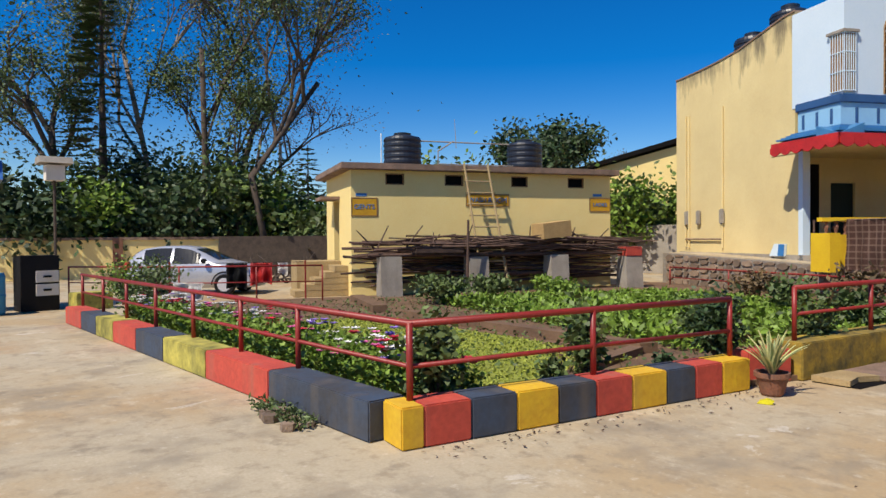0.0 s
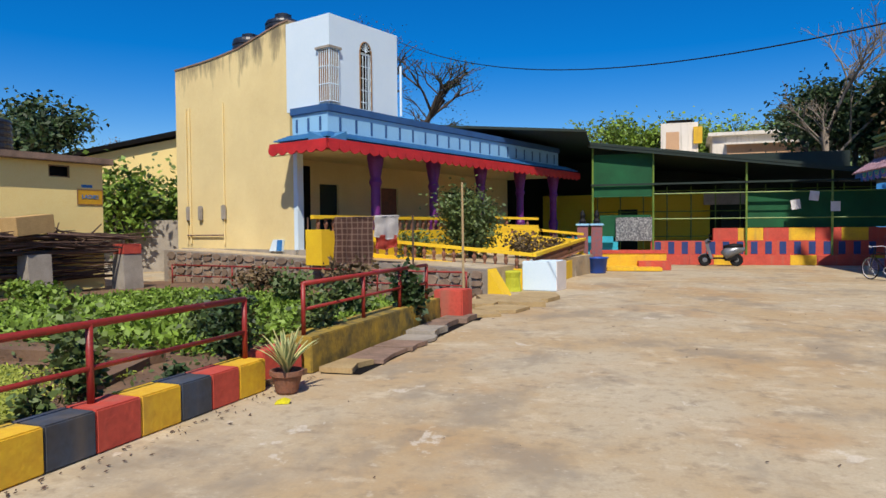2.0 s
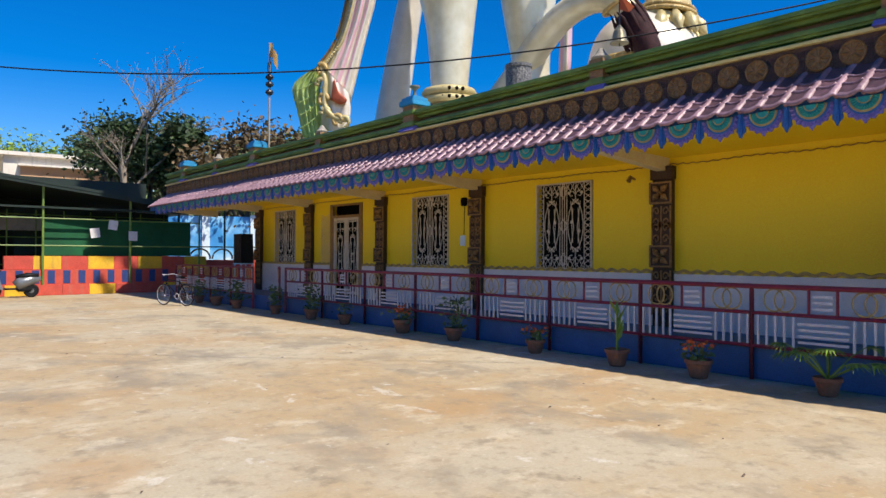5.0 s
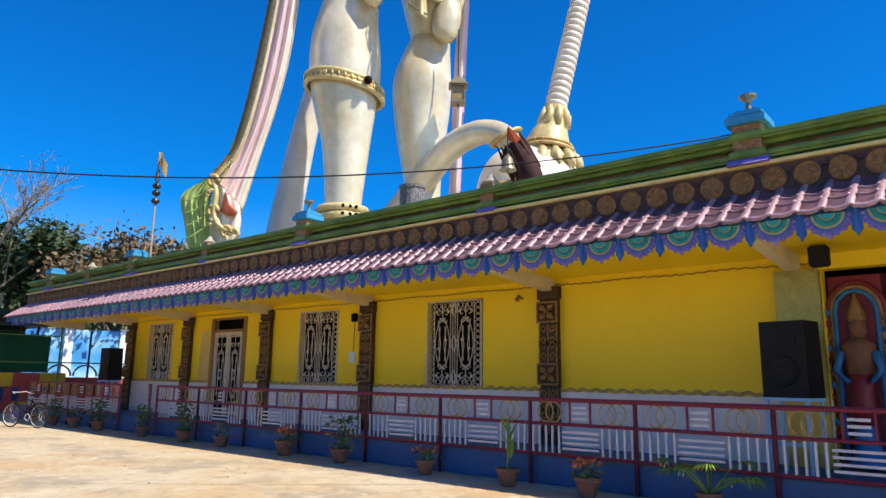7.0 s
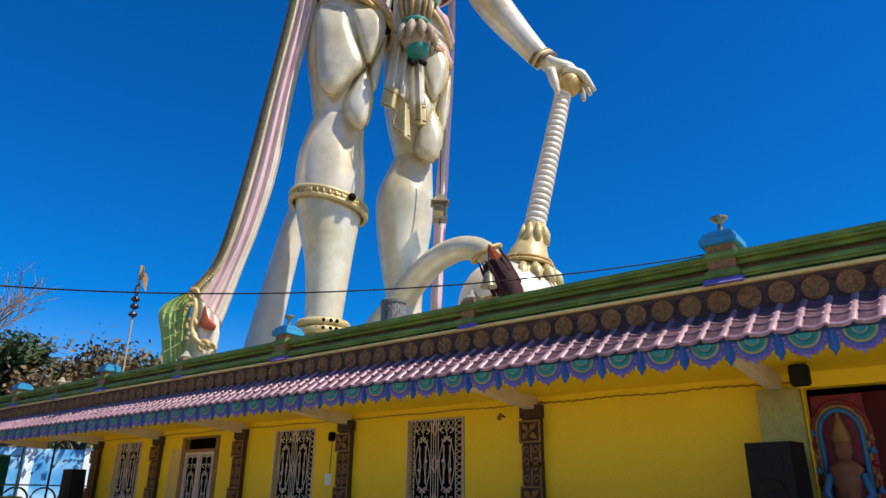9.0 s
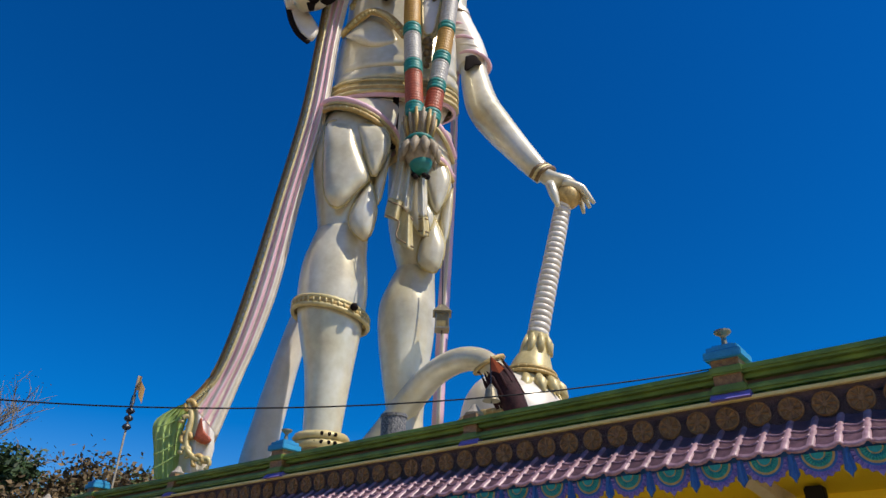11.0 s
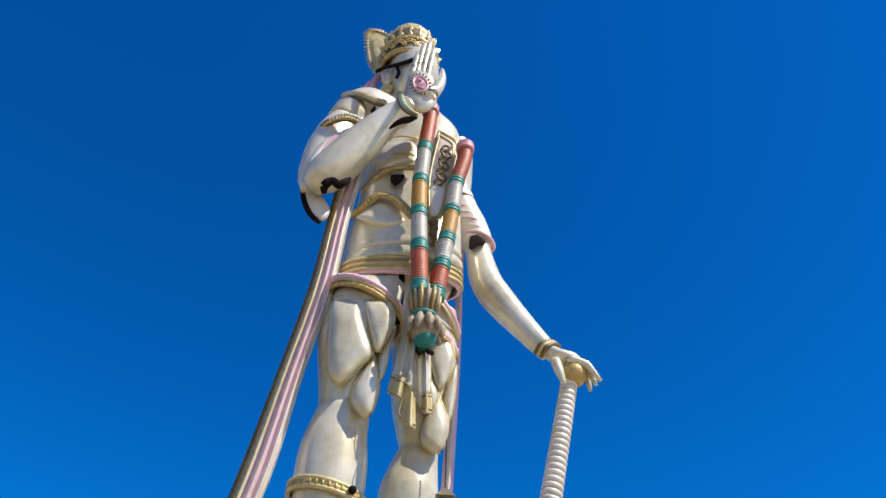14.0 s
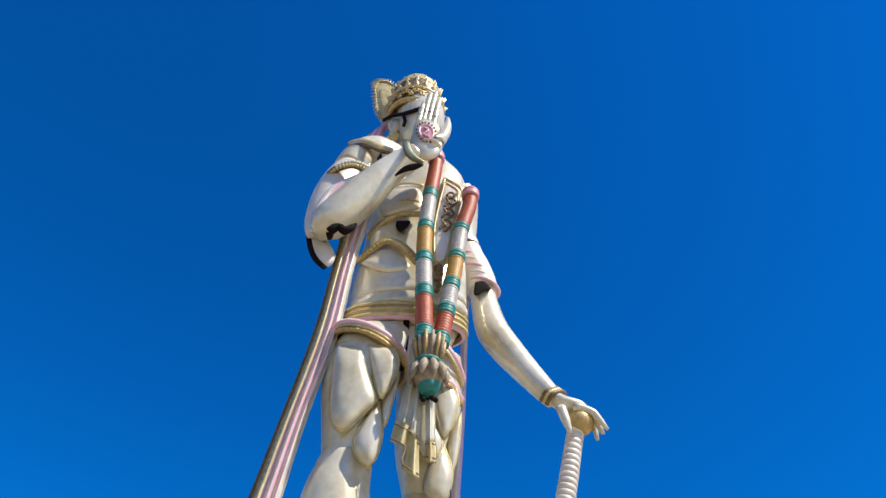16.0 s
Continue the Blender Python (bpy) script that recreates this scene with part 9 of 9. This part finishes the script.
part("saddle", tube([(-0.36, 0, 0.92), (-0.22, 0, 0.93), (-0.06, 0, 0.91)], [0.1, 0.08, 0.03], seg=8, flat=0.4), M["black"], bike)
part("carrier", B((-0.75, -0.3, -0.06, 0.06, 0.7, 0.72)), M["black"], bike)
part("chain_ring", tube([(-0.12 + 0.09 * math.cos(a), 0.04, 0.3 + 0.09 * math.sin(a)) for a in (0.4 * k for k in range(17))], 0.012, seg=5), M["silver"], bike)
part("mudguard", tube([(-0.52 + 0.37 * math.cos(a), 0, 0.345 + 0.37 * math.sin(a)) for a in (0.5 + 0.2 * k for k in range(12))], 0.02, seg=5, flat=0.4), M["black"], bike)

sc = thing("scooter", pose(5.75, 30.0, 0, 0, 0, 172), "silver and black scooter parked at the striped wall", "scooter")
silver_paint = material("dark_silver_paint", (0.24, 0.25, 0.27), (0.16, 0.17, 0.18), scale=5, rough=0.35, metal=0.4, bump=0)
for x in (-0.6, 0.62):
    w = part("wheel", lathe([(0.1, -0.05), (0.22, -0.06), (0.26, -0.035), (0.26, 0.035), (0.22, 0.06), (0.1, 0.05)], seg=20), M["black"], sc, "black tyre", m=pose(x, 0, 0.26, 90, 0, 0))
    part("rim", lathe([(0.02, -0.06), (0.1, -0.05), (0.1, 0.05), (0.02, 0.06)], seg=8), silver_paint, w)
part("rear_body", tube([(-0.92, 0, 0.72), (-0.6, 0, 0.66), (-0.25, 0, 0.55), (-0.1, 0, 0.42)], [0.08, 0.2, 0.25, 0.2], seg=12, flat=1.0), silver_paint, sc, smooth=True)
part("seat", tube([(-0.85, 0, 0.84), (-0.5, 0, 0.84), (-0.1, 0, 0.78)], [0.12, 0.19, 0.13], seg=10, flat=0.6), M["black"], sc, smooth=True)
part("engine", B((-0.65, -0.1, -0.12, 0.12, 0.22, 0.52), bevel=0.05), M["black"], sc)
part("footboard", B((-0.2, 0.35, -0.16, 0.16, 0.3, 0.36), bevel=0.02), M["black"], sc)
part("front_apron", prism([(0.3, 0.3), (0.42, 0.32), (0.62, 0.92), (0.5, 0.95)], -0.19, 0.19), silver_paint, sc)
part("fork", tube([(0.62, 0, 0.23), (0.5, 0, 0.95)], 0.03, seg=6), M["silver"], sc)
part("front_mudguard", tube([(0.62 + 0.28 * math.cos(a), 0, 0.23 + 0.28 * math.sin(a)) for a in (0.3 + 0.22 * k for k in range(10))], 0.06, seg=6, flat=0.4), silver_paint, sc)
part("handlebar", tube([(0.4, -0.33, 1.03), (0.5, 0, 1.0), (0.4, 0.33, 1.03)], 0.025, seg=6), M["black"], sc)
part("head_cowl", tube([(0.62, 0, 0.98), (0.5, 0, 1.04), (0.42, 0, 1.02)], [0.06, 0.12, 0.06], seg=10), silver_paint, sc)
for s in (-1, 1):
    part("mirror", tube([(0.45, s * 0.2, 1.04), (0.44, s * 0.3, 1.25), (0.44, s * 0.32, 1.32)], [0.01, 0.01, 0.05], seg=6), M["black"], sc)

# ---- steps, board and low walls at the shed ----
stp = thing("step", SHED @ pose(-4.4, -1.0, 0), "bright cyan painted steps at the shed door", "steps")
cy = material("cyan_paint", (0.03, 0.42, 0.55), (0.02, 0.34, 0.46), scale=3)
part("tread", B((0, 2.4, 0.3, 4.5, 0, 1.0)), cy, stp)
part("tread", B((0.2, 2.2, 0.0, 4.5, 1.0, 1.25)), cy, stp)
lwl = thing("entrance_wall", Matrix.Identity(4), "low orange and yellow painted entrance walls", "wall", kind="structure")
part("wall", B((0.4, 3.3, 27.6, 27.9, 0, 0.62)), M["kerb_yellow"], lwl)
part("wall", B((0.4, 3.3, 27.57, 27.93, 0.62, 0.75)), M["kerb_red"], lwl)
part("step", B((1.0, 3.0, 26.2, 27.6, 0, 0.14), bevel=0.02), M["kerb_yellow"], lwl)
part("step", B((2.2, 3.4, 26.9, 28.4, 0, 0.34), bevel=0.02), M["kerb_red"], lwl)
bd = thing("notice_board", SHED @ pose(-1.3, -0.2, 1.04), "speckled grey stone board on the striped wall", "board")
part("board", B((-0.8, 0.8, 0.3, 0.42, 0, 1.05), bevel=0.01), material("terrazzo", (0.50, 0.50, 0.48), (0.08, 0.08, 0.09), scale=16, rough=0.5, mix=0.9), bd)
for k, (x, z) in enumerate(((5.2, 2.55), (6.7, 2.45), (5.9, 2.9))):
    pp_ = thing("notice_sheet", SHED @ pose(x, 0.05, z, 0, 8 * k - 8, 0), "white paper notice tied to the pipe", "notice")
    part("sheet", B((-0.18, 0.18, -0.01, 0, -0.2, 0.2)), M["cotton"], pp_)
# clutter inside the shed: pipe frames and sheets
fm = thing("pipe_frame", SHED, "green pipe frame inside the shed", "frame")
for k in range(12):
    x = -3.0 + 1.1 * k
    part("upright", tube([(x, 3.5, 0), (x, 3.5, 3.6)], 0.03, seg=5), M["green"], fm)
for z in (1.2, 2.4, 3.4):
    part("cross_bar", tube([(-3.0, 3.5, z), (9.3, 3.5, z)], 0.025, seg=5), M["green"], fm)
part("sheet", B((2.0, 5.6, 3.8, 3.83, 2.7, 3.3)), M["concrete"], fm)
part("sheet", B((-2.8, -0.6, 0.35, 0.37, 1.2, 2.2)), M["green_net"], fm)
part("rafter", B((-3.2, 9.7, 0.0, 0.06, 3.5, 3.58)), M["dark_green"], fm)

# ---- painted mural wall and ornamental fence beyond the temple ----
mural_m = bpy.data.materials.new("sky_mural")
mural_m.use_nodes = True
nt = mural_m.node_tree
nz = nt.nodes.new("ShaderNodeTexNoise")
nz.inputs["Scale"].default_value, nz.inputs["Detail"].default_value = 0.55, 5
gp = nt.nodes.new("ShaderNodeNewGeometry")
rp = nt.nodes.new("ShaderNodeValToRGB")
for pos_, col in ((0.0, (0.02, 0.10, 0.30, 1)), (0.42, (0.05, 0.30, 0.66, 1)), (0.56, (0.22, 0.50, 0.78, 1)), (0.66, (0.75, 0.80, 0.82, 1))):
    e = rp.color_ramp.elements.new(pos_)
    e.color = col
nt.links.new(gp.outputs["Position"], nz.inputs["Vector"])
nt.links.new(nz.outputs["Fac"], rp.inputs["Fac"])
nt.links.new(rp.outputs["Color"], nt.nodes["Principled BSDF"].inputs["Base Color"])
mw = thing("mural_wall", pose(15.5, 41.0, 0, rz=-25), "wall painted with a blue and white sky mural", "wall", kind="structure")
part("wall", B((-3.0, 8.0, 0, 0.25, 0, 4.0)), mural_m, mw)
for x in (-0.4, 2.2, 5.0):
    part("pier", B((x, x + 0.45, -0.12, 0.0, 0, 4.1), bevel=0.02), M["white"], mw)
of = thing("ornamental_fence", pose(12.2, 33.5, 0, rz=-12), "red fence with arched panels and yellow border", "fence")
part("base", B((-1.0, 8.0, 0, 0.2, 0, 1.4)), M["kerb_red"], of)
for k in range(6):
    part("arch", tube([(k * 1.1 + 0.5 * math.cos(a), 0.1, 1.45 + 0.5 * math.sin(a)) for a in (math.pi * q / 10 for q in range(11))], 0.045, seg=6), M["terracotta"], of)
part("rail", tube([(-1.0, 0.1, 2.05), (7.0, 0.1, 2.05)], 0.035, seg=6), M["dark_green"], of)
for x in (-0.8, 1.2, 3.4, 5.6):
    part("post", tube([(x, 0.1, 0), (x, 0.1, 4.3)], 0.05, seg=6), M["dark_green"], of)
part("roof_beam", tube([(-1.0, 0.1, 4.1), (7.0, 0.1, 4.1)], 0.05, seg=6), M["dark_green"], of)

# ---- far buildings ----
M["far_white"] = material("stained_white_plaster", (0.80, 0.76, 0.68), (0.68, 0.62, 0.53), scale=0.5, rough=0.8, streak=(0.2, 0.18, 0.15))
M["peach"] = material("peach_plaster", (0.58, 0.36, 0.20), (0.5, 0.3, 0.17), scale=0.6)
fb_ = thing("apartment_building", pose(*at(11.8, 56), -0.1, rz=-8), "white and peach flat-roofed apartment building", "building")
part("wall", B((-1.6, 7.0, 0, 8, 0, 8.6)), M["far_white"], fb_)
part("wall", B((-5.5, -1.6, 0.6, 8, 0, 7.4)), M["far_white"], fb_)
part("stair_tower", B((-5.4, -2.6, 1.5, 6, 7.4, 10.0)), M["far_white"], fb_)
part("yellow_panel", B((-2.95, -2.3, 1.2, 1.5, 8.3, 9.6)), M["kerb_yellow"], fb_)
part("roof_slab", B((-1.9, 7.3, -0.4, 8.3, 8.6, 8.85)), M["far_white"], fb_)
part("water_tank_shelter", B((-5.0, -3.0, 2.0, 4.0, 10.0, 10.3)), M["dark"], fb_)
for x0, x1, z0, z1, mm in ((-0.6, 4.6, 6.9, 7.9, "peach"), (-0.8, 0.7, 5.2, 6.5, "dark"), (2.6, 4.2, 5.2, 6.5, "dark"), (5.0, 6.4, 6.9, 7.9, "dark"), (-0.8, 4.4, 3.0, 4.6, "dark")):
    w = part("window", B((x0, x1, -0.05, 0.02, z0, z1)), M[mm], fb_)
    part("sill", B((x0 - 0.15, x1 + 0.15, -0.5, 0.0, z1, z1 + 0.14)), M["far_white"], w)
for x0, x1, z0, z1 in ((-5.0, -4.0, 7.9, 9.3), (-4.9, -2.0, 5.0, 6.6)):
    part("window", B((x0, x1, 0.5 if z0 < 7 else 1.45, 0.62 if z0 < 7 else 1.52, z0, z1)), M["peach" if z0 > 7 else "dark"], fb_)
part("side_window", B((6.98, 7.05, 1.5, 2.6, 5.4, 6.8)), M["dark"], fb_)
part("side_window", B((6.98, 7.05, 4.5, 5.6, 5.4, 6.8)), M["dark"], fb_)
bg_ = thing("low_house", pose(*at(1.5, 62), 0, rz=-4), "low pale house behind the shed", "house")
part("wall", B((-4, 5, 0, 6, 0, 6.3)), M["far_white"], bg_)
part("roof", B((-4.3, 5.3, -0.3, 6.3, 6.3, 6.5)), M["roof_edge"], bg_)
hs_ = thing("gabled_house", pose(*at(-34.2, 44), 0, rz=36), "cream house with a dark low-pitched roof", "house")
part("wall", prism([(-5.2, 0), (6, 0), (6, 6.0), (1.5, 7.3), (-5.2, 5.6)], 0, 8), M["wash"], hs_)
part("roof", prism([(-5.6, 5.6), (1.5, 7.45), (6.4, 6.0), (6.4, 6.25), (1.5, 7.75), (-5.6, 5.85)], -0.4, 8.4), M["dark"], hs_)
part("window", B((-3.2, -2.6, -0.03, 0.05, 3.2, 4.2)), M["dark"], hs_)
bw = thing("block_wall", pose(-19.5, 24.0, 0, rz=18), "mossy grey block wall beside the shrubs", "wall", kind="structure")
part("wall", B((-1.0, 7.5, 0, 0.25, 0, 2.1)), M["concrete"], bw)

# ---- far west corner: small shrine, lamp, cabinet ----
sh = thing("small_shrine", pose(-18.6, 0.2, 0, rz=-3), "small purple and pink painted shrine with a blue eave", "shrine")
part("pillar", B((-0.45, 0.45, -0.5, 0.5, 0, 3.0)), M["purple"], sh)
for k in range(9):
    part("course", B((-0.48, 0.48, -0.53, 0.53, 0.3 + 0.3 * k, 0.36 + 0.3 * k), bevel=0.01), M["pink_tile"], sh)
part("eave", prism([(-0.9, 3.0), (0.95, 3.0), (0.6, 3.45), (-0.6, 3.45)], -0.9, 0.95), M["fringe_blue"], sh)
part("tiles", prism([(-0.8, 3.35), (0.85, 3.35), (0.5, 3.85), (-0.5, 3.85)], -0.8, 0.8), M["pink_tile"], sh)
part("ornament", tube([(0, 0.0, 3.85), (0, 0.15, 4.35), (0, 0.1, 4.75), (0, 0.3, 4.95), (0, 0.55, 4.85)], [0.3, 0.28, 0.2, 0.15, 0.06], seg=12), M["far_white"], sh, "grey carved ornament", smooth=True)
tb = thing("blue_drum", pose(-17.3, 0.75, 0), "blue plastic barrel beside the shrine", "barrel")
part("barrel", lathe([(0.3, 0), (0.33, 0.05), (0.33, 0.4), (0.35, 0.43), (0.33, 0.46), (0.33, 0.85), (0.3, 0.92)], seg=20), M["sky_cap"], tb)
cb = thing("cabinet", pose(-17.9, 1.75, 0, rz=8), "black cabinet with pale drawer fronts", "cabinet")
part("body", B((-0.3, 0.3, -0.4, 0.4, 0, 1.28), bevel=0.01), M["black"], cb)
for z in (0.35, 0.66):
    d_ = part("drawer", B((0.3, 0.33, -0.1, 0.38, z, z + 0.27), bevel=0.008), M["far_white"], cb)
    part("handle", B((0.33, 0.35, 0.05, 0.22, z + 0.11, z + 0.16)), M["black"], d_)
tk = thing("planter_box", pose(-17.4, 2.75, 0, rz=8), "low concrete planter box", "planter")
part("box", B((-0.3, 0.3, -0.35, 0.45, 0, 0.4), bevel=0.02), M["kerb_lime"], tk)
lp = thing("lamp_post", pose(-23.2, 2.95, 0), "dark lamp post with a hooded lamp", "street lamp")
part("pole", tube([(0, 0, 0), (0, 0, 3.7)], 0.042, seg=8), M["bark"], lp)
part("lamp_head", prism([(-0.25, 3.45), (0.25, 3.45), (0.3, 3.9), (-0.3, 3.9)], -0.25, 0.25), M["far_white"], lp)
part("hood", prism([(-0.5, 3.95), (0.5, 3.95), (0.35, 4.15), (-0.35, 4.15)], -0.45, 0.45), M["concrete"], lp)
pw = thing("utility_pole", pose(*at(-65.6, 46), 0), "grey concrete utility pole with a street lamp", "utility pole")
part("pole", tube([(0, 0, 0), (0, 0, 8.0)], [0.16, 0.11], seg=8), M["concrete"], pw)
part("cross_arm", tube([(-0.8, -0.4, 6.0), (0.9, 0.4, 6.6)], 0.05, seg=6), M["concrete"], pw)
part("street_lamp", B((-1.3, -0.7, -0.6, -0.3, 5.9, 6.05), bevel=0.03), M["far_white"], pw)
cl = thing("clothes_line", pose(-16.6, 6.2, 0, rz=60), "clothes line with red and dark clothes", "washing")
part("line", tube([(-1.8, 0, 1.0), (1.6, 0, 1.02)], 0.008, seg=4), M["black"], cl)
for x in (-1.8, 1.6):
    part("post", tube([(x, 0, 0), (x, 0, 1.05)], 0.025, seg=6), M["rail_red"], cl)
part("red_cloth", cloth((0.2, 0), (0.75, 0), 1.0, 0.45, 2, 0.05, 5), M["red"], cl, smooth=True)
part("dark_cloth", cloth((-0.4, 0), (0.12, 0), 1.0, 0.35, 2, 0.05, 6), M["black"], cl, smooth=True)
part("white_cloth", cloth((0.9, 0), (1.15, 0), 1.0, 0.7, 1, 0.04, 7), M["cotton"], cl, smooth=True)
wc = thing("white_cloth", pose(-12.6, 3.5, 0.5, 0, 0, 15), "white cloth spread over a garden shrub", "cloth")
part("cloth", cloth((-0.4, 0), (0.4, 0.1), 0.3, 0.0, 2, 0.1, 8), M["cotton"], wc, smooth=True)

# dark heap of dry brushwood by the block wall
bp_ = thing("brush_pile", pose(-23.4, 10.4, 0, rz=-65), "dark heap of dry brushwood by the block wall", "brushwood")
rng = random.Random(77)
for k in range(46):
    y0, z0 = rng.uniform(-2.0, 2.0), rng.uniform(0.1, 0.9)
    part("branch", tube([(rng.uniform(-0.5, 0.5), y0, 0.02), (rng.uniform(-0.5, 0.5), y0 + rng.uniform(-0.4, 0.4), z0 * 0.7), (rng.uniform(-0.7, 0.7), y0 + rng.uniform(-0.9, 0.9), z0 + rng.uniform(0.0, 0.35))], [0.04, 0.03, 0.008], seg=5), M["bark"], bp_)
